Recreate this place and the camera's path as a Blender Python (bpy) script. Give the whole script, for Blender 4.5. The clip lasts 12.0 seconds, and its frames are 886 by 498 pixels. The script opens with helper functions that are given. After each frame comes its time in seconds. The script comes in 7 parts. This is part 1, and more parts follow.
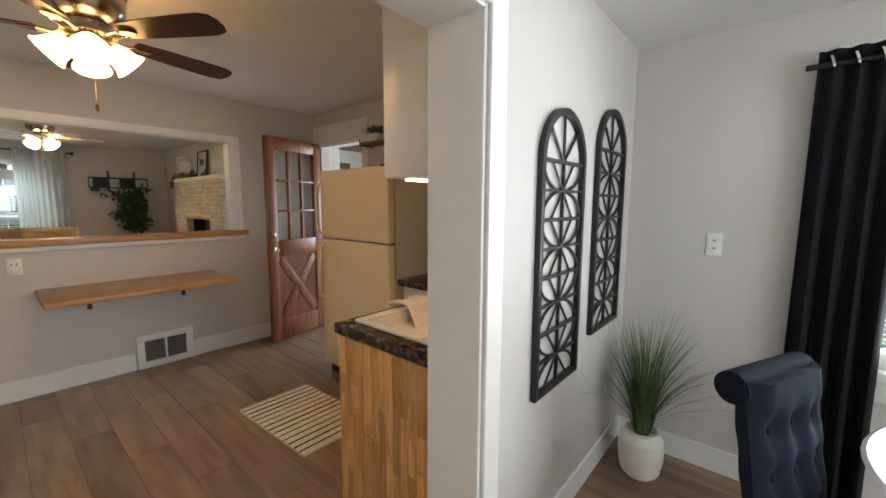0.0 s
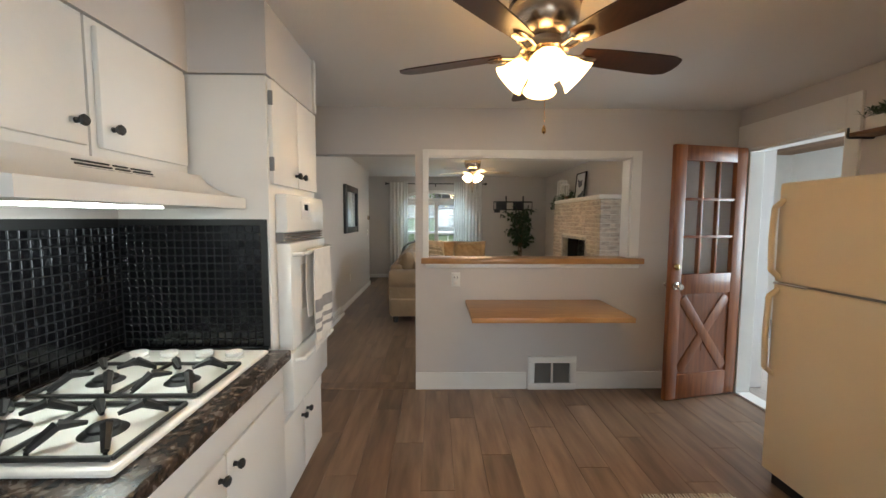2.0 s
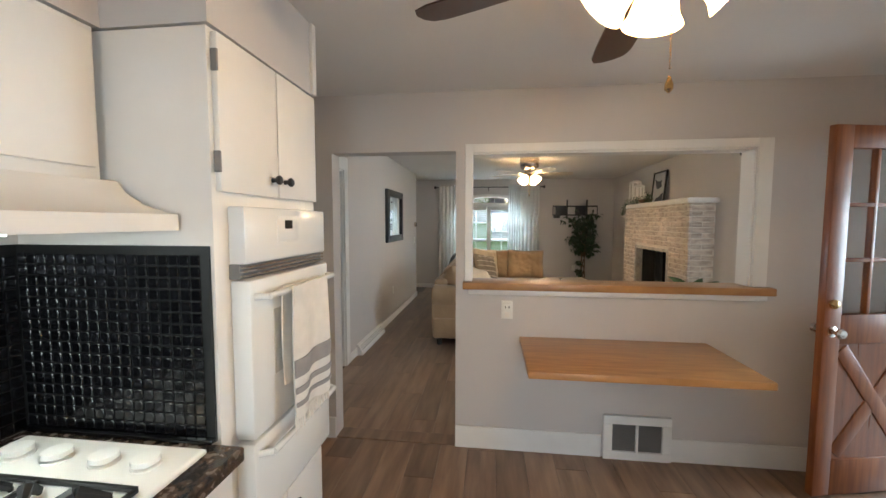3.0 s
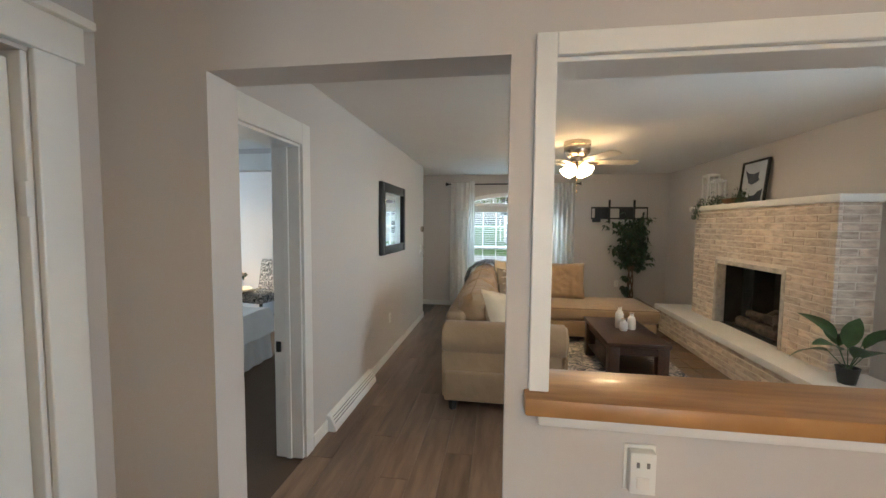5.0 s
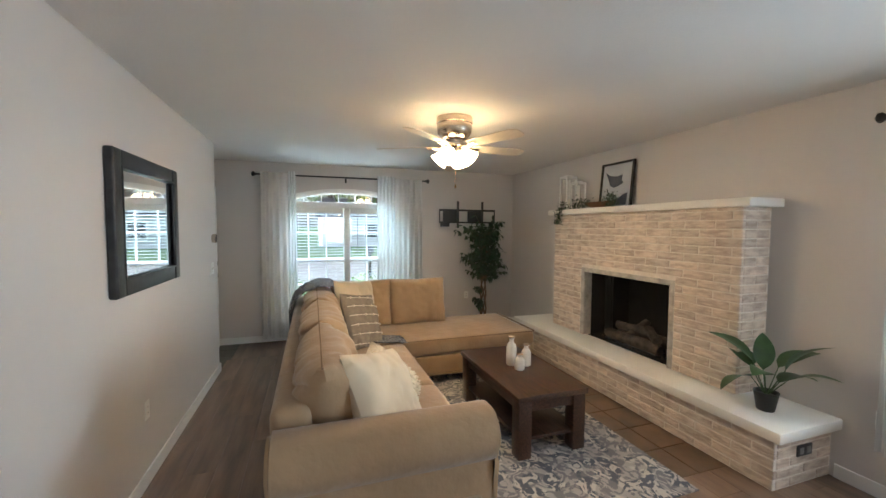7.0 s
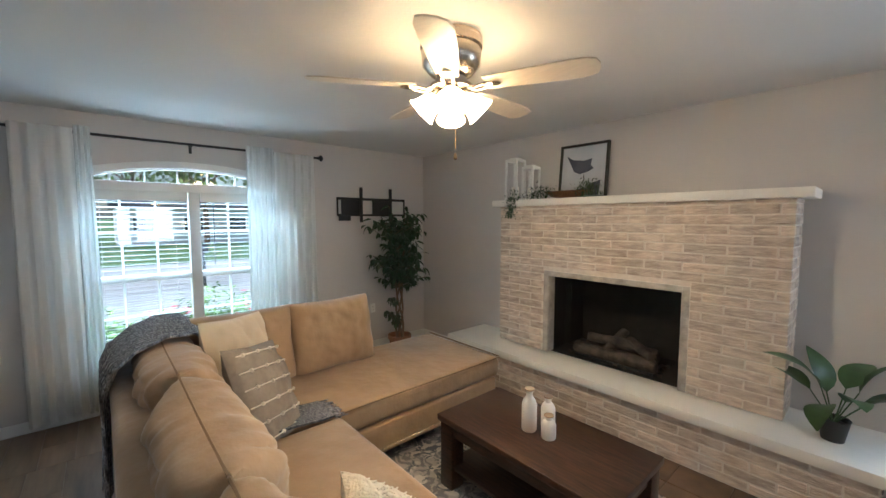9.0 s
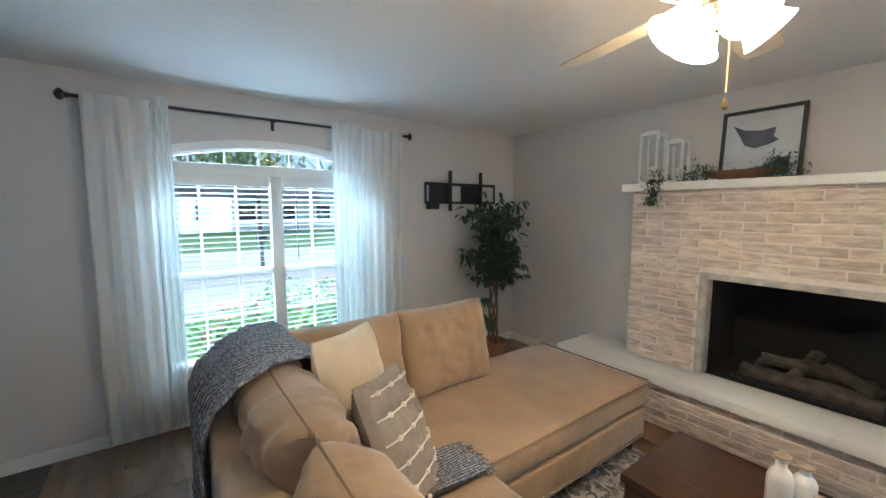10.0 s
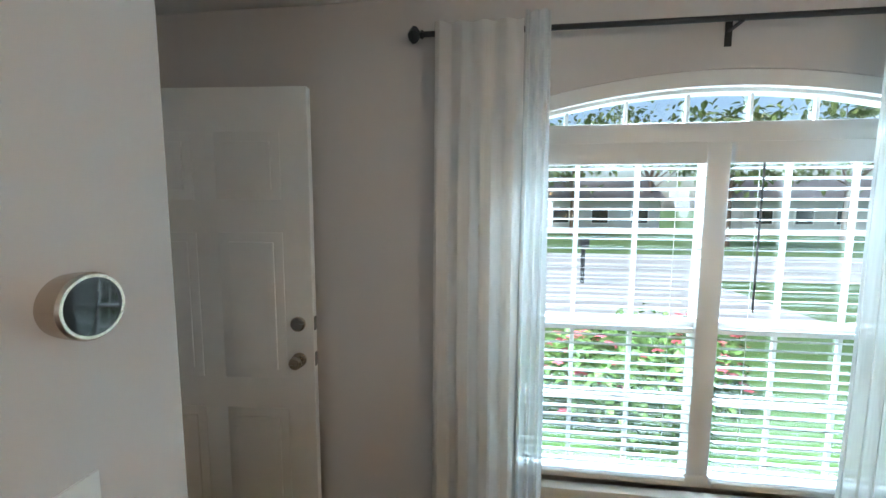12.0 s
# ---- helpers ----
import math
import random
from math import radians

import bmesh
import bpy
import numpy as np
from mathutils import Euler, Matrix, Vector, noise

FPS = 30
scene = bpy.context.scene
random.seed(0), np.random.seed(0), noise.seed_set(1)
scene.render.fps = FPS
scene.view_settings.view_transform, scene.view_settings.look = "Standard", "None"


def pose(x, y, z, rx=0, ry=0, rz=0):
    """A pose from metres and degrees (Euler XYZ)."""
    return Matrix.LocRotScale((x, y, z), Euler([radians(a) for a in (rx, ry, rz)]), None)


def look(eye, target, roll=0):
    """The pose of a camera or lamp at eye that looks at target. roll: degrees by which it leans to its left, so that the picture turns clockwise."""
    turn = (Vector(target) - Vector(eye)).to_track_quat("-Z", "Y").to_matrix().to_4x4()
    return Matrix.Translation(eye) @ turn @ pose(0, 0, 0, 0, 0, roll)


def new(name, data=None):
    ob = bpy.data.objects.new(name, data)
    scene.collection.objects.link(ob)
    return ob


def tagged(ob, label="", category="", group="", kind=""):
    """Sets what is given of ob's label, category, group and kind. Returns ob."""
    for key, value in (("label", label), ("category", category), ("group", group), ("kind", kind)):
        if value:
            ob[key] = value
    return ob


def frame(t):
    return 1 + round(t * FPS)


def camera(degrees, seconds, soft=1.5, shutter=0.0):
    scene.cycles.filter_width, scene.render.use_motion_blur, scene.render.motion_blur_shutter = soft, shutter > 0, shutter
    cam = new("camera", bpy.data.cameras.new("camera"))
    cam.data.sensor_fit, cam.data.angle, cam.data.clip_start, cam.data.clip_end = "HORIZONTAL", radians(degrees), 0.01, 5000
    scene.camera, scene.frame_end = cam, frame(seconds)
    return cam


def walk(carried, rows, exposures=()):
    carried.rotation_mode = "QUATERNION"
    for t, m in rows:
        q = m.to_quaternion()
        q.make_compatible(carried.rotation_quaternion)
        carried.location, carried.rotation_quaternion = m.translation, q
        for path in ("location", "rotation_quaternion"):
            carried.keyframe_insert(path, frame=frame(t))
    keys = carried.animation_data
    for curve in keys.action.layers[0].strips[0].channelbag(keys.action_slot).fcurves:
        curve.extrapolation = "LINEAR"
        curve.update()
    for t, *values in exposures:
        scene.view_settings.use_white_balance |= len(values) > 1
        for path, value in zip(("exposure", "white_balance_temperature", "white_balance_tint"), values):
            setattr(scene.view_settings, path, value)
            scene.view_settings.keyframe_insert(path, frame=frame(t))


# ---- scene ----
cam = camera(97.5, 12.0)

PATH = [
    (0, (0.395, 0.294, 1.413), (-0.895, 1.804, 1.178), 0.3),
    (0.5, (0.257, 0.216, 1.43), (-1.401, 1.313, 1.214), 0.4),
    (1, (0.122, 0.172, 1.441), (-1.748, 0.855, 1.246), 0.3),
    (1.5, (-0.073, 0.222, 1.462), (-2.043, 0.523, 1.287), 0.3),
    (2, (-0.349, 0.213, 1.466), (-2.342, 0.252, 1.31), 0.2),
    (2.5, (-0.664, 0.216, 1.483), (-2.654, 0.083, 1.334), 0.2),
    (3, (-1.043, 0.271, 1.53), (-3.024, 0.03, 1.391), 0.1),
    (3.2, (-1.169, 0.281, 1.544), (-3.147, 0.017, 1.414), 0.2),
    (4.8, (-2.437, 0.071, 1.56), (-4.408, -0.239, 1.423), 0.5),
    (5, (-2.587, 0.027, 1.566), (-4.562, -0.264, 1.437), 0.5),
    (5.5, (-2.972, -0.061, 1.585), (-4.957, -0.277, 1.477), 0.5),
    (6, (-3.314, -0.155, 1.575), (-5.312, -0.177, 1.483), 0.5),
    (6.5, (-3.756, -0.288, 1.59), (-5.732, 0.003, 1.493), 0.4),
    (7, (-4.127, -0.248, 1.604), (-6.02, 0.388, 1.494), 0.3),
    (7.2, (-4.265, -0.249, 1.605), (-6.11, 0.515, 1.495), 0.2),
    (9, (-5.721, -0.432, 1.641), (-7.218, 0.885, 1.487), -0.0),
    (9.5, (-6.185, -0.462, 1.646), (-7.675, 0.859, 1.463), -0.2),
    (10, (-6.608, -0.531, 1.63), (-8.223, 0.63, 1.421), -0.0),
    (10.5, (-6.998, -0.544, 1.603), (-8.789, 0.317, 1.383), 0.2),
    (11, (-7.423, -0.578, 1.619), (-9.34, -0.052, 1.398), 0.5),
    (11.5, (-7.859, -0.65, 1.599), (-9.842, -0.485, 1.395), 0.5),
    (12, (-8.289, -0.669, 1.61), (-10.264, -0.916, 1.411), 0.2),
]
walk(cam, [(t, look(eye, target, roll)) for t, eye, target, roll in PATH], exposures=((0.0, 0.5, 6400, 6), (0.5, 0.5, 6500, 6), (1.5, 0.75, 7200, 6), (2.0, 0.6, 6200, 6), (2.5, 0.75, 6000, 6), (5.5, 1.05, 5900, 4), (7.0, 1.22, 5700, 4), (9.0, 1.15, 5300, 4), (10.0, 1.4, 5000, 2), (11.0, 1.42, 5200, 2), (12.0, 1.15, 5700, 4)))

# ---------------- world, sun, daylight fill lamps ---------
world = bpy.data.worlds.new("world")
scene.world = world
world.use_nodes = True
wn = world.node_tree.nodes
sky = wn.new("ShaderNodeTexSky")
sky.sky_type, sky.sun_disc = "NISHITA", False
sky.sun_elevation, sky.sun_rotation = radians(55), radians(163)
sky.air_density, sky.dust_density = 1.2, 3.0
world.node_tree.links.new(sky.outputs[0], wn["Background"].inputs[0])
wn["Background"].inputs[1].default_value = 0.10
sun = new("sun", bpy.data.lights.new("sun", "SUN"))
sun.data.energy, sun.data.angle, sun.data.color = 1.5, radians(4), (1, 0.95, 0.88)
sun.matrix_world = look((6, -20, 30), (0, 0, 0))


def window_light(x, y, z, w, h, target, power, colour=(0.86, 0.94, 1.0)):
    li = bpy.data.lights.new("window_light", "AREA")
    li.shape, li.size, li.size_y, li.energy, li.color = "RECTANGLE", w, h, power, colour
    ob = new("window_light", li)
    ob.matrix_world = look((x, y, z), target)
    return ob


# added lamp outdoors above the front window, in place of sky light
window_light(-11.4, 0.24, 3.6, 2.4, 1.6, (-8.6, 0.24, 0.9), 560, (0.74, 0.9, 1.0))
window_light(-4.6, 3.08, 1.4, 1.2, 1.4, (-5.4, 1, 0.0), 16, (0.9, 0.95, 1.0))
window_light(1.35, 2.86, 1.4, 1.2, 1.3, (1.2, 0, 1.2), 85, (0.9, 0.95, 1.0))
# added to brighten the dining room; no window is known in this wall
window_light(3.25, 0.8, 1.4, 1.6, 1.4, (0, 0.8, 1.2), 40, (0.9, 0.95, 1.0))
window_light(-3.4, 5.2, 1.4, 2.2, 1.5, (-3.2, 2.6, 1.0), 90, (0.78, 0.9, 1.0))
# two invented fill lamps for the rooms beyond; no window is known there
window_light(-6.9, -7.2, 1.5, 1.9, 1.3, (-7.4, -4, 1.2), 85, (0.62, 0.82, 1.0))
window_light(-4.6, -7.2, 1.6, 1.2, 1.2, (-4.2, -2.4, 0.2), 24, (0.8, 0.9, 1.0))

# ---------------- mesh helpers ----------------
BASE = {}


def thing(name, at, label, category, group="", rz=0, kind=""):
    ob = new(name)
    m = pose(at[0], at[1], at[2], 0, 0, rz)
    ob.matrix_basis = m
    ob.empty_display_size = 0.1
    BASE[ob] = m
    return tagged(ob, label, category, group, kind)


def finish(bm, name, material, smooth=False):
    me = bpy.data.meshes.new(name)
    bmesh.ops.recalc_face_normals(bm, faces=bm.faces)
    bm.to_mesh(me)
    bm.free()
    me.materials.append(material)
    if smooth:
        me.polygons.foreach_set("use_smooth", [True] * len(me.polygons))
        me.set_sharp_from_angle(angle=radians(38))
    return me


def part(name, bm, material, parent, label="", smooth=True):
    m = BASE[parent]
    bm.transform(m.inverted())
    ob = new(name, finish(bm, name, material, smooth))
    ob.parent = parent
    BASE[ob] = m
    return tagged(ob, label)


def solid(name, bm, material, label, category, group="", kind="", smooth=True):
    """One thing that is one mesh, its origin at its base."""
    vs = [v.co for v in bm.verts]
    c = Vector((sum(v.x for v in vs) / len(vs), sum(v.y for v in vs) / len(vs), min(v.z for v in vs)))
    bmesh.ops.translate(bm, verts=bm.verts, vec=-c)
    ob = new(name, finish(bm, name, material, smooth))
    ob.matrix_basis = Matrix.Translation(c)
    BASE[ob] = ob.matrix_basis.copy()
    return tagged(ob, label, category, group, kind)


def box(bm, x0, x1, y0, y1, z0, z1, r=0.0, seg=2):
    m = Matrix.Translation(((x0 + x1) / 2, (y0 + y1) / 2, (z0 + z1) / 2)) @ Matrix.Diagonal((abs(x1 - x0), abs(y1 - y0), abs(z1 - z0), 1))
    g = bmesh.ops.create_cube(bm, size=1, matrix=m)
    if r:
        es = list({e for v in g["verts"] for e in v.link_edges})
        bmesh.ops.bevel(bm, geom=es, offset=r, segments=seg, affect="EDGES", profile=0.5)
    return bm


def boxes(*rows, r=0.0, seg=2):
    bm = bmesh.new()
    for b in rows:
        box(bm, *b, r=r, seg=seg)
    return bm


def obox(bm, m, sx, sy, sz, r=0.0, seg=2):
    """A box of that size about the pose m."""
    g = bmesh.ops.create_cube(bm, size=1, matrix=m @ Matrix.Diagonal((sx, sy, sz, 1)))
    if r:
        es = list({e for v in g["verts"] for e in v.link_edges})
        bmesh.ops.bevel(bm, geom=es, offset=r, segments=seg, affect="EDGES", profile=0.5)
    return bm


def rod(bm, a, b, r0, r1=None, seg=10):
    a, b = Vector(a), Vector(b)
    d = b - a
    m = Matrix.Translation((a + b) / 2) @ d.to_track_quat("Z", "Y").to_matrix().to_4x4()
    bmesh.ops.create_cone(bm, cap_ends=True, segments=seg, radius1=r0, radius2=r0 if r1 is None else r1, depth=d.length, matrix=m)
    return bm


def lathe(bm, at, profile, seg=20, m=None):
    """Turn a profile of (radius, height) about an axis at a point, or about z of the pose m."""
    m = m or Matrix.Translation(at)
    rings = []
    for r, z in profile:
        rings.append([bm.verts.new(m @ Vector((r * math.cos(2 * math.pi * i / seg), r * math.sin(2 * math.pi * i / seg), z))) for i in range(seg)])
    for p, q in zip(rings, rings[1:]):
        for i in range(seg):
            bm.faces.new((p[i], p[(i + 1) % seg], q[(i + 1) % seg], q[i]))
    for ring in (rings[0], rings[-1]):
        if profile[0][0] > 1e-4 or ring is rings[-1]:
            bm.faces.new(ring)
    return bm


def prism(bm, pts, m, depth):
    """A flat outline in the pose m's xy plane, thickened along its z."""
    lo = [bm.verts.new(m @ Vector((x, y, 0))) for x, y in pts]
    hi = [bm.verts.new(m @ Vector((x, y, depth))) for x, y in pts]
    bm.faces.new(lo)
    bm.faces.new(hi)
    n = len(pts)
    for i in range(n):
        bm.faces.new((lo[i], lo[(i + 1) % n], hi[(i + 1) % n], hi[i]))
    return bm


def pillow(bm, m, w, h, d, n=14, wob=0.012, seed=0, square=3.0, crease=0.0):
    """A stuffed cushion w wide (x), h high (y), d thick (z) about the pose m, with pulled corners and creases."""
    grids = []
    for side in (1, -1):
        rows = []
        for j in range(n + 1):
            row = []
            for i in range(n + 1):
                u, v = 2 * i / n - 1, 2 * j / n - 1
                edge = (1 - abs(u) ** square) * (1 - abs(v) ** square)
                pull = 1 - 0.05 * (1 - abs(u)) * abs(v) - 0.0
                pull2 = 1 - 0.05 * (1 - abs(v)) * abs(u)
                z = side * d / 2 * (max(edge, 0) ** 0.5)
                if 0 < i < n and 0 < j < n:
                    z += wob * noise.noise(Vector((u * 2.2 + seed * 7, v * 2.2, side * 3 + seed)))
                    z += wob * 0.6 * noise.noise(Vector((u * 6 + seed * 3, v * 4, side)))
                    if crease:
                        rim = max(abs(u), abs(v)) ** 2
                        run = u if abs(v) > abs(u) else v
                        z -= side * crease * 0.016 * (0.25 + rim) * max(0.0, noise.noise(Vector((run * 8 + seed * 5, (u * v) * 2 + side, seed * 2.3)))) * 1.6
                        z -= side * crease * 0.028 * math.exp(-60 * noise.noise(Vector((u * 1.7 + seed, v * 1.7 - seed, side * 2.0))) ** 2) * min(1, 3 * edge)
                row.append((u * w / 2 * pull2, v * h / 2 * pull, z))
            rows.append(row)
        grids.append(rows)
    top = [[bm.verts.new(m @ Vector(p)) for p in row] for row in grids[0]]
    bot = [[top[j][i] if i in (0, n) or j in (0, n) else bm.verts.new(m @ Vector(grids[1][j][i])) for i in range(n + 1)] for j in range(n + 1)]
    for g in (top, bot):
        for j in range(n):
            for i in range(n):
                bm.faces.new((g[j][i], g[j][i + 1], g[j + 1][i + 1], g[j + 1][i]))
    return bm


def tube(bm, pts, r, seg=6):
    for a, b in zip(pts, pts[1:]):
        rod(bm, a, b, r, r, seg)
    return bm


def wall(name, axis, a0, a1, b0, b1, z0, z1, holes, material, label):
    """A wall from a0 to a1 thick along axis and b0 to b1 long, with openings (b0, b1, z0, z1) through it."""
    bs = sorted({b0, b1, *[v for h in holes for v in h[:2]]})
    zs = sorted({z0, z1, *[v for h in holes for v in h[2:]]})
    bm = bmesh.new()
    for p, q in zip(bs, bs[1:]):
        runs = []
        for u, v in zip(zs, zs[1:]):
            c, e = (p + q) / 2, (u + v) / 2
            if any(h[0] < c < h[1] and h[2] < e < h[3] for h in holes):
                continue
            if runs and abs(runs[-1][1] - u) < 1e-6:
                runs[-1][1] = v
            else:
                runs.append([u, v])
        for u, v in runs:
            if axis == "x":
                box(bm, a0, a1, p, q, u, v)
            else:
                box(bm, p, q, a0, a1, u, v)
    bmesh.ops.remove_doubles(bm, verts=bm.verts, dist=1e-5)
    ob = new(name, finish(bm, name, material))
    BASE[ob] = Matrix()
    return tagged(ob, label, "wall", "", "structure")


# ---------------- materials ----------------
def mat(name, c, rough=0.5, metal=0.0, var=0.08, scale=6, bump=0.1, bscale=80, stretch=(1, 1, 1), rnd=0.0, c2=None, coat=0.0, dist=0.004, sheen=0.0, island=False, rvar=0.08, contrast=(0.3, 0.7)):
    """Noise-varied paint, wood, cloth or metal in the object's own metres; rnd varies it from piece to piece."""
    m = bpy.data.materials.new(name)
    m.use_nodes = True
    nt = m.node_tree
    n, l = nt.nodes, nt.links
    bs = n["Principled BSDF"]
    tc = n.new("ShaderNodeTexCoord")
    mp = n.new("ShaderNodeMapping")
    mp.inputs["Scale"].default_value = stretch
    l.new(tc.outputs["Object"], mp.inputs["Vector"])
    oi = n.new("ShaderNodeObjectInfo")
    pick = oi.outputs["Random"]
    if island:
        pick = n.new("ShaderNodeNewGeometry").outputs["Random Per Island"]
    if rnd:
        mul = n.new("ShaderNodeMath")
        mul.operation, mul.inputs[1].default_value = "MULTIPLY", 60.0
        l.new(pick, mul.inputs[0])
        l.new(mul.outputs[0], mp.inputs["Location"])
    ns = n.new("ShaderNodeTexNoise")
    ns.inputs["Scale"].default_value, ns.inputs["Detail"].default_value = scale, 6
    l.new(mp.outputs[0], ns.inputs["Vector"])
    rp = n.new("ShaderNodeValToRGB")
    rp.color_ramp.elements[0].position, rp.color_ramp.elements[1].position = contrast
    lo = c2 or tuple(v * (1 - var) for v in c)
    hi = c if c2 else tuple(min(1, v * (1 + var)) for v in c)
    rp.color_ramp.elements[0].color, rp.color_ramp.elements[1].color = (*lo, 1), (*hi, 1)
    l.new(ns.outputs[0], rp.inputs[0])
    out = rp.outputs[0]
    if rnd:
        hs = n.new("ShaderNodeHueSaturation")
        mr = n.new("ShaderNodeMapRange")
        mr.inputs["To Min"].default_value, mr.inputs["To Max"].default_value = 1 - rnd, 1 + rnd
        l.new(pick, mr.inputs[0])
        l.new(mr.outputs[0], hs.inputs["Value"])
        l.new(out, hs.inputs["Color"])
        out = hs.outputs[0]
    l.new(out, bs.inputs["Base Color"])
    fine = n.new("ShaderNodeTexNoise")
    fine.inputs["Scale"].default_value, fine.inputs["Detail"].default_value = bscale, 4
    l.new(mp.outputs[0], fine.inputs["Vector"])
    if bump:
        bp = n.new("ShaderNodeBump")
        bp.inputs["Strength"].default_value, bp.inputs["Distance"].default_value = bump, dist
        l.new(fine.outputs[0], bp.inputs["Height"])
        l.new(bp.outputs[0], bs.inputs["Normal"])
    rr = n.new("ShaderNodeMapRange")
    rr.inputs["To Min"].default_value, rr.inputs["To Max"].default_value = max(0.02, rough - rvar), min(1, rough + rvar)
    l.new(ns.outputs[0], rr.inputs[0])
    l.new(rr.outputs[0], bs.inputs["Roughness"])
    bs.inputs["Metallic"].default_value = metal
    bs.inputs["Coat Weight"].default_value = coat
    bs.inputs["Sheen Weight"].default_value = sheen
    return m


def glow(name, c, power):
    m = bpy.data.materials.new(name)
    m.use_nodes = True
    bs = m.node_tree.nodes["Principled BSDF"]
    bs.inputs["Base Color"].default_value = (0.9, 0.85, 0.75, 1)
    bs.inputs["Emission Color"].default_value = (*c, 1)
    bs.inputs["Emission Strength"].default_value = power
    return m


def sheer(name, c, clear):
    """Thin cloth: part lets light straight through, part scatters it."""
    m = bpy.data.materials.new(name)
    m.use_nodes = True
    n, l = m.node_tree.nodes, m.node_tree.links
    out = n["Material Output"]
    d, t, tr = n.new("ShaderNodeBsdfDiffuse"), n.new("ShaderNodeBsdfTranslucent"), n.new("ShaderNodeBsdfTransparent")
    d.inputs[0].default_value = t.inputs[0].default_value = (*c, 1)
    a, b = n.new("ShaderNodeMixShader"), n.new("ShaderNodeMixShader")
    a.inputs[0].default_value = 0.5
    tc, w = n.new("ShaderNodeTexCoord"), n.new("ShaderNodeTexNoise")
    mp = n.new("ShaderNodeMapping")
    mp.inputs["Scale"].default_value = (60, 60, 1.5)
    w.inputs["Scale"].default_value = 3
    l.new(tc.outputs["Object"], mp.inputs[0])
    l.new(mp.outputs[0], w.inputs["Vector"])
    mr = n.new("ShaderNodeMapRange")
    mr.inputs["To Min"].default_value, mr.inputs["To Max"].default_value = max(0, clear - 0.08), clear + 0.08
    l.new(w.outputs[0], mr.inputs[0])
    l.new(mr.outputs[0], b.inputs[0])
    l.new(d.outputs[0], a.inputs[1])
    l.new(t.outputs[0], a.inputs[2])
    l.new(a.outputs[0], b.inputs[1])
    l.new(tr.outputs[0], b.inputs[2])
    l.new(b.outputs[0], out.inputs[0])
    return m


def glass_mat(name, tint=(1, 1, 1)):
    m = bpy.data.materials.new(name)
    m.use_nodes = True
    n, l = m.node_tree.nodes, m.node_tree.links
    out = n["Material Output"]
    g, tr, mx = n.new("ShaderNodeBsdfGlossy"), n.new("ShaderNodeBsdfTransparent"), n.new("ShaderNodeMixShader")
    g.inputs["Roughness"].default_value = 0.02
    tr.inputs[0].default_value = (*tint, 1)
    mx.inputs[0].default_value = 0.07
    l.new(tr.outputs[0], mx.inputs[1])
    l.new(g.outputs[0], mx.inputs[2])
    l.new(mx.outputs[0], out.inputs[0])
    return m


def pattern(name, dark, light, third, scale, rough=0.95, cut=0.5, swirl=1.5):
    """Woven rug: blotched motif of three yarn colours with a fine pile."""
    m = mat(name, light, rough, 0, 0.1, 4, 0.6, 220, dist=0.006)
    n, l = m.node_tree.nodes, m.node_tree.links
    bs = n["Principled BSDF"]
    tc = n.new("ShaderNodeTexCoord")
    v = n.new("ShaderNodeTexVoronoi")
    v.feature = "SMOOTH_F1"
    v.inputs["Scale"].default_value = scale
    w = n.new("ShaderNodeTexNoise")
    w.inputs["Scale"].default_value, w.inputs["Detail"].default_value, w.inputs["Distortion"].default_value = scale * 0.9, 5, swirl
    l.new(tc.outputs["Object"], v.inputs["Vector"])
    l.new(tc.outputs["Object"], w.inputs["Vector"])
    r1, r2 = n.new("ShaderNodeValToRGB"), n.new("ShaderNodeValToRGB")
    for r, a in ((r1, cut), (r2, 0.42)):
        r.color_ramp.elements[0].position, r.color_ramp.elements[1].position = a - 0.03, a + 0.03
    l.new(w.outputs[0], r1.inputs[0])
    l.new(v.outputs["Distance"], r2.inputs[0])
    a, b = n.new("ShaderNodeMix"), n.new("ShaderNodeMix")
    a.data_type = b.data_type = "RGBA"
    a.inputs[6].default_value, a.inputs[7].default_value = (*light, 1), (*dark, 1)
    b.inputs[7].default_value = (*third, 1)
    l.new(r1.outputs[0], a.inputs[0])
    l.new(a.outputs[2], b.inputs[6])
    mu = n.new("ShaderNodeMath")
    mu.operation, mu.inputs[1].default_value = "MULTIPLY", 0.55
    l.new(r2.outputs[0], mu.inputs[0])
    l.new(mu.outputs[0], b.inputs[0])
    l.new(b.outputs[2], bs.inputs["Base Color"])
    return m


M_WALL = mat("greige_paint", (0.60, 0.565, 0.54), 0.55, var=0.02, scale=1.2, bump=0.08, bscale=160, dist=0.002)
M_CEIL = mat("ceiling_paint", (0.76, 0.74, 0.71), 0.8, var=0.02, scale=1.5, bump=0.25, bscale=70, dist=0.004)
M_TRIM = mat("white_gloss_paint", (0.80, 0.79, 0.76), 0.35, var=0.03, scale=5, bump=0.05, bscale=50)
M_CAB = mat("cabinet_paint", (0.80, 0.77, 0.72), 0.4, var=0.03, scale=4, bump=0.06, bscale=40)
M_PLANK = mat("vinyl_plank", (0.315, 0.205, 0.132), 0.33, var=0.3, scale=2.0, bump=0.12, bscale=30, stretch=(1.0, 7, 1), rnd=0.17, c2=(0.15, 0.092, 0.060), dist=0.001)
M_SUBFLOOR = mat("subfloor", (0.11, 0.072, 0.048), 0.8)
M_FTILE = mat("brown_floor_tile", (0.16, 0.10, 0.06), 0.35, var=0.3, scale=6, bump=0.15, rnd=0.12)
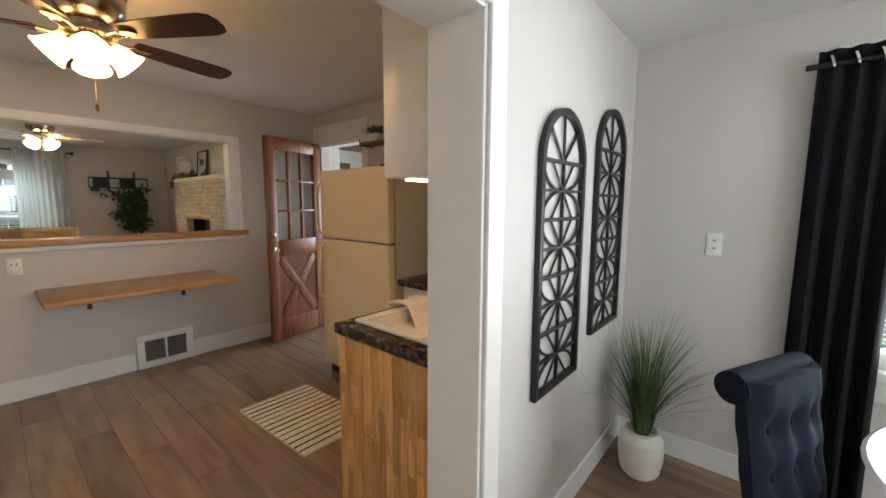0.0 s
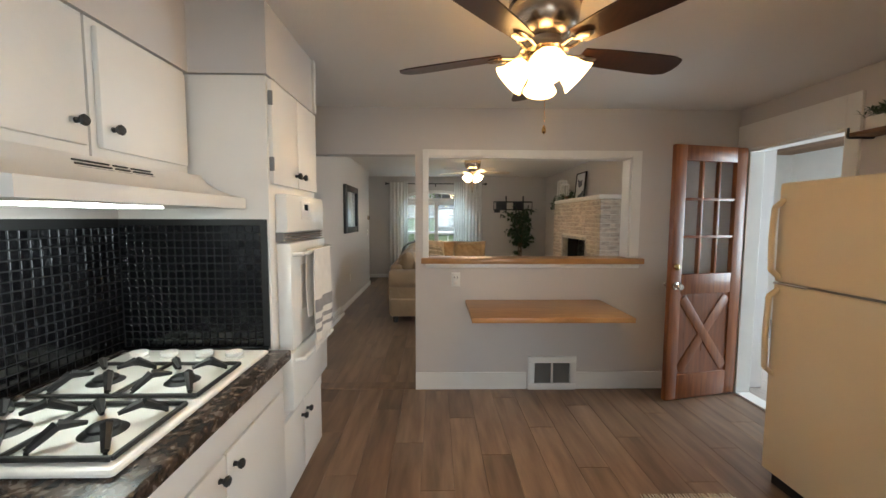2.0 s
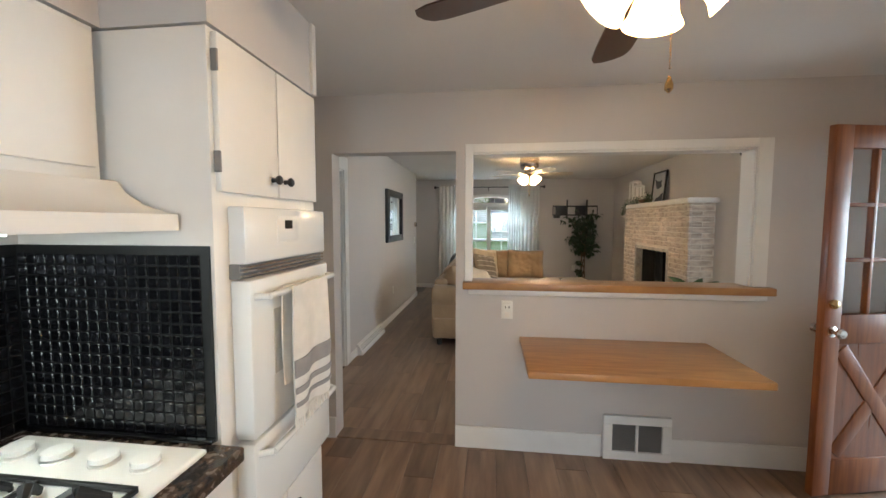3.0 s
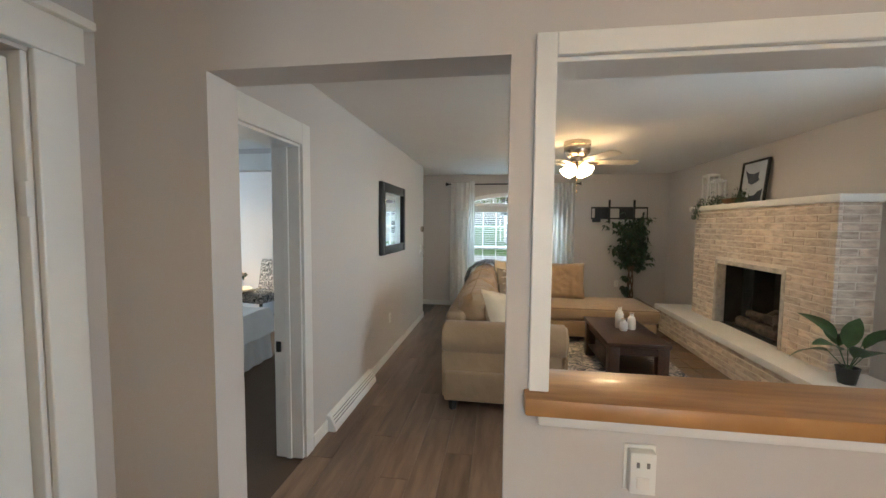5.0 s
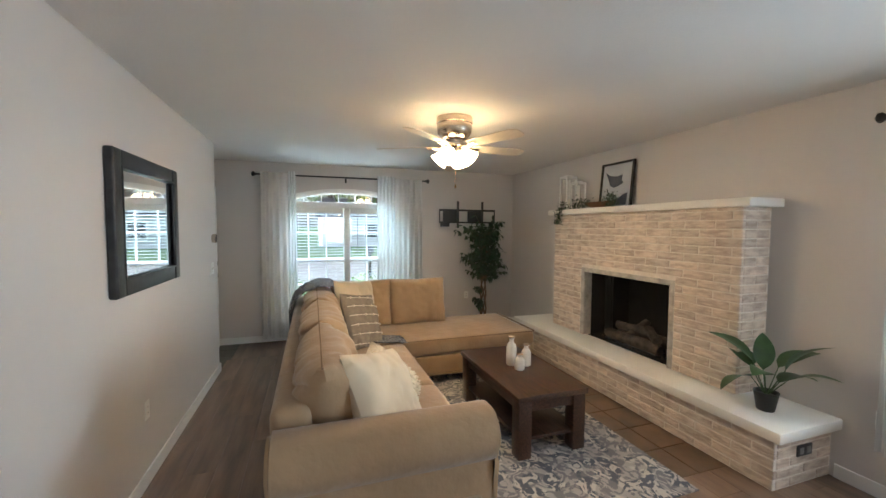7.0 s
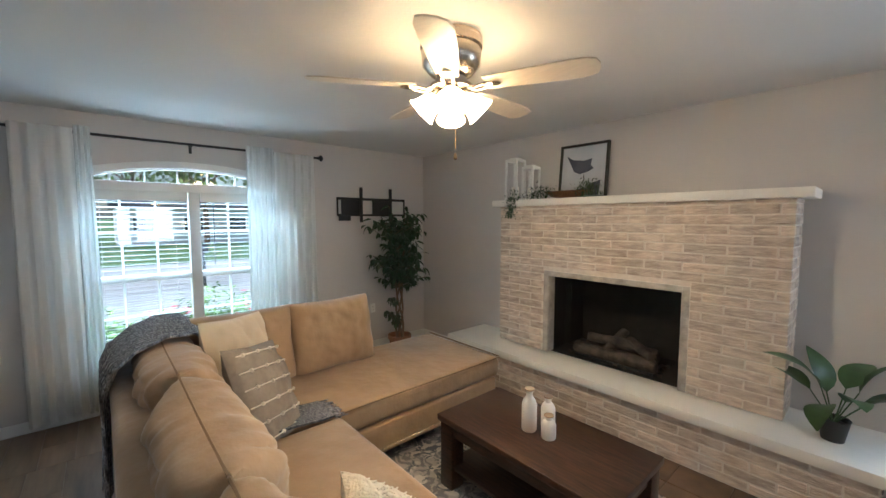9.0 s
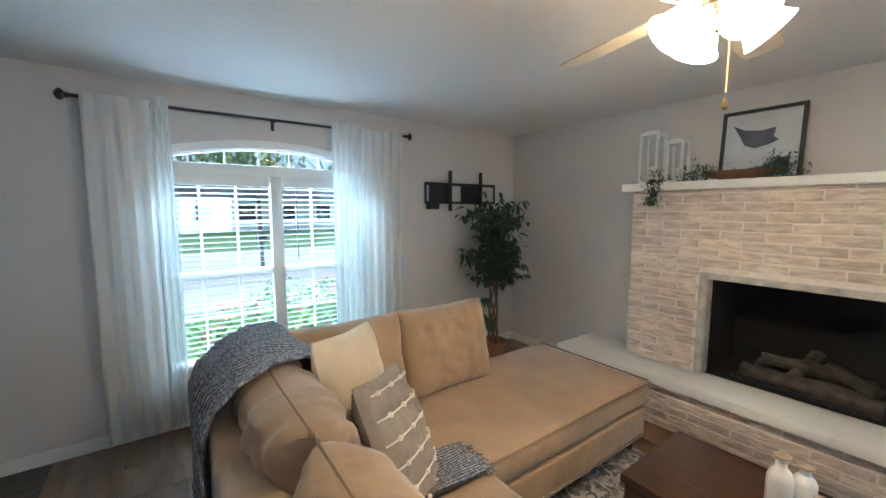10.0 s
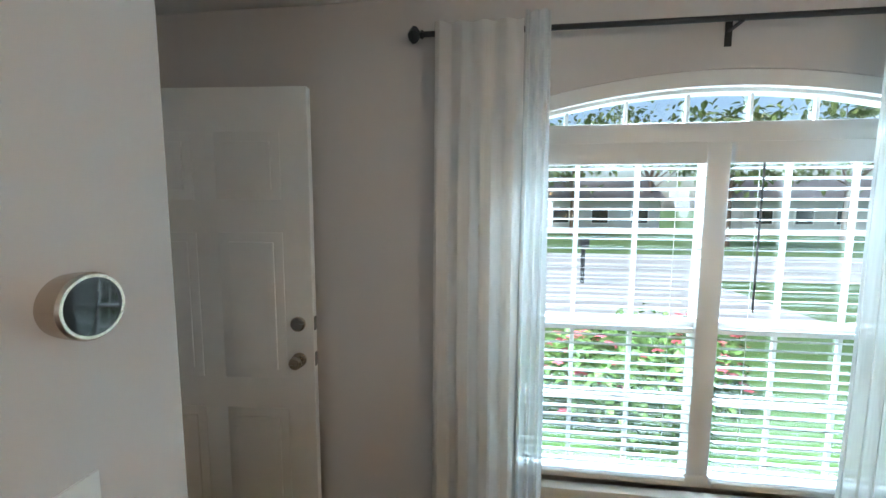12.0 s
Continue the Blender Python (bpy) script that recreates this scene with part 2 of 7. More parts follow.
M_ETILE = mat("dark_entry_tile", (0.085, 0.075, 0.065), 0.4, var=0.3, scale=6, bump=0.15, rnd=0.12)
M_BRICK = mat("whitewashed_brick", (0.72, 0.615, 0.51), 0.85, scale=9, bump=0.7, bscale=30, stretch=(1, 1, 3.5), rnd=0.13, c2=(0.50, 0.40, 0.325), dist=0.013, contrast=(0.34, 0.60))
M_MORTAR = mat("pale_mortar", (0.76, 0.69, 0.60), 0.9, var=0.1, scale=20, bump=0.5)
M_MANTEL = mat("painted_slab", (0.82, 0.79, 0.73), 0.5, var=0.03, scale=4, bump=0.15, bscale=30)
M_SOOT = mat("firebox_soot", (0.018, 0.015, 0.013), 0.85, var=0.4, scale=8, bump=0.3)
M_LOG = mat("charred_log", (0.10, 0.075, 0.058), 0.9, scale=14, bump=0.9, bscale=40, c2=(0.03, 0.025, 0.02), dist=0.01, rnd=0.2)
M_SOFA = mat("tan_microfibre", (0.36, 0.245, 0.142), 0.85, var=0.10, scale=5, bump=0.45, bscale=11, sheen=0.3, dist=0.02)
M_PIPE = mat("sofa_piping", (0.27, 0.19, 0.12), 0.85)
M_CREAM = mat("cream_cotton", (0.62, 0.51, 0.36), 0.9, var=0.06, scale=6, bump=0.35, bscale=200, sheen=0.2, dist=0.002)
M_SHAG = mat("shaggy_cream", (0.76, 0.68, 0.54), 0.95, var=0.15, scale=20, bump=1.0, bscale=60, dist=0.02)
M_GREYPIL = mat("grey_linen", (0.27, 0.225, 0.175), 0.9, var=0.1, scale=30, bump=0.4, bscale=250)
M_THROW = mat("grey_knit", (0.46, 0.45, 0.46), 0.95, scale=60, bump=0.9, bscale=130, c2=(0.16, 0.16, 0.18), stretch=(1, 2, 1), dist=0.006, contrast=(0.42, 0.58))
tn = M_THROW.node_tree
tw_n = tn.nodes.new("ShaderNodeTexWave")
tw_n.inputs["Scale"].default_value, tw_n.inputs["Distortion"].default_value = 20.0, 1.5
tw_m = tn.nodes.new("ShaderNodeMix")
tw_m.data_type, tw_m.blend_type = "RGBA", "MULTIPLY"
tw_m.inputs[0].default_value = 0.75
tn.links.new(tn.nodes["Texture Coordinate"].outputs["Object"], tw_n.inputs["Vector"])
tn.links.new(tn.nodes["Color Ramp"].outputs[0], tw_m.inputs[6])
tn.links.new(tw_n.outputs["Color"], tw_m.inputs[7])
tn.links.new(tw_m.outputs[2], tn.nodes["Principled BSDF"].inputs["Base Color"])
M_DARKWOOD = mat("espresso_wood", (0.085, 0.040, 0.022), 0.32, scale=5, bump=0.2, bscale=40, stretch=(1.5, 16, 16), c2=(0.018, 0.010, 0.008), dist=0.002)
M_BLACKLEG = mat("black_foot", (0.02, 0.016, 0.014), 0.4)
M_RUG = pattern("distressed_rug", (0.10, 0.105, 0.125), (0.52, 0.47, 0.41), (0.26, 0.24, 0.23), 11, swirl=2.6)
M_MAT = pattern("black_damask", (0.78, 0.75, 0.68), (0.012, 0.012, 0.012), (0.02, 0.02, 0.02), 16, cut=0.55, swirl=3.5)
M_RAG = mat("cream_rag", (0.72, 0.64, 0.52), 0.95, var=0.12, scale=30, bump=0.8, bscale=120, dist=0.006)
M_RAGDARK = mat("dark_stitch", (0.05, 0.045, 0.045), 0.95)
M_FLOCK = pattern("damask_upholstery", (0.03, 0.03, 0.03), (0.72, 0.70, 0.66), (0.3, 0.3, 0.3), 16, cut=0.5, swirl=3)
M_OAK = mat("honey_butcher_block", (0.50, 0.27, 0.10), 0.38, scale=3, bump=0.12, bscale=30, stretch=(14, 1.5, 1.5), c2=(0.33, 0.155, 0.05), dist=0.001, coat=0.2)
M_BLOCK = mat("butcher_block_stave", (0.74, 0.43, 0.165), 0.4, scale=4, bump=0.15, bscale=30, stretch=(12, 12, 1.2), c2=(0.46, 0.21, 0.06), rnd=0.3, dist=0.001)
M_DOORWOOD = mat("reddish_door_wood", (0.31, 0.105, 0.032), 0.38, scale=3, bump=0.12, bscale=30, stretch=(12, 12, 1.0), c2=(0.17, 0.052, 0.017), coat=0.12, dist=0.001)
M_COUNTER = mat("dark_marbled_laminate", (0.12, 0.082, 0.058), 0.26, scale=38, bump=0.05, c2=(0.022, 0.016, 0.013), contrast=(0.4, 0.66))
M_BTILE = mat("black_glazed_tile", (0.004, 0.004, 0.005), 0.14, var=0.2, scale=3, bump=0.35, bscale=14, rnd=0.3, dist=0.002)
M_GROUT = mat("black_grout", (0.005, 0.005, 0.005), 0.5)
M_ENAMEL = mat("white_enamel", (0.84, 0.83, 0.79), 0.18, var=0.02, bump=0.0)
M_SINK = mat("cream_enamel", (0.80, 0.79, 0.72), 0.2, var=0.02, bump=0.0)
M_IRON = mat("cast_iron", (0.012, 0.012, 0.012), 0.5, var=0.3, scale=30, bump=0.3)
M_BLACK = mat("black_metal", (0.014, 0.014, 0.014), 0.42, var=0.2, bump=0.05)
# refrigerator enamel: the beige of the warm light is put into both colours
M_FRIDGE = mat("almond_enamel", (0.72, 0.60, 0.42), 0.38, var=0.02, scale=3, bump=0.12, bscale=240, dist=0.001)
M_FRSIDE = mat("almond_side", (0.70, 0.62, 0.47), 0.45, var=0.02, scale=3, bump=0.15, bscale=240, dist=0.001)
M_CHROME = mat("chrome", (0.75, 0.74, 0.72), 0.12, 1.0, var=0.03, bump=0)
M_BRASS = mat("aged_brass", (0.6, 0.42, 0.2), 0.25, 1.0, var=0.08, bump=0)
M_NICKEL = mat("brushed_nickel", (0.55, 0.48, 0.40), 0.25, 1.0, var=0.06, scale=12, bump=0.05, stretch=(1, 1, 12))
M_BLADE = mat("walnut_blade", (0.055, 0.022, 0.013), 0.32, scale=4, bump=0.1, stretch=(2, 14, 1), c2=(0.025, 0.011, 0.008))
M_BLADEW = mat("pale_blade", (0.66, 0.58, 0.47), 0.4, var=0.06, scale=4, bump=0.05, stretch=(2, 14, 1))
M_SHADE = glow("lit_frosted_glass", (1.0, 0.54, 0.18), 9.0)
M_BULB = glow("lit_bulb", (1.0, 0.68, 0.35), 210.0)
M_SHADE2 = glow("bright_frosted_glass", (1.0, 0.64, 0.31), 18.0)
M_BULB2 = glow("bright_bulb", (1.0, 0.76, 0.48), 340.0)
M_LAMPSHADE = glow("lit_lamp_shade", (1.0, 0.66, 0.34), 3.0)
M_FLUSH = glow("lit_ceiling_dome", (1.0, 0.92, 0.8), 3.0)
M_HOODLIGHT = glow("lit_hood_lens", (0.95, 1.0, 0.92), 12.0)
M_GLASS = glass_mat("clear_glass")
M_MIRROR = mat("mirror_glass", (0.9, 0.92, 0.92), 0.03, 1.0, var=0.0, bump=0, rvar=0.01)
M_MIRFRAME = mat("distressed_black_frame", (0.030, 0.030, 0.032), 0.4, scale=14, bump=0.5, c2=(0.010, 0.010, 0.011), dist=0.004)
M_SHEER = sheer("sheer_white", (0.88, 0.89, 0.88), 0.32)
M_DRAPE = sheer("white_cotton_drape", (0.90, 0.88, 0.85), 0.0)
M_DRAPE2 = sheer("thin_white_drape", (0.86, 0.86, 0.84), 0.12)
M_BLIND = sheer("white_blind_slat", (0.86, 0.86, 0.86), 0.0)
M_NAVY = mat("navy_velvet", (0.010, 0.013, 0.024), 0.75, var=0.2, scale=8, bump=0.2, bscale=150)
M_BLACKCURT = mat("black_curtain", (0.012, 0.012, 0.014), 0.75, var=0.2, scale=10, bump=0.2, bscale=150)
for cloth in (M_NAVY, M_BLACKCURT, M_SOFA, M_PIPE):
    cloth.node_tree.nodes["Principled BSDF"].inputs["Specular IOR Level"].default_value = 0.12
M_CERAMIC = mat("white_ceramic", (0.80, 0.76, 0.70), 0.35, var=0.04, bump=0.1, bscale=60)
M_TERRA = mat("terracotta_pot", (0.30, 0.13, 0.06), 0.7, var=0.2, bump=0.3)
M_LEAF = mat("glossy_leaf", (0.040, 0.085, 0.026), 0.4, var=0.3, scale=12, bump=0.15, island=True, rnd=0.35)
M_DLEAF = mat("dark_leaf", (0.028, 0.062, 0.024), 0.42, var=0.3, scale=10, bump=0.1, island=True, rnd=0.35)
M_GRASSBLADE = mat("grass_blade", (0.085, 0.14, 0.045), 0.6, var=0.3, scale=10, bump=0, island=True, rnd=0.4)
M_BARK = mat("bark", (0.16, 0.10, 0.06), 0.85, var=0.3, scale=20, bump=0.6)
M_PLASTIC = mat("white_plastic", (0.80, 0.79, 0.75), 0.35, var=0.01, bump=0)
M_GREY = mat("grey_louvre", (0.20, 0.19, 0.18), 0.5, var=0.1)
M_PAPER = mat("print_paper", (0.66, 0.68, 0.70), 0.7, scale=3, c2=(0.48, 0.51, 0.56), bump=0)
M_INK = mat("ink_blue", (0.045, 0.055, 0.085), 0.7, scale=5, c2=(0.12, 0.13, 0.17), bump=0)
M_BROWNWOOD = mat("rustic_brown_wood", (0.22, 0.11, 0.05), 0.6, scale=4, bump=0.3, stretch=(12, 1.5, 12), c2=(0.11, 0.05, 0.022))
M_PALETOWEL = mat("white_towel", (0.80, 0.76, 0.70), 0.95, var=0.05, scale=20, bump=0.6, bscale=220)
M_GREYTOWEL = mat("grey_towel_band", (0.32, 0.30, 0.29), 0.95, var=0.1, scale=20, bump=0.6, bscale=220)
M_THROWDARK = mat("charcoal_throw", (0.075, 0.066, 0.066), 0.95, var=0.3, scale=12, bump=0.8, bscale=90, dist=0.01)
M_LINEN = mat("white_linen", (0.70, 0.67, 0.64), 0.9, var=0.04, scale=5, bump=0.4, bscale=30, dist=0.01)
M_PLANKCEIL = mat("plank_ceiling", (0.24, 0.135, 0.07), 0.55, scale=3, bump=0.2, stretch=(1.5, 14, 1), c2=(0.12, 0.062, 0.03), rnd=0.2, island=True)
M_LAWN = mat("lawn", (0.115, 0.20, 0.045), 0.9, var=0.3, scale=0.6, bump=0.8, bscale=30, c2=(0.075, 0.14, 0.03), dist=0.05)
M_ROAD = mat("concrete_road", (0.42, 0.41, 0.39), 0.85, var=0.08, scale=1.0, bump=0.3)
M_SIDING = mat("pale_siding", (0.62, 0.60, 0.56), 0.7, var=0.05, scale=2)
M_ROOF = mat("grey_shingle", (0.12, 0.11, 0.11), 0.85, var=0.2, scale=5, bump=0.4)
M_BUSH = mat("bush_leaf", (0.12, 0.20, 0.04), 0.6, var=0.3, scale=4, bump=0, island=True, rnd=0.5)
M_FLOWER = mat("pink_petal", (0.55, 0.10, 0.12), 0.7, var=0.3, scale=9, bump=0, island=True, rnd=0.3)
M_TREE = mat("tree_leaf", (0.16, 0.22, 0.06), 0.7, var=0.3, scale=1, bump=0, island=True, rnd=0.4)
M_DARKGLASS = mat("dark_glass", (0.015, 0.017, 0.018), 0.06, var=0.0, bump=0)
M_ROPE = mat("cream_tuft", (0.78, 0.70, 0.58), 0.95, var=0.1, scale=40, bump=0.6)
M_CLOCK = mat("weathered_grey_clock", (0.26, 0.27, 0.29), 0.6, var=0.2, scale=20)
M_CLOCKRING = mat("pale_clock_metal", (0.55, 0.55, 0.56), 0.5, var=0.1, scale=20)
M_CANDLE = mat("wax", (0.85, 0.80, 0.70), 0.5, bump=0)

# ---------------- the house shell ----------------
KC, LC, DC = 2.37, 2.49, 2.25           # ceilings of kitchen, living room, dining room
XD0, XD1 = -3.73, -3.60                 # the wall between kitchen and living room
YK, YL = 2.75, -1.16                    # kitchen side walls
YH = -1.242                             # living room's hall-side wall
YR = 2.95                               # fireplace wall
XF = -9.98                              # front wall
wall("wall_divider", "x", XD0, XD1, YL, 3.07, 0, LC + 0.1, [(-0.80, 0.046, 0, 1.99), (0.141, 1.845, 1.09, 1.978)], M_WALL, "greige painted half wall with a wide pass-through")
wall("wall_kitchen_left", "y", YL - 0.12, YL, -3.6, 3.3, 0, KC + 0.1, [(-3.43, -2.78, 0, 1.99)], M_WALL, "greige painted kitchen wall behind the cooktop")
wall("wall_kitchen_right", "y", YK, YK + 0.12, -3.60, -0.2, 0, KC + 0.1, [(-3.50, -2.74, 0, 2.03)], M_WALL, "greige painted kitchen wall with a back doorway")
wall("wall_dining_partition", "x", -0.47, -0.253, -0.6, YK + 0.0, 0, KC + 0.1, [(-0.45, 1.24, 0, 1.96)], M_WALL, "pale painted wall between dining room and kitchen")
wall("wall_dining_right", "y", 2.70, 2.82, -0.253, 3.3, 0, DC + 0.2, [(0.62, 2.0, 0.72, 2.0)], M_WALL, "pale painted dining room wall with a window")
# the opening in this unseen wall is made up for the fill lamp
wall("wall_dining_back", "x", 3.3, 3.42, YL - 0.12, 2.82, 0, DC + 0.2, [(0.0, 1.6, 0.7, 2.0)], M_WALL, "pale painted end wall of the dining room")
wall("wall_hall", "y", YH - 0.19, YH, -8.92, XD0, 0, LC + 0.1, [(-4.93, -4.10, 0, 2.06)], M_WALL, "greige painted hall wall with a bedroom doorway")
wall("wall_entry_side", "x", -8.92, -8.80, -2.62, YH - 0.19, 0, LC + 0.1, [], M_WALL, "greige painted wall beside the entry")
wall("wall_entry_end", "y", -2.74, -2.62, XF, -8.81, 0, LC + 0.1, [], M_WALL, "greige painted end wall of the entry")
wall("wall_front", "x", XF - 0.16, XF, -2.74, YR + 0.12, 0, LC + 0.1, [(-0.62, 1.09, 0.40, 2.19)], M_WALL, "greige painted front wall with an arched window")
wall("wall_fireplace", "y", YR, YR + 0.12, XF, XD0, 0, LC + 0.1, [(-7.752, -6.647, 0.40, 1.118), (-5.30, -3.95, 0.75, 2.1)], M_WALL, "greige painted wall behind the brick fireplace")


def ceiling(name, x0, x1, y0, y1, z, material, label):
    ob = new(name, finish(boxes((x0, x1, y0, y1, z, z + 0.1)), name, material))
    return tagged(ob, label, "ceiling", "", "structure")


ceiling("ceiling_kitchen", XD1, -0.47, YL, YK, KC, M_CEIL, "off-white textured kitchen ceiling")
ceiling("ceiling_living", XF, XD0, -2.62, YR, LC, M_CEIL, "off-white textured living room ceiling")
ceiling("ceiling_dining", -0.253, 3.3, YL, 2.70, DC, M_CEIL, "white dining room ceiling")
# floor slab, covered with planks and tiles at the end of the file
floor = new("floor", finish(boxes((XF, 3.3, -2.62, YR, -0.12, -0.009)), "floor", M_SUBFLOOR))
BASE[floor] = Matrix()
tagged(floor, "brown-grey wood-look plank floor", "floor", "", "structure")


def structure(name, bm, material, label, category="trim", smooth=False):
    ob = new(name, finish(bm, name, material, smooth))
    BASE[ob] = Matrix()
    return tagged(ob, label, category, "", "structure")


# arched head of the front window
bm = bmesh.new()
pts = [(-0.62, 2.19)] + [(-0.62 + 1.71 * i / 24, 2.03 + 0.13 * (1 - ((i - 12) / 12) ** 2)) for i in range(25)] + [(1.09, 2.19)]
my = Matrix(((0, 0, 1, XF - 0.16), (1, 0, 0, 0), (0, 1, 0, 0), (0, 0, 0, 1)))
prism(bm, pts, my, 0.16)
structure("wall_arch_head", bm, M_WALL, "painted arch over the front window", "wall")

# baseboards
for nm, rows in (
    ("baseboard_divider", [(XD1, XD1 + 0.015, 0.046, 1.0, 0, 0.15), (XD1, XD1 + 0.015, 1.42, YK, 0, 0.15), (XD1, XD1 + 0.015, -1.0, -0.80, 0, 0.15)]),
    ("baseboard_hall", [(-8.93, -6.22, YH, YH + 0.014, 0, 0.09), (-5.26, -5.04, YH, YH + 0.014, 0, 0.09)]),
    ("baseboard_entry", [(-8.944, -8.93, -2.6, YH + 0.014, 0, 0.09)]),
    ("baseboard_front", [(XF, XF + 0.014, -2.6, YR, 0, 0.09)]),
    ("baseboard_right", [(XF, -8.78, YR - 0.014, YR, 0, 0.09), (-5.63, XD0, YR - 0.014, YR, 0, 0.09)]),
    ("baseboard_dining", [(-0.253, -0.239, 1.33, 2.70, 0, 0.13), (-0.239, 3.3, 2.686, 2.70, 0, 0.13)]),
):
    structure(nm, boxes(*rows, r=0.004), M_TRIM, "white painted baseboard")

# pass-through trim, ledge and mouldings
structure("trim_pass_through", boxes((XD1, XD1 + 0.02, 0.106, 0.156, 1.14, 2.03), (XD1, XD1 + 0.02, 1.844, 1.925, 1.14, 2.03), (XD1, XD1 + 0.02, 0.156, 1.844, 1.976, 2.03),
                                     (XD0 + 0.002, XD1, 0.141, 0.153, 1.14, 1.978), (XD0 + 0.002, XD1, 1.832, 1.845, 1.14, 1.978), (XD0 + 0.002, XD1, 0.153, 1.832, 1.965, 1.978), r=0.003), M_TRIM, "white trim round the pass-through")
led = thing("pass_through_ledge", (-3.66, 1.0, 1.09), "honey butcher-block ledge on the half wall", "ledge")
part("board", boxes((XD0 - 0.03, XD1 + 0.06, 0.095, 1.96, 1.092, 1.138), r=0.006), M_OAK, led)
part("moulding", boxes((XD1 + 0.001, XD1 + 0.032, 0.13, 1.93, 1.055, 1.091), r=0.008), M_TRIM, led, "white moulding under the ledge")
structure("trim_dining_opening", boxes((-0.253, -0.238, 1.24, 1.325, 0, 2.05), (-0.253, -0.238, -0.5, 1.24, 1.955, 2.05), (-0.47, -0.253, 1.226, 1.24, 0, 1.96), (-0.47, -0.253, -0.45, 1.226, 1.946, 1.96), r=0.004), M_TRIM, "white casing of the dining room opening")
structure("trim_back_doorway", boxes((-2.74, -2.655, YK - 0.02, YK, 0, 2.23), (-3.592, -3.50, YK - 0.02, YK, 0, 2.23), (-3.50, -2.74, YK - 0.02, YK, 2.03, 2.23), (-3.50, -3.48, YK, YK + 0.12, 0, 2.03), (-2.76, -2.74, YK, YK + 0.12, 0, 2.03), (-3.48, -2.76, YK, YK + 0.12, 2.01, 2.03), (-3.48, -2.76, YK + 0.0, YK + 0.12, -0.008, 0.012), r=0.003), M_TRIM, "white casing of the back doorway")
structure("trim_bedroom_doorway", boxes((-5.03, -4.93, YH, YH + 0.018, 0, 2.195), (-4.10, -4.0, YH, YH + 0.018, 0, 2.195), (-4.93, -4.10, YH, YH + 0.018, 2.06, 2.195), (-4.93, -4.912, YH - 0.19, YH, 0, 2.06), (-4.118, -4.10, YH - 0.19, YH, 0, 2.06), (-4.912, -4.118, YH - 0.19, YH, 2.042, 2.06), (-4.912, -4.90, YH - 0.11, YH - 0.075, 0, 2.042), r=0.003), M_TRIM, "off-white casing of the bedroom doorway")
structure("trim_closet_doorway", boxes((-3.53, -3.43, YL, YL + 0.02, 0, 2.0), (-2.78, -2.72, YL, YL + 0.02, 0, 2.0), (-3.55, -2.72, YL, YL + 0.026, 2.0, 2.10), (-3.57, -2.71, YL, YL + 0.045, 2.10, 2.125), (-3.43, -3.415, YL - 0.12, YL, 0, 1.99), r=0.004), M_TRIM, "off-white casing of the closet doorway")
structure("trim_transition", boxes((XD0, XD1, -0.80, 0.046, -0.008, 0.006), r=0.003), M_PLANK, "wooden transition strip in the hall opening")
strike = solid("strike_plate", boxes((-4.90, -4.897, YH - 0.17, YH - 0.135, 0.72, 0.79)), M_BLACK, "small black strike plate on the door jamb", "strike plate")

# ---------------- living room: fireplace ----------------
fp = thing("fireplace", (-7.2, 2.8, 0), "whitewashed brick fireplace with a raised hearth", "fireplace")
CX0, CX1, CY = -8.33, -6.07, 2.655
for b in ((CX0 + 0.004, -7.77, CY + 0.002, YR, 0.40, 1.765), (-6.63, CX1 - 0.004, CY + 0.002, YR, 0.40, 1.765), (-7.77, -6.63, CY + 0.002, YR, 1.125, 1.765)):
    part("chimney_core", boxes(b), M_MORTAR, fp, "pale mortar joints")
part("firebox", boxes((-7.772, -7.752, CY + 0.03, 3.32, 0.40, 1.14), (-6.647, -6.627, CY + 0.03, 3.32, 0.40, 1.14), (-7.752, -6.647, CY + 0.03, 3.32, 1.118, 1.138), (-7.752, -6.647, 3.30, 3.32, 0.38, 1.118), (-7.752, -6.647, CY + 0.06, 3.30, 0.38, 0.401)), M_SOOT, fp, "sooty black firebox")
part("surround", boxes((-7.80, -7.752, CY - 0.006, CY + 0.028, 0.40, 1.165), (-6.647, -6.60, CY - 0.006, CY + 0.028, 0.40, 1.165), (-7.752, -6.647, CY - 0.006, CY + 0.028, 1.118, 1.165), (-7.752, -7.745, CY, CY + 0.1, 0.40, 1.118), (-6.654, -6.647, CY, CY + 0.1, 0.40, 1.118), r=0.004), mat("grey_washed_edge", (0.60, 0.56, 0.50), 0.85, scale=12, bump=0.9, bscale=40, c2=(0.34, 0.31, 0.28), dist=0.008), fp, "grey-washed brick edge round the firebox")
part("mantel", boxes((-8.40, -5.99, 2.592, YR, 1.765, 1.826), r=0.008), M_MANTEL, fp, "thick white painted mantel shelf")
part("hearth_slab", boxes((-8.815, -5.60, 2.35, YR, 0.325, 0.397), r=0.012), M_MANTEL, fp, "white painted hearth slab")
part("hearth_core", boxes((-8.75, -5.659, 2.403, YR, 0, 0.325)), M_MORTAR, fp, "pale mortar joints")
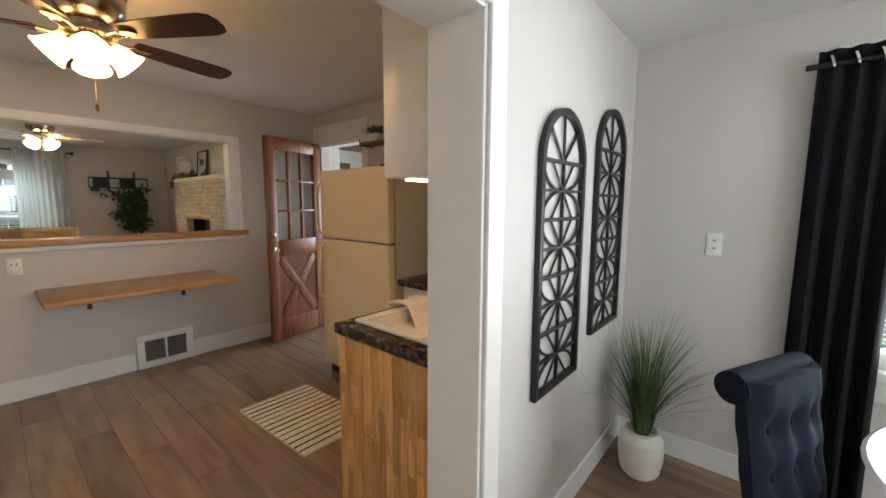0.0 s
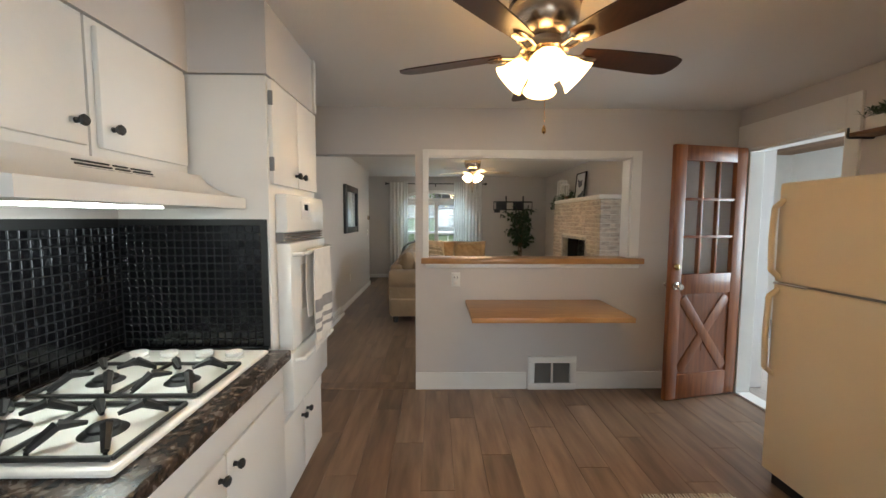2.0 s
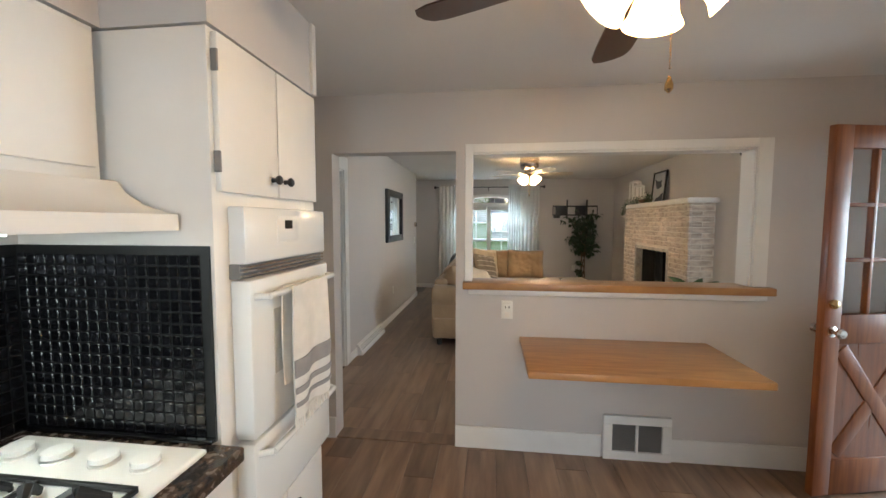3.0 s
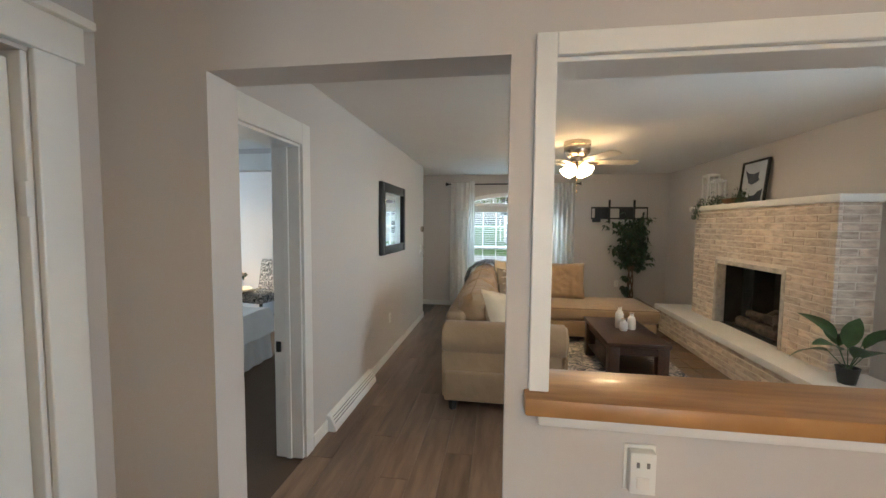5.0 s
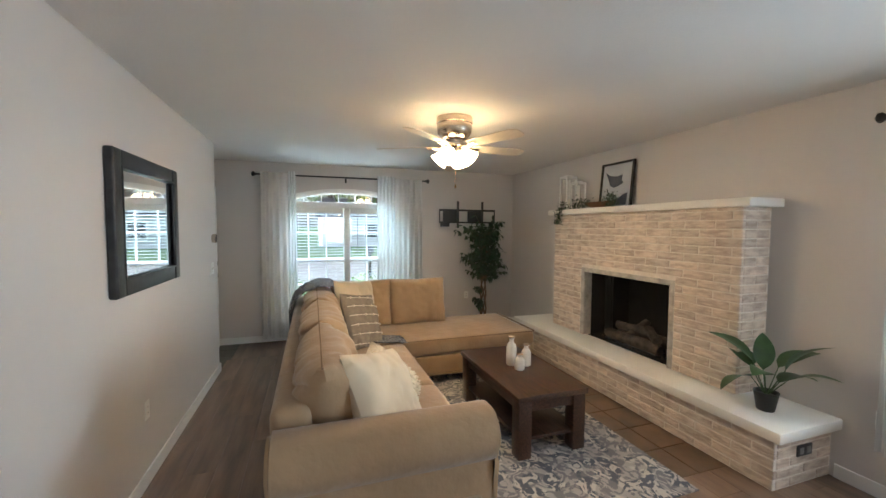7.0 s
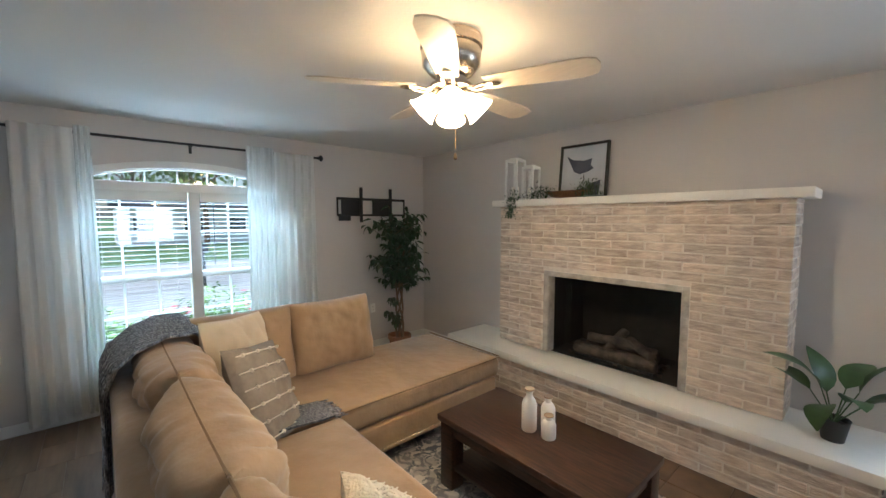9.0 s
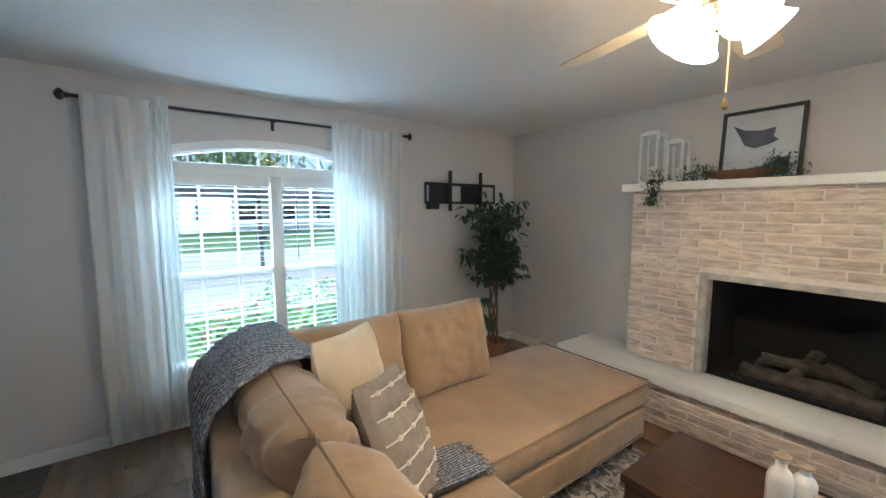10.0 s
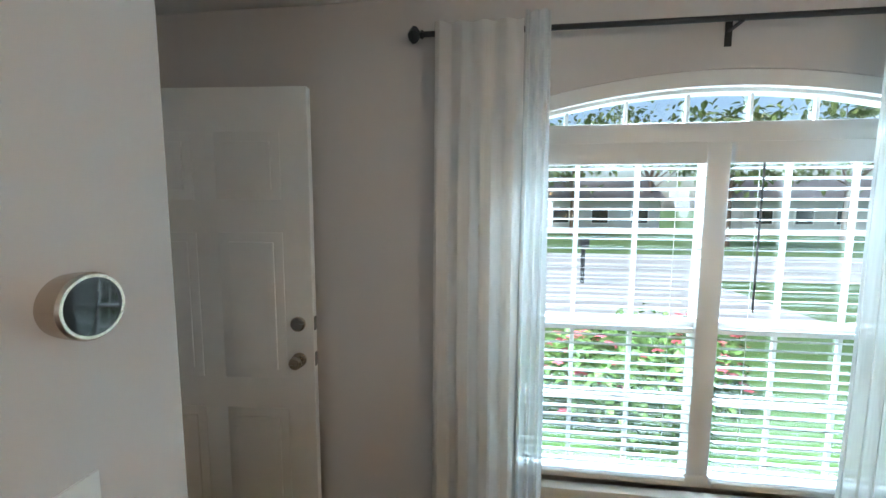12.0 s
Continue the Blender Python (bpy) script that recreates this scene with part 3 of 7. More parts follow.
for i, (a, b, r) in enumerate((((-7.55, 2.82, 0.47), (-6.85, 2.80, 0.47), 0.055), ((-7.5, 2.95, 0.49), (-6.9, 2.98, 0.5), 0.06), ((-7.45, 2.86, 0.58), (-7.05, 2.93, 0.56), 0.045), ((-7.12, 2.94, 0.6), (-6.88, 2.80, 0.54), 0.04), ((-7.3, 2.78, 0.45), (-7.18, 3.0, 0.66), 0.035))):
    bm = bmesh.new()
    lathe(bm, None, [(r * 0.8, 0), (r, 0.02), (r * 0.92, 0.3), (r * 1.05, 0.62), (r, 0.97), (r * 0.8, 1)], 12, Matrix.Translation(a) @ (Vector(b) - Vector(a)).to_track_quat("Z", "Y").to_matrix().to_4x4() @ Matrix.Diagonal((1, 1, (Vector(b) - Vector(a)).length, 1)))
    for v in bm.verts:
        v.co += 0.012 * noise.noise_vector(v.co * 14)
    part("log", bm, M_LOG, fp, "charred gas log")
part("grate", boxes(*[(-7.5 + 0.1 * i, -7.485 + 0.1 * i, 2.76, 3.02, 0.41, 0.425) for i in range(7)], (-7.52, -6.86, 2.75, 2.765, 0.41, 0.43)), M_IRON, fp, "black iron grate")
bm = bmesh.new()
for i in range(60):
    x, y = random.uniform(-7.6, -6.8), random.uniform(2.74, 3.05)
    s = random.uniform(0.012, 0.026)
    obox(bm, pose(x, y, 0.405 + s / 2, random.uniform(0, 90), random.uniform(0, 90), random.uniform(0, 90)), s * 1.5, s, s)
tagged(part("embers", bm, M_LOG, fp, "loose lava rock"), kind="stuff")
hp = thing("hearth_outlet", (-5.655, 2.67, 0.22), "black outlet plate on the hearth's brick end", "outlet")
part("plate", boxes((-5.655, -5.645, 2.60, 2.74, 0.185, 0.255), r=0.003), M_BLACK, hp)
for y in (2.62, 2.685):
    part("socket", boxes((-5.646, -5.642, y, y + 0.035, 0.20, 0.24), r=0.001), M_GREY, hp)

# ---------------- ceiling fans ----------------
def ceiling_fan(name, x, y, zc, first, shade_first, blade_mat, label, lift, shade_mat, bulb_mat):
    f = thing(name, (x, y, zc), label, "ceiling fan")
    part("housing", lathe(bmesh.new(), (x, y, zc), [(0.10, lift), (0.145, lift - 0.004), (0.147, -0.03), (0.138, -0.036), (0.142, -0.05), (0.136, -0.11), (0.10, -0.15), (0.07, -0.165), (0.066, -0.19), (0.10, -0.198), (0.10, -0.215), (0.06, -0.225)], 32), M_NICKEL, f, "brushed nickel housing")
    zb = zc - 0.215
    for k in range(5):
        a = radians(first + 72 * k)
        m = Matrix.Translation((x, y, zb)) @ Matrix.Rotation(a, 4, "Z")
        bm = bmesh.new()
        tube(bm, [m @ Vector(p) for p in ((0.08, 0, 0.005), (0.12, 0.022, -0.012), (0.17, 0.024, -0.004), (0.20, 0.0, 0.0))], 0.007)
        tube(bm, [m @ Vector(p) for p in ((0.08, 0, 0.005), (0.12, -0.022, -0.012), (0.17, -0.024, -0.004), (0.20, 0.0, 0.0))], 0.007)
        lathe(bm, None, [(0.03, 0), (0.034, -0.005), (0.02, -0.010)], 14, m @ Matrix.Translation((0.20, 0, 0)) @ Matrix.Diagonal((1.3, 0.8, 1, 1)))
        arm = part("blade_arm", bm, M_NICKEL, f, "brushed nickel blade arm")
        bm = bmesh.new()
        out = [(0.17, -0.05), (0.30, -0.062), (0.50, -0.070), (0.60, -0.070), (0.645, -0.055), (0.66, -0.02), (0.66, 0.02), (0.645, 0.055), (0.60, 0.070), (0.50, 0.070), (0.30, 0.062), (0.17, 0.05)]
        prism(bm, out, m @ Matrix.Translation((0, 0, 0.004)) @ Matrix.Rotation(radians(-11), 4, "X"), 0.006)
        part("blade", bm, blade_mat, f)
    part("light_kit", lathe(bmesh.new(), (x, y, zc), [(0.05, -0.225), (0.062, -0.23), (0.064, -0.255), (0.045, -0.275), (0.03, -0.29), (0.02, -0.315), (0.008, -0.32)], 24), M_NICKEL, f, "brushed nickel light kit")
    for k in range(4):
        a = radians(shade_first + 90 * k)
        m = Matrix.Translation((x, y, zc - 0.25)) @ Matrix.Rotation(a, 4, "Z") @ Matrix.Translation((0.062, 0, 0.005)) @ Matrix.Rotation(radians(180 - 46), 4, "Y")
        s = part("shade", lathe(bmesh.new(), None, [(0.018, 0.01), (0.03, 0.016), (0.046, 0.04), (0.054, 0.068), (0.06, 0.09), (0.074, 0.112), (0.070, 0.112), (0.055, 0.088), (0.048, 0.066), (0.040, 0.04), (0.012, 0.03)], 24, m), shade_mat, f, "lit frosted glass tulip shade")
        part("bulb", lathe(bmesh.new(), None, [(0.010, 0.03), (0.022, 0.05), (0.024, 0.068), (0.014, 0.085), (0.001, 0.09)], 14, m), bulb_mat, s, "lit bulb")
        part("fitter", lathe(bmesh.new(), None, [(0.012, -0.01), (0.024, -0.004), (0.026, 0.014), (0.016, 0.018)], 16, m), M_NICKEL, f)
    bm = bmesh.new()
    for i in range(26):
        lathe(bm, (x + 0.03, y, zc - 0.325 - 0.007 * i), [(0.0005, 0), (0.0028, 0.0028), (0.0005, 0.0056)], 6)
    lathe(bm, (x + 0.03, y, zc - 0.55), [(0.002, 0), (0.009, 0.008), (0.009, 0.018), (0.003, 0.035)], 12)
    part("pull_chain", bm, M_BRASS, f, "beaded brass pull chain")
    return f


ceiling_fan("ceiling_fan", -2.01, 0.66, KC - 0.004, 31, 351, M_BLADE, "brushed nickel ceiling fan with dark walnut blades, lit", 0.004, M_SHADE, M_BULB)
ceiling_fan("ceiling_fan", -7.12, 0.85, LC - 0.02, 24, 318, M_BLADEW, "brushed nickel ceiling fan with pale blades, lit", 0.02, M_SHADE2, M_BULB2)

# ---------------- sofa ----------------
sofa = thing("sectional_sofa", (-7.3, 0.4, 0), "tan microfibre sectional sofa with a chaise", "sofa")
SX0, SX1, SY = -8.97, -5.70, -0.44
part("base", boxes((SX0 + 0.1, SX1 - 0.02, SY + 0.02, 0.50, 0.09, 0.34), (SX0 + 0.1, -7.83, 0.45, 2.03, 0.09, 0.30), r=0.02, seg=3), M_SOFA, sofa)
part("back_frame", boxes((SX0, SX1 - 0.22, SY, SY + 0.18, 0.09, 0.80), r=0.05, seg=4), M_SOFA, sofa)
part("back_frame", boxes((SX0, SX0 + 0.18, SY, 1.28, 0.09, 0.78), r=0.05, seg=4), M_SOFA, sofa)
bm = bmesh.new()
# rolled arm across the near end
arm = [(-0.09, 0.09), (0.09, 0.09), (0.09, 0.50)] + [(0.01 + 0.135 * math.cos(radians(a)), 0.61 + 0.135 * math.sin(radians(a))) for a in range(-50, 216, 14)] + [(-0.09, 0.50)]
my = Matrix(((1, 0, 0, SX1 - 0.145), (0, 0, 1, SY), (0, 1, 0, 0), (0, 0, 0, 1)))
prism(bm, arm, my, 1.02)
bmesh.ops.bevel(bm, geom=[e for e in bm.edges if abs(e.verts[0].co.y - e.verts[1].co.y) < 1e-4], offset=0.02, segments=3, affect="EDGES")
part("arm", bm, M_SOFA, sofa)
for i, (a, b) in enumerate(((-6.79, -5.86), (-7.82, -6.80))):
    part("seat_cushion", boxes((a, b, -0.22, 0.60, 0.32, 0.475), r=0.05, seg=4), M_SOFA, sofa)
part("chaise_cushion", boxes((-8.80, -7.83, -0.22, 2.08, 0.30, 0.47), r=0.05, seg=4), M_SOFA, sofa)
for i, (xc, w) in enumerate(((-6.36, 0.92), (-7.24, 0.88), (-8.12, 0.86))):
    m = Matrix.Translation((xc, -0.16, 0.70)) @ Matrix.Rotation(radians(10), 4, "X") @ Matrix.Rotation(radians(90), 4, "X")
    c = part("back_cushion", pillow(bmesh.new(), m, w * 0.97, 0.56, 0.36, 44, 0.018, i, 4.5, 0.7), M_SOFA, sofa)
    bm = bmesh.new()
    tube(bm, [m @ Vector((w / 2 * 0.97 * math.copysign(min(1, abs(u)), u), 0.275 * (1 - 0.05 * (1 - abs(u))), 0.006)) for u in [k / 10 - 1 for k in range(21)]], 0.006)
    part("piping", bm, M_PIPE, c)
for i, yc in enumerate((0.28, 0.95)):
    m = Matrix.Translation((-8.66, yc, 0.715)) @ Matrix.Rotation(radians(90), 4, "Z") @ Matrix.Rotation(radians(78), 4, "X")
    c = part("back_cushion", pillow(bmesh.new(), m, 0.70, 0.56, 0.27, 36, 0.014, 5 + i, 5.0, 0.15), M_SOFA, sofa)
    bm = bmesh.new()
    tube(bm, [m @ Vector((0.33 * u, 0.265 * (1 - 0.05 * (1 - abs(u))), 0.006)) for u in [k / 8 - 1 for k in range(17)]], 0.006)
    part("piping", bm, M_PIPE, c)
bm = bmesh.new()
tube(bm, [(-7.828, 0.62 + 0.02 * k, 0.468) for k in range(0, 73, 8)], 0.006)
tube(bm, [(-8.78, 2.078, 0.468), (-7.85, 2.078, 0.468)], 0.006)
part("piping", bm, M_PIPE, sofa)
bm = bmesh.new()
for k in range(56):
    bmesh.ops.create_icosphere(bm, subdivisions=1, radius=0.007, matrix=Matrix.Translation((-7.829, 0.62 + 0.025 * k, 0.125)))
part("nailheads", bm, M_NICKEL, sofa, "row of nickel nailheads")
for x, y in ((SX1 - 0.08, SY + 0.09), (SX1 - 0.08, 0.48), (SX0 + 0.1, SY + 0.08), (-7.9, 1.95), (-8.8, 1.95)):
    part("foot", lathe(bmesh.new(), (x, y, 0), [(0.03, 0), (0.038, 0.09), (0.038, 0.095)], 4), M_BLACKLEG, sofa, "black block foot")


def throw_pillow(label, at, rx, ry, rz, w, h, d, material, seed, n=16):
    m = pose(at[0], at[1], at[2], rx, ry, rz)
    t = thing("throw_pillow", (at[0], at[1], at[2] - h / 2), label, "pillow")
    part("cover", pillow(bmesh.new(), m, w, h, d, 30, 0.014, seed, 3.0, 0.35), material, t)
    return t, m


throw_pillow("plain cream cotton throw pillow", (-8.35, 0.19, 0.755), 74, 6, 130, 0.56, 0.56, 0.19, M_CREAM, 3)
t, m = throw_pillow("grey striped pillow with cream tufts", (-7.93, 0.20, 0.685), 66, 10, 131, 0.47, 0.56, 0.17, M_GREYPIL, 4)
for j in range(6):
    v = -0.85 + 0.34 * j
    bm = bmesh.new()
    pts = []
    for k in range(15):
        u = -0.93 + 1.86 * k / 14
        e = max(0.0, (1 - abs(u) ** 3) * (1 - abs(v) ** 3)) ** 0.5
        p = m @ Vector((u * 0.222, v * 0.265, 0.083 * e + 0.006))
        pts.append(p)
        if k % 4 == 2:
            bmesh.ops.create_icosphere(bm, subdivisions=1, radius=0.013, matrix=Matrix.Translation(p))
    tube(bm, pts, 0.004, 5)
    part("tufted_stripe", bm, M_ROPE, t, "cream cord with tufts")
throw_pillow("cream cotton pillow leaning by the sofa arm", (-6.15, 0.12, 0.675), 62, 14, 146, 0.66, 0.56, 0.22, M_CREAM, 8)
t, m = throw_pillow("shaggy cream pillow on the sofa seat", (-6.62, 0.22, 0.60), 42, -6, 160, 0.52, 0.46, 0.18, M_SHAG, 9)
bm = bmesh.new()
for k in range(420):
    u, v = random.uniform(-0.95, 0.95), random.uniform(-0.95, 0.95)
    e = max(0.0, (1 - abs(u) ** 3) * (1 - abs(v) ** 3)) ** 0.5
    p = Vector((u * 0.24, v * 0.22, 0.085 * e))
    q = p + Vector((random.uniform(-0.02, 0.02), -0.022, 0.012))
    rod(bm, m @ p, m @ q, 0.006, 0.003, 5)
tagged(part("yarn_loops", bm, M_SHAG, t, "looped cream yarn"), kind="stuff")


# knit throw over the corner of the sofa back, with fringe
def drape(bm, rows, cols, f, th=0.012):
    top = [[Vector(f(i / cols, j / rows)) for i in range(cols + 1)] for j in range(rows + 1)]
    up = [[bm.verts.new(p) for p in r] for r in top]
    lo = []
    for j in range(rows + 1):
        r = []
        for i in range(cols + 1):
            a = top[j][min(i + 1, cols)] - top[j][max(i - 1, 0)]
            b = top[min(j + 1, rows)][i] - top[max(j - 1, 0)][i]
            r.append(bm.verts.new(top[j][i] - a.cross(b).normalized() * th))
        lo.append(r)
    for g in (up, lo):
        for j in range(rows):
            for i in range(cols):
                bm.faces.new((g[j][i], g[j][i + 1], g[j + 1][i + 1], g[j + 1][i]))
    for j in range(rows):
        for i in (0, cols):
            bm.faces.new((up[j][i], up[j + 1][i], lo[j + 1][i], lo[j][i]))
    for i in range(cols):
        for j in (0, rows):
            bm.faces.new((up[j][i], up[j][i + 1], lo[j][i + 1], lo[j][i]))
    return bm


def throw_shape(u, v):
    # u across (along the sofa back), v from the floor side over the top to the seat
    x = -8.86 + 0.62 * u + 0.05 * math.sin(5 * v)
    w = 0.014 * math.sin(u * 19 + v * 3)
    pts = [(-0.475, 0.22), (-0.47, 0.5), (-0.47, 0.76), (-0.43, 0.86), (-0.34, 0.935), (-0.20, 0.985), (-0.06, 0.975), (0.04, 0.90), (0.10, 0.74)]
    s = v * (len(pts) - 1)
    k = min(int(s), len(pts) - 2)
    a, b, q = pts[k], pts[k + 1], s - k
    sag = 0.05 * (u - 0.5) ** 2
    return (x, a[0] + (b[0] - a[0]) * q - (w if v < 0.4 else 0), a[1] + (b[1] - a[1]) * q + w - sag + 0.026)


th = thing("throw_blanket", (-8.6, -0.2, 0.3), "grey and black knitted throw with fringe over the sofa back", "blanket")
part("knit", drape(bmesh.new(), 40, 22, throw_shape), M_THROW, th)
bm = bmesh.new()
for k in range(46):
    x, y, z = throw_shape(k / 45, 0)
    rod(bm, (x, y, z + 0.01), (x + random.uniform(-0.015, 0.015), y - random.uniform(0, 0.01), z - random.uniform(0.06, 0.09)), 0.005, 0.002, 5)
tagged(part("fringe", bm, M_THROW, th, "dark knotted fringe"), kind="stuff")
bm = bmesh.new()
drape(bm, 12, 14, lambda u, v: (-8.02 + 0.24 * u, 0.20 + 0.34 * v, 0.50 + 0.025 * math.sin(7 * u + 3 * v) * (1 - v)), 0.012)
for k in range(60):
    x = random.uniform(-8.02, -7.76)
    rod(bm, (x, 0.535, 0.492), (x + random.uniform(-0.03, 0.03), random.uniform(0.57, 0.62), 0.482), 0.005, 0.003, 5)
tf = solid("throw_end", bm, M_THROW, "fringed end of the knitted throw on the seat", "blanket", kind="stuff")

# ---------------- coffee table, rug, bottles ----------------
ct = thing("coffee_table", (-6.91, 1.34, 0), "espresso-stained wooden coffee table with a lower shelf", "coffee table")
TX0, TX1, TY0, TY1, TZ = -7.46, -6.38, 1.05, 1.62, 0.46
part("tabletop", boxes((TX0, TX1, TY0, TY1, TZ - 0.04, TZ), r=0.006), M_DARKWOOD, ct)
for x in (TX0 + 0.015, TX1 - 0.115):
    for y in (TY0 + 0.015, TY1 - 0.115):
        part("leg", boxes((x, x + 0.10, y, y + 0.10, 0.012, TZ - 0.04), r=0.005), M_DARKWOOD, ct)
part("apron", boxes((TX0 + 0.09, TX1 - 0.09, TY0 + 0.035, TY0 + 0.055, TZ - 0.12, TZ - 0.04), (TX0 + 0.09, TX1 - 0.09, TY1 - 0.055, TY1 - 0.035, TZ - 0.12, TZ - 0.04), (TX0 + 0.035, TX0 + 0.055, TY0 + 0.09, TY1 - 0.09, TZ - 0.12, TZ - 0.04), (TX1 - 0.055, TX1 - 0.035, TY0 + 0.09, TY1 - 0.09, TZ - 0.12, TZ - 0.04)), M_DARKWOOD, ct)
part("shelf", boxes((TX0 + 0.04, TX1 - 0.04, TY0 + 0.04, TY1 - 0.04, 0.13, 0.155), r=0.003), M_DARKWOOD, ct)
solid("area_rug", boxes((-8.1, -5.80, 0.52, 1.98, 0.0, 0.011), r=0.004), M_RUG, "distressed grey and cream patterned area rug", "rug")
for x, y, h, r in ((-6.98, 1.32, 0.235, 0.042), (-6.93, 1.43, 0.175, 0.04), (-6.86, 1.33, 0.125, 0.04)):
    v = thing("bottle_vase", (x, y, TZ), "white ceramic bottle vase on the coffee table", "vase", "vases on the coffee table")
    part("body", lathe(bmesh.new(), (x, y, TZ), [(r * 0.9, 0), (r, 0.008), (r, h * 0.62), (r * 0.8, h * 0.74), (r * 0.45, h * 0.82), (r * 0.42, h * 0.93), (r * 0.62, h * 0.97), (r * 0.62, h), (r * 0.36, h), (r * 0.34, h * 0.8)], 24), M_CERAMIC, v)
    part("rim", lathe(bmesh.new(), (x, y, TZ), [(r * 0.40, h * 0.99), (r * 0.66, h * 0.985), (r * 0.66, h + 0.004), (r * 0.40, h + 0.004)], 20), mat("bare_clay_rim", (0.45, 0.33, 0.22), 0.7), v, "bare clay rim")

# ---------------- front window ----------------
win = thing("window_1", (XF - 0.08, 0.235, 0.4), "white arched picture window with blinds", "window", kind="structure")
WX = XF - 0.10
fr = part("window_frame", boxes((WX, WX + 0.07, -0.62, -0.55, 0.40, 2.06), (WX, WX + 0.07, 1.02, 1.09, 0.40, 2.06), (WX, WX + 0.07, -0.55, 1.02, 0.40, 0.46), (WX, WX + 0.075, -0.55, 1.02, 1.885, 1.965), (WX, WX + 0.075, 0.19, 0.28, 0.46, 1.885), r=0.004), M_TRIM, win, "white painted frame")
part("meeting_rail", boxes((WX + 0.01, WX + 0.06, -0.55, 0.19, 1.09, 1.145), (WX + 0.01, WX + 0.06, 0.28, 1.02, 1.09, 1.145), r=0.004), M_TRIM, win)
bm = bmesh.new()
for a, b, x0, x1 in ((0.0, -0.06, WX, WX + 0.09), (-0.045, -0.075, WX + 0.0, WX + 0.06)):
    pts = [(-0.62 + 1.71 * i / 24, 2.03 + a + 0.13 * (1 - ((i - 12) / 12) ** 2)) for i in range(25)]
    pts += [(-0.62 + 1.71 * i / 24, 2.03 + b + 0.13 * (1 - ((i - 12) / 12) ** 2)) for i in range(24, -1, -1)]
    prism(bm, pts, Matrix(((0, 0, 1, x0), (1, 0, 0, 0), (0, 1, 0, 0), (0, 0, 0, 1))), x1 - x0)
part("arch_frame", bm, M_TRIM, win, "white arched head frame")
for y in (-0.36, -0.12, 0.12, 0.36, 0.60, 0.84):
    part("muntin", boxes((WX + 0.025, WX + 0.04, y - 0.007, y + 0.007, 1.965, 2.0 + 0.12 * (1 - ((y - 0.235) / 0.855) ** 2))), M_TRIM, win)
for y0, y1 in ((-0.55, 0.19), (0.28, 1.02)):
    for y in (y0 + (y1 - y0) / 3, y0 + 2 * (y1 - y0) / 3):
        part("muntin", boxes((WX + 0.02, WX + 0.034, y - 0.008, y + 0.008, 0.46, 1.885)), M_TRIM, win)
    for z in (0.78, 1.52):
        part("muntin", boxes((WX + 0.019, WX + 0.0335, y0, y1, z - 0.008, z + 0.008)), M_TRIM, win)
for b in ((WX + 0.012, WX + 0.016, -0.55, 0.19, 0.46, 1.885), (WX + 0.012, WX + 0.016, 0.28, 1.02, 0.46, 1.885), (WX + 0.012, WX + 0.016, -0.56, 1.03, 1.965, 2.10)):
    p = part("pane", boxes(b), M_GLASS, win, "clear glass pane")
    p.visible_shadow = False
part("window_sill", boxes((XF - 0.03, XF + 0.05, -0.66, 1.13, 0.365, 0.40), r=0.006), M_TRIM, win, "white painted sill")
part("apron", boxes((XF, XF + 0.016, -0.62, 1.09, 0.285, 0.365), r=0.004), M_TRIM, win)
for y0, y1 in ((-0.535, 0.18), (0.285, 1.0)):
    bl = thing("window_blind", (XF - 0.02, (y0 + y1) / 2, 0.42), "white slatted blind, slats open", "blind", "blinds in the front window")
    part("head_rail", boxes((XF - 0.045, XF - 0.003, y0, y1, 1.80, 1.885), r=0.004), M_TRIM, bl)
    sl = bmesh.new()
    obox(sl, Matrix.Rotation(radians(-8), 4, "Y"), 0.036, y1 - y0, 0.0024)
    me = finish(sl, "slat", M_BLIND)
    for k in range(33):
        s = new("slat", me)
        s.parent = bl
        s.matrix_basis = Matrix.Translation((0, 0, 0.035 + 0.0415 * k))
    part("bottom_rail", boxes((XF - 0.042, XF - 0.002, y0, y1, 0.425, 0.445), r=0.003), M_TRIM, bl)
    for y in (y0 + 0.1, y1 - 0.1):
        part("ladder_cord", boxes((XF - 0.0215, XF - 0.0195, y - 0.001, y + 0.001, 0.44, 1.80)), M_TRIM, bl)
    if y0 > 0:
        part("wand", rod(bmesh.new(), (XF + 0.004, y0 + 0.10, 1.80), (XF + 0.004, y0 + 0.10, 1.2), 0.004), M_GREY, bl, "tilt wand")


def curtain(name, axis, at, b0, b1, z0, z1, folds, material, parent=None, amp=0.028, flare=0.0, label=""):
    """A hanging panel with folds: from b0 to b1 along the wall at the depth given."""
    bm = bmesh.new()
    nc, nr = folds * 8, 14

    def f(u, v):
        z = z0 + (z1 - z0) * v
        b = b0 + (b1 - b0) * u + flare * (1 - v) * (u - 0.5)
        d = amp * (1.0 - 0.6 * v) * math.sin(u * folds * 2 * math.pi + 0.7 * math.sin(3 * v)) + 0.012 * noise.noise(Vector((u * 6, v * 3, b0)))
        return (at + d, b, z) if axis == "x" else (b, at + d, z)
    return part(name, drape(bm, nr, nc, f, 0.0025), material, parent, label)


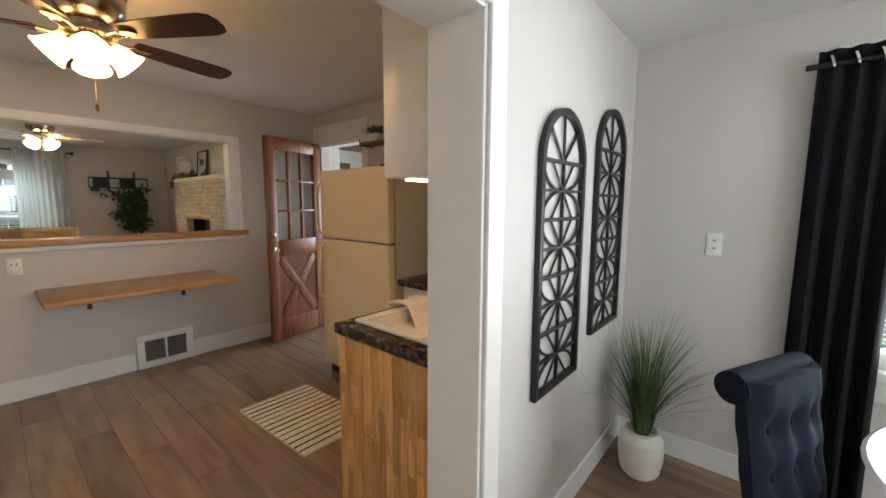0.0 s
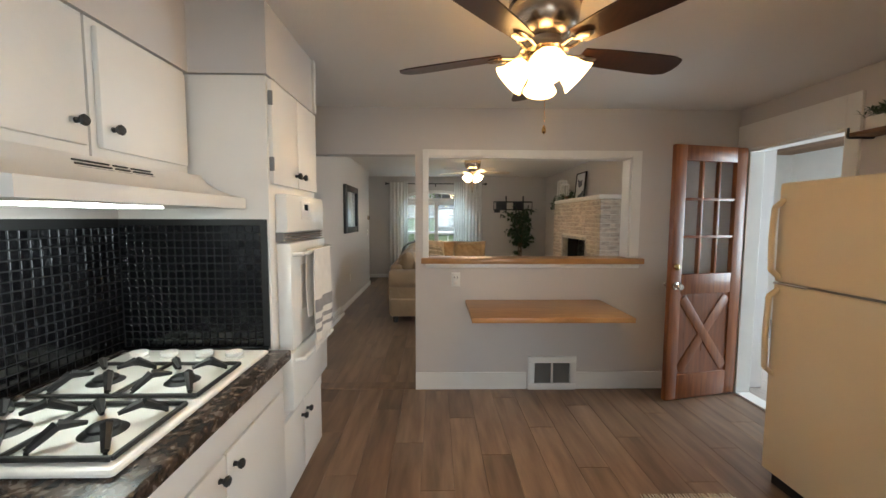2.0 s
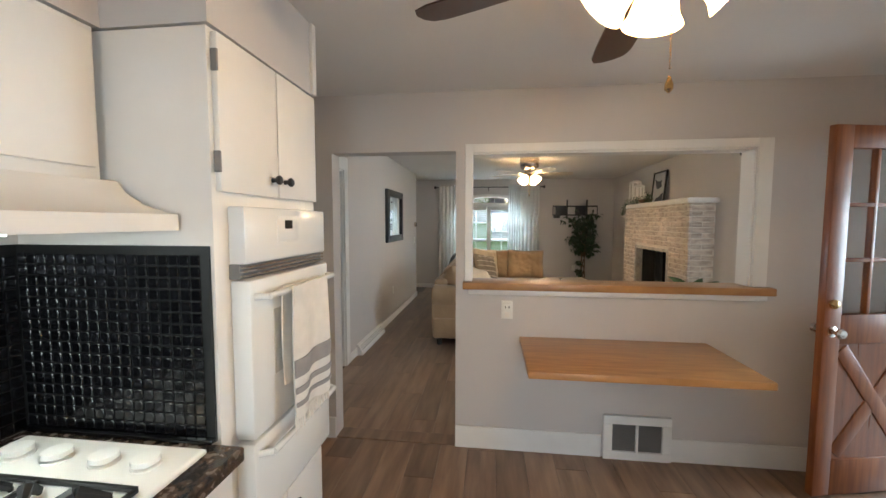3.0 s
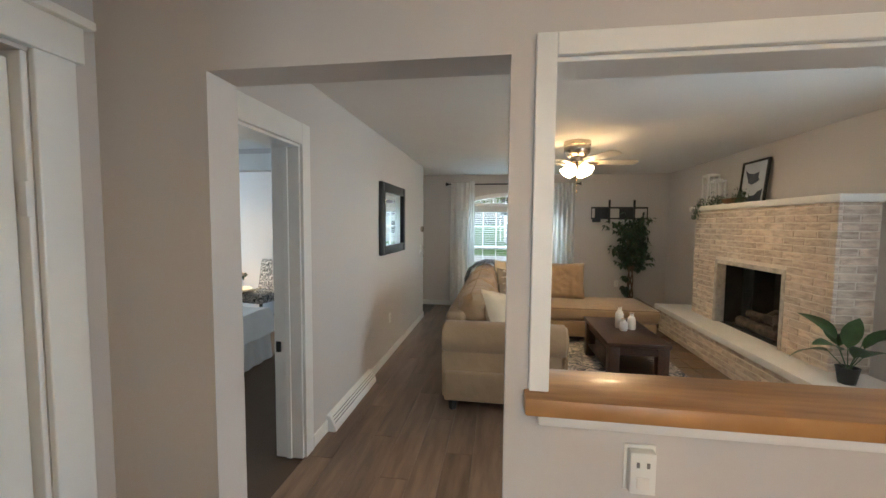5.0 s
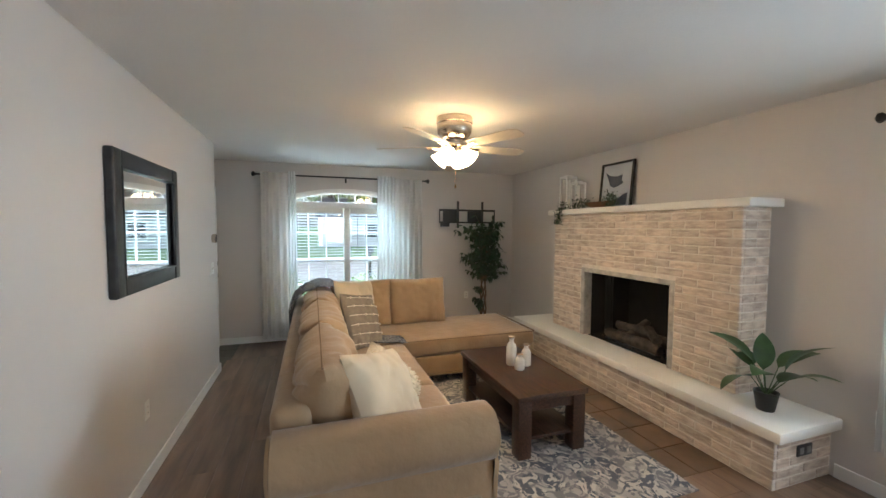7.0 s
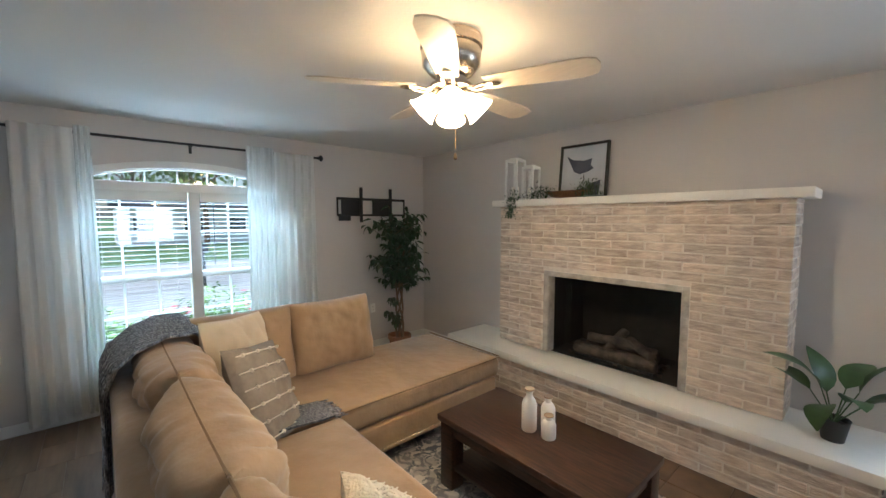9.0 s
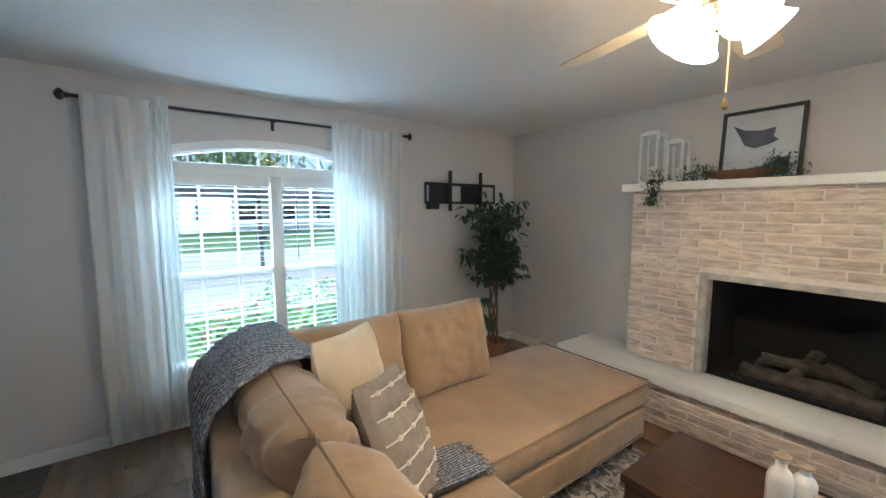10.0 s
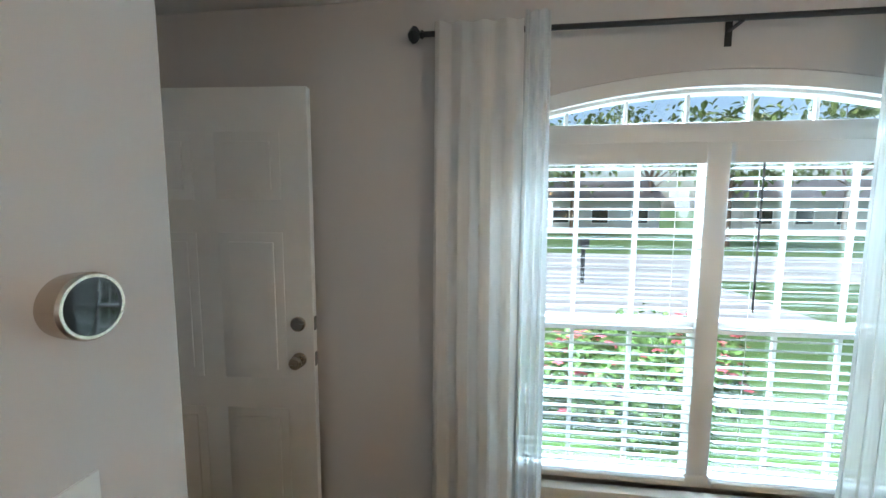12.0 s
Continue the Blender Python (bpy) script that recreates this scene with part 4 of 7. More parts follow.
cr = thing("curtain_rod", (-9.90, 0.22, 2.31), "black curtain rod with square finials", "curtain rod")
part("pole", rod(bmesh.new(), (-9.90, -0.95, 2.31), (-9.90, 1.40, 2.31), 0.011, seg=14), M_BLACK, cr)
for y, s in ((-0.95, -1), (1.40, 1)):
    part("finial", lathe(bmesh.new(), None, [(0.012, 0), (0.02, 0.008), (0.012, 0.016), (0.032, 0.03), (0.036, 0.045), (0.02, 0.06), (0.006, 0.066)], 4, Matrix.Translation((-9.90, y, 2.31)) @ Matrix.Rotation(radians(-90 * s), 4, "X")), M_BLACK, cr)
for y in (-0.90, 0.22, 1.35):
    part("bracket", boxes((XF, -9.89, y - 0.006, y + 0.006, 2.292, 2.30), (XF, XF + 0.006, y - 0.012, y + 0.012, 2.24, 2.33)), M_BLACK, cr)
c1 = thing("curtain", (-9.9, -0.68, 0.06), "white cotton curtain panel with a sheer edge", "curtain", "front window curtains")
curtain("panel", "x", -9.864, -0.90, -0.56, 0.07, 2.335, 4, M_DRAPE, c1, flare=0.02)
curtain("sheer_edge", "x", -9.862, -0.555, -0.46, 0.08, 2.36, 3, M_SHEER, c1, amp=0.02, flare=0.03, label="sheer white edge")
c2 = thing("curtain", (-9.9, 1.0, 0.06), "sheer white curtain panel", "curtain", "front window curtains")
curtain("sheer_edge", "x", -9.862, 0.66, 0.92, 0.08, 2.35, 5, M_SHEER, c2, amp=0.022, flare=0.02, label="sheer white edge")
curtain("panel", "x", -9.864, 0.925, 1.34, 0.07, 2.32, 5, M_DRAPE2, c2, flare=0.02)
# side window with its curtain
w2 = thing("window_2", (-4.6, YR + 0.06, 0.75), "white framed side window", "window", kind="structure")
part("window_frame", boxes((-5.30, -5.24, YR + 0.02, YR + 0.09, 0.75, 2.1), (-4.01, -3.95, YR + 0.02, YR + 0.09, 0.75, 2.1), (-5.24, -4.01, YR + 0.02, YR + 0.09, 0.75, 0.81), (-5.24, -4.01, YR + 0.02, YR + 0.09, 2.04, 2.1), (-5.24, -4.01, YR + 0.03, YR + 0.08, 1.4, 1.45), r=0.004), M_TRIM, w2)
p = part("pane", boxes((-5.24, -4.01, YR + 0.05, YR + 0.054, 0.81, 2.04)), M_GLASS, w2)
p.visible_shadow = False
r2 = thing("curtain_rod", (-4.7, 2.87, 2.25), "black curtain rod over the side window", "curtain rod")
part("pole", rod(bmesh.new(), (-5.46, 2.87, 2.25), (-3.85, 2.87, 2.25), 0.011), M_BLACK, r2)
part("finial", lathe(bmesh.new(), None, [(0.012, 0), (0.03, 0.02), (0.03, 0.035), (0.006, 0.05)], 8, Matrix.Translation((-5.46, 2.87, 2.25)) @ Matrix.Rotation(radians(-90), 4, "Y")), M_BLACK, r2)
part("bracket", boxes((-5.40, -5.388, 2.87, YR, 2.235, 2.245)), M_BLACK, r2)
for a, b in ((-5.42, -5.02), (-4.3, -3.9)):
    c = thing("curtain", ((a + b) / 2, 2.87, 0.3), "sheer white curtain beside the fireplace", "curtain", "side window curtains")
    curtain("panel", "y", 2.87, a, b, 0.30, 2.28, 6, M_SHEER, c)

# ---------------- mirror on the hall wall ----------------
mi = thing("wall_mirror", (-7.03, YH, 1.62), "wall mirror in a wide distressed black frame", "mirror")
MX0, MX1, MZ0, MZ1 = -7.53, -6.535, 1.222, 2.01
part("frame", boxes((MX0, MX0 + 0.10, YH, YH + 0.045, MZ0, MZ1), (MX1 - 0.10, MX1, YH, YH + 0.045, MZ0, MZ1), (MX0 + 0.10, MX1 - 0.10, YH, YH + 0.043, MZ0, MZ0 + 0.10), (MX0 + 0.10, MX1 - 0.10, YH, YH + 0.043, MZ1 - 0.10, MZ1), r=0.012, seg=3), M_MIRFRAME, mi)
part("bead", boxes((MX0 + 0.088, MX0 + 0.10, YH + 0.02, YH + 0.05, MZ0 + 0.09, MZ1 - 0.09), (MX1 - 0.10, MX1 - 0.088, YH + 0.02, YH + 0.05, MZ0 + 0.09, MZ1 - 0.09), (MX0 + 0.1, MX1 - 0.1, YH + 0.02, YH + 0.05, MZ0 + 0.088, MZ0 + 0.10), (MX0 + 0.1, MX1 - 0.1, YH + 0.02, YH + 0.05, MZ1 - 0.10, MZ1 - 0.088), r=0.003), M_MIRFRAME, mi)
part("mirror_glass", boxes((MX0 + 0.09, MX1 - 0.09, YH + 0.01, YH + 0.024, MZ0 + 0.09, MZ1 - 0.09)), M_MIRROR, mi, "bevelled mirror glass")


def plate(name, at, axis, sign, w, h, label, category, sockets):
    """A wall plate on a wall whose normal is along axis, with raised sockets or switches (offset along, up, w, h, proud)."""
    t = thing(name, at, label, category)

    def b(u, v, ww, hh, d0, d1):
        p = [0, 0, 0, 0]
        lo, hi = sorted((at[0 if axis == "x" else 1] + sign * d0, at[0 if axis == "x" else 1] + sign * d1))
        c = at[1 if axis == "x" else 0] + u
        if axis == "x":
            return (lo, hi, c - ww / 2, c + ww / 2, at[2] + v - hh / 2, at[2] + v + hh / 2)
        return (c - ww / 2, c + ww / 2, lo, hi, at[2] + v - hh / 2, at[2] + v + hh / 2)
    part("plate", boxes(b(0, 0, w, h, 0, 0.006), r=0.002), M_PLASTIC, t)
    for nm, u, v, ww, hh, d, mm in sockets:
        part(nm, boxes(b(u, v, ww, hh, 0.005, d), r=0.0015), mm, t)
    return t


SOCK = [("socket", 0, 0.02, 0.033, 0.028, 0.009, M_CERAMIC), ("socket", 0, -0.02, 0.033, 0.028, 0.009, M_CERAMIC), ("slot", 0, 0.021, 0.014, 0.008, 0.0095, M_GREY), ("slot", 0, -0.019, 0.014, 0.008, 0.0095, M_GREY)]
plate("wall_outlet", (-6.95, YH, 0.46), "y", 1, 0.07, 0.115, "white outlet low on the hall wall", "outlet", SOCK)
plate("wall_outlet", (XF, 2.12, 0.51), "x", 1, 0.07, 0.115, "white outlet low on the front wall", "outlet", SOCK)
plate("wall_outlet", (-5.42, YR, 0.46), "y", -1, 0.07, 0.115, "white outlet beside the hearth", "outlet", SOCK)
plate("wall_outlet", (0.165, 2.70, 1.21), "y", -1, 0.07, 0.115, "white outlet on the dining room wall", "outlet", SOCK)
plate("light_switch", (-8.70, YH, 1.17), "y", 1, 0.118, 0.118, "white double toggle switch on the hall wall", "switch", [("toggle", -0.024, 0.004, 0.010, 0.022, 0.018, M_CERAMIC), ("toggle", 0.024, 0.0, 0.010, 0.022, 0.018, M_CERAMIC), ("screw", -0.024, 0.035, 0.006, 0.006, 0.008, M_NICKEL), ("screw", 0.024, 0.035, 0.006, 0.006, 0.008, M_NICKEL), ("screw", -0.024, -0.035, 0.006, 0.006, 0.008, M_NICKEL), ("screw", 0.024, -0.035, 0.006, 0.006, 0.008, M_NICKEL)])
plate("wall_tab", (-8.615, YH, 1.11), "y", 1, 0.02, 0.045, "small white plastic tab on the wall", "wall tab", [])
tm = thing("thermostat", (-8.745, YH, 1.478), "round steel thermostat with a black glass face", "thermostat")
mm = Matrix.Translation((-8.745, YH, 1.478)) @ Matrix.Rotation(radians(-90), 4, "X")
part("ring", lathe(bmesh.new(), None, [(0.044, 0), (0.046, 0.014), (0.047, 0.034), (0.044, 0.038), (0.040, 0.038), (0.040, 0.03)], 40, mm), M_NICKEL, tm, "brushed steel ring")
part("face", lathe(bmesh.new(), None, [(0.040, 0.022), (0.040, 0.0375), (0.034, 0.0385), (0.001, 0.039)], 40, mm), M_DARKGLASS, tm, "glossy black face")

# floor register on the hall wall
rg = thing("baseboard_register", (-5.74, YH, 0), "white sloped baseboard heat register", "register")
bm = bmesh.new()
prism(bm, [(0, 0), (0.075, 0), (0.07, 0.035), (0.03, 0.115), (0, 0.122)], Matrix(((0, 0, 1, -6.22), (1, 0, 0, YH), (0, 1, 0, 0), (0, 0, 0, 1))), 0.96)
part("body", bm, M_TRIM, rg, smooth=False)
for k in range(3):
    part("louvre", boxes((-6.19, -5.29, YH + 0.055 - 0.011 * k, YH + 0.062 - 0.011 * k, 0.055 + 0.020 * k, 0.060 + 0.020 * k)), M_GREY, rg)

# ---------------- TV bracket, ficus ----------------
tv = thing("tv_wall_mount", (XF, 2.1, 1.78), "black steel television wall bracket, empty", "wall mount")
part("rail", boxes((XF + 0.03, XF + 0.045, 1.64, 2.60, 1.865, 1.895), (XF + 0.03, XF + 0.045, 1.64, 2.60, 1.675, 1.70), (XF + 0.03, XF + 0.045, 1.64, 1.655, 1.675, 1.895), (XF + 0.03, XF + 0.045, 2.585, 2.60, 1.675, 1.895)), M_BLACK, tv)
for y in (1.83, 2.25):
    part("wall_plate", boxes((XF, XF + 0.03, y - 0.12, y + 0.12, 1.69, 1.88), r=0.004), M_BLACK, tv)
    part("upright", boxes((XF + 0.045, XF + 0.075, y + 0.10, y + 0.13, 1.60, 2.02), r=0.003), M_BLACK, tv)
part("box", boxes((XF + 0.03, XF + 0.07, 1.66, 1.80, 1.62, 1.68), r=0.004), M_BLACK, tv)


def leaf(bm, m, l, w, bend=0.25):
    """A pointed leaf of six faces, folded along its rib."""
    rib = [bm.verts.new(m @ Vector((l * t, 0, -bend * l * t * t))) for t in (0, 0.33, 0.68, 1.0)]
    lt = [bm.verts.new(m @ Vector((l * t, w / 2 * s, -bend * l * t * t + 0.12 * w))) for t, s in ((0.3, 0.95), (0.66, 0.8))]
    rt = [bm.verts.new(m @ Vector((l * t, -w / 2 * s, -bend * l * t * t + 0.12 * w))) for t, s in ((0.3, 0.95), (0.66, 0.8))]
    for a, s in ((lt, 1), (rt, -1)):
        for f in ((rib[0], a[0], rib[1]), (rib[1], a[0], a[1], rib[2]), (rib[2], a[1], rib[3])):
            bm.faces.new(f[::s])
    return bm


fx, fy = -9.53, 2.22
fi = thing("ficus_tree", (fx, fy, 0), "artificial ficus tree with twisted trunks in a terracotta pot", "plant")
part("pot", lathe(bmesh.new(), (fx, fy, 0), [(0.10, 0), (0.125, 0.2), (0.14, 0.205), (0.14, 0.25), (0.125, 0.25), (0.12, 0.2), (0.001, 0.2)], 24), M_TERRA, fi, "terracotta pot")
ends = []
bm = bmesh.new()
for k in range(4):
    pts = []
    for j in range(15):
        s = j / 14
        a = 2.6 * s * math.pi + k * math.pi / 2
        r = 0.045 * (1 - 0.4 * s) + (0.16 * max(0, s - 0.62))
        pts.append(Vector((fx + r * math.cos(a), fy + r * math.sin(a), 0.2 + 1.25 * s)))
    for j in range(14):
        rod(bm, pts[j], pts[j + 1], 0.014 * (1 - 0.5 * j / 14), 0.014 * (1 - 0.5 * (j + 1) / 14), 8)
    ends += pts[7:]
part("trunk", bm, M_BARK, fi, "twisted brown trunks")
bt, bl = bmesh.new(), bmesh.new()
for k in range(105):
    s = ends[random.randrange(len(ends))] if k > 6 else ends[0] - Vector((0, 0, random.uniform(0.1, 0.45)))
    a = random.uniform(0, 2 * math.pi)
    ln = random.uniform(0.14, 0.42) if k > 6 else random.uniform(0.08, 0.16)
    d = Vector((math.cos(a) * 0.8, math.sin(a) * 0.8, random.uniform(0.0, 1.5))).normalized() * ln
    if s.x + d.x < XF + 0.08:
        d.x = abs(d.x) * 0.4
    e = s + d
    rod(bt, s, e, 0.004, 0.002, 5)
    for j in range(13):
        p = s + d * random.uniform(0.35, 1.15)
        m = Matrix.Translation(p) @ Matrix.Rotation(random.uniform(0, 6.28), 4, "Z") @ Matrix.Rotation(random.uniform(-0.1, 1.1), 4, "Y") @ Matrix.Rotation(random.uniform(-0.6, 0.6), 4, "X")
        leaf(bl, m, random.uniform(0.07, 0.12), random.uniform(0.034, 0.052))
tagged(part("branches", bt, M_BARK, fi), kind="stuff")
part("crown", bl, M_DLEAF, fi, "glossy dark green leaves", smooth=False)

# plant on the hearth
px, py = -5.85, 2.62
pl = thing("potted_plant", (px, py, 0.397), "broad-leaved green plant in a small black pot on the hearth", "plant")
part("pot", lathe(bmesh.new(), (px, py, 0.397), [(0.05, 0), (0.068, 0.11), (0.072, 0.125), (0.062, 0.125), (0.055, 0.1), (0.001, 0.1)], 24), M_BLACK, pl, "black plastic pot")
for k in range(9):
    a = k * 2.4 + 0.3
    ln = random.uniform(0.09, 0.18)
    e = Vector((px + math.cos(a) * ln * 0.8, py + math.sin(a) * ln * 0.55 - 0.02, 0.55 + random.uniform(0.03, 0.20)))
    bm = rod(bmesh.new(), (px, py, 0.49), e, 0.004, 0.003, 6)
    part("stem", bm, M_LEAF, pl)
    m = Matrix.Translation(e) @ Matrix.Rotation(a, 4, "Z") @ Matrix.Rotation(random.uniform(-1.15, -0.05), 4, "Y") @ Matrix.Rotation(random.uniform(-0.5, 0.5), 4, "X")
    bm = bmesh.new()
    l, w = random.uniform(0.22, 0.29), random.uniform(0.12, 0.155)
    cols = 8
    row = []
    for i in range(cols + 1):
        t = i / cols
        hw = w / 2 * max(0.02, math.sin(math.pi * t ** 0.85)) ** 0.75
        zz = 0.10 * l * math.sin(2 * t) - 0.42 * l * t * t
        row.append([bm.verts.new(m @ Vector((l * t, s * hw, zz + abs(s) * 0.16 * hw))) for s in (-1, -0.5, 0, 0.5, 1)])
    for p, q in zip(row, row[1:]):
        for i in range(4):
            bm.faces.new((p[i], p[i + 1], q[i + 1], q[i]))
    part("leaf", bm, M_LEAF, pl)

# ---------------- on the mantel ----------------
MZ = 1.826
def lantern(x, y, w, h):
    l = thing("lantern", (x, y, MZ), "white wooden lantern with glass sides and a candle", "lantern", "lanterns on the mantel")
    s = w / 2
    part("base", boxes((x - s, x + s, y - s, y + s, MZ, MZ + 0.02), r=0.002), M_TRIM, l)
    for a in (-1, 1):
        for b in (-1, 1):
            part("post", boxes((x + a * (s - 0.009) - 0.009, x + a * (s - 0.009) + 0.009, y + b * (s - 0.009) - 0.009, y + b * (s - 0.009) + 0.009, MZ + 0.02, MZ + h - 0.04)), M_TRIM, l)
    part("top", boxes((x - s, x + s, y - s, y + s, MZ + h - 0.04, MZ + h - 0.015), (x - s * 0.6, x + s * 0.6, y - s * 0.6, y + s * 0.6, MZ + h - 0.015, MZ + h), r=0.002), M_TRIM, l)
    for a in (-1,):
        part("pane", boxes((x - s + 0.018, x + s - 0.018, y + a * (s - 0.008) - 0.001, y + a * (s - 0.008) + 0.001, MZ + 0.02, MZ + h - 0.04)), M_GLASS, l)
    part("candle", lathe(bmesh.new(), (x, y, MZ + 0.02), [(s * 0.5, 0), (s * 0.5, h * 0.28), (0.002, h * 0.28)], 16), M_CANDLE, l, "cream pillar candle")


lantern(-8.25, 2.78, 0.15, 0.43)
lantern(-8.05, 2.77, 0.13, 0.34)
pc = thing("framed_print", (-7.57, 2.90, MZ), "framed watercolour print in a thin black frame", "picture")
tilt = Matrix.Translation((-7.57, 2.875, MZ)) @ Matrix.Rotation(radians(-5), 4, "X")
bm = bmesh.new()
for b in ((-0.225, 0, 0.25), (0.225, 0, 0.25)):
    obox(bm, tilt @ Matrix.Translation(b), 0.022, 0.025, 0.50)
for z in (0.011, 0.489):
    obox(bm, tilt @ Matrix.Translation((0, 0, z)), 0.428, 0.025, 0.022)
part("frame", bm, M_BLACK, pc, "thin black frame")
part("print", obox(bmesh.new(), tilt @ Matrix.Translation((0, 0.004, 0.25)), 0.43, 0.004, 0.47), M_PAPER, pc, "pale grey watercolour paper")
tw = tilt @ Matrix(((1, 0, 0, 0), (0, 0, -1, 0.0), (0, 1, 0, 0), (0, 0, 0, 1)))
prism(bm := bmesh.new(), [(-0.17, 0.40), (-0.10, 0.36), (0.0, 0.345), (0.08, 0.36), (0.07, 0.30), (0.10, 0.27), (0.05, 0.245), (-0.03, 0.225), (-0.09, 0.25), (-0.12, 0.31)], tw, 0.0025)
part("motif", bm, M_INK, pc, "dark blue painted shape")
prism(bm := bmesh.new(), [(-0.12, 0.03), (0.16, 0.03), (0.17, 0.16), (0.10, 0.14), (0.04, 0.10), (-0.05, 0.09)], tw, 0.002)
part("motif", bm, M_INK, pc, "dark blue painted shape")
bw = thing("dough_bowl", (-7.62, 2.72, MZ), "long carved wooden dough bowl", "bowl")
bm = lathe(bmesh.new(), None, [(0.05, 0), (0.11, 0.02), (0.15, 0.06), (0.155, 0.065), (0.14, 0.062), (0.09, 0.03), (0.001, 0.02)], 28, Matrix.Translation((-7.62, 2.72, MZ)) @ Matrix.Diagonal((1.55, 0.5, 1, 1)))
part("bowl", bm, M_BROWNWOOD, bw)
ga = thing("greenery_garland", (-7.85, 2.66, MZ), "artificial evergreen garland trailing over the mantel", "garland")
bm = bmesh.new()
for k in range(900):
    c = random.choice(((-8.13, 2.62, MZ + 0.03, 0.07), (-8.13, 2.565, MZ - 0.06, 0.045), (-8.14, 2.565, MZ - 0.14, 0.03), (-7.90, 2.64, MZ + 0.04, 0.08), (-7.80, 2.66, MZ + 0.06, 0.07), (-7.36, 2.66, MZ + 0.05, 0.085), (-7.42, 2.68, MZ + 0.09, 0.07)))
    p = Vector((c[0] + random.gauss(0, c[3] * 0.7), c[1] + random.gauss(0, 0.02), c[2] + random.gauss(0, c[3] * 0.45)))
    if p.y > 2.58:
        p.z = max(p.z, MZ + 0.004)
    leaf(bm, Matrix.Translation(p) @ Matrix.Rotation(random.uniform(0, 6.28), 4, "Z") @ Matrix.Rotation(random.uniform(-1, 1), 4, "Y"), random.uniform(0.025, 0.05), random.uniform(0.008, 0.014))
tagged(part("sprigs", bm, M_DLEAF, ga, "dark green sprigs", smooth=False), kind="stuff")

# ---------------- front door, standing open ----------------
fd = thing("front_door", (-9.86, -1.9, 0), "white six-panel front door standing open", "door")
dm = Matrix.Translation((-9.865, -1.43, 0.012)) @ Matrix.Rotation(radians(4), 4, "Z")
def dbox(bm, x0, x1, y0, y1, z0, z1, r=0.003):
    return obox(bm, dm @ Matrix.Translation(((x0 + x1) / 2, (y0 + y1) / 2, (z0 + z1) / 2)), x1 - x0, y1 - y0, z1 - z0, r)
part("leaf", dbox(bmesh.new(), -0.022, 0.018, -0.90, 0, 0, 2.10), M_TRIM, fd)
for y0, y1 in ((-0.40, -0.12), (-0.80, -0.50)):
    for z0, z1 in ((0.18, 0.72), (0.86, 1.50), (1.64, 1.92)):
        bm = dbox(bmesh.new(), 0.018, 0.022, y0, y1, z0, z1, 0.0018)
        dbox(bm, 0.018, 0.027, y0 + 0.04, y1 - 0.04, z0 + 0.04, z1 - 0.04, 0.004)
        part("panel", bm, M_TRIM, fd)
for z, nm in ((1.105, "deadbolt"), (0.945, "door_knob")):
    mk = dm @ Matrix.Translation((0.018, -0.065, z)) @ Matrix.Rotation(radians(90), 4, "Y")
    part(nm, lathe(bmesh.new(), None, [(0.032, 0), (0.032, 0.008), (0.014, 0.014), (0.014, 0.03), (0.026, 0.038), (0.028, 0.05), (0.022, 0.058), (0.001, 0.06)] if nm == "door_knob" else [(0.032, 0), (0.032, 0.012), (0.026, 0.018), (0.001, 0.018)], 28, mk), M_NICKEL, fd, "brushed nickel " + nm.replace("_", " "))
    part("latch", dbox(bmesh.new(), -0.014, 0.010, 0.0, 0.004, z - 0.03, z + 0.03, 0.001), M_GREY, fd)

# ---------------- kitchen: left run ----------------
YB = YL + 0.02                          # back of the cabinets
def knob(parent, x, y, z, axis=1):
    """Round black knob standing out along +y (axis 1) or -x (axis 0)."""
    m = Matrix.Translation((x, y, z)) @ (Matrix.Rotation(radians(-90), 4, "X") if axis == 1 else Matrix.Rotation(radians(90 * axis), 4, "X"))
    return part("knob", lathe(bmesh.new(), None, [(0.009, 0), (0.007, 0.012), (0.015, 0.02), (0.017, 0.027), (0.012, 0.033), (0.001, 0.035)], 18, m), M_BLACK, parent, "round black knob")


CF = -0.46                              # front of the base cabinets
base_edges = [(-2.04, -1.08), (-1.08, -0.50)]
for x0, x1 in base_edges:
    c = thing("base_cabinet", ((x0 + x1) / 2, -0.8, 0), "white painted base cabinet with black knobs", "cabinet", "base cabinets")
    part("body", boxes((x0, x1, YL + 0.002, CF - 0.02, 0.09, 0.838), (x0, x1, YL + 0.002, CF - 0.08, 0, 0.09)), M_CAB, c)
    part("drawer", boxes((x0 + 0.006, x1 - 0.006, CF - 0.02, CF, 0.715, 0.832), r=0.004), M_CAB, c)
    mid = (x0 + x1) / 2
    for a, b, kx in ((x0 + 0.006, mid - 0.003, mid - 0.045), (mid + 0.003, x1 - 0.006, mid + 0.045)):
        d = part("door", boxes((a, b, CF - 0.02, CF, 0.11, 0.705), r=0.004), M_CAB, c)
        knob(d, kx, CF, 0.645)
solid("countertop", boxes((-2.045, -0.50, YL + 0.001, CF + 0.035, 0.84, 0.885), r=0.008, seg=3), M_COUNTER, "dark brown marbled laminate countertop", "countertop")
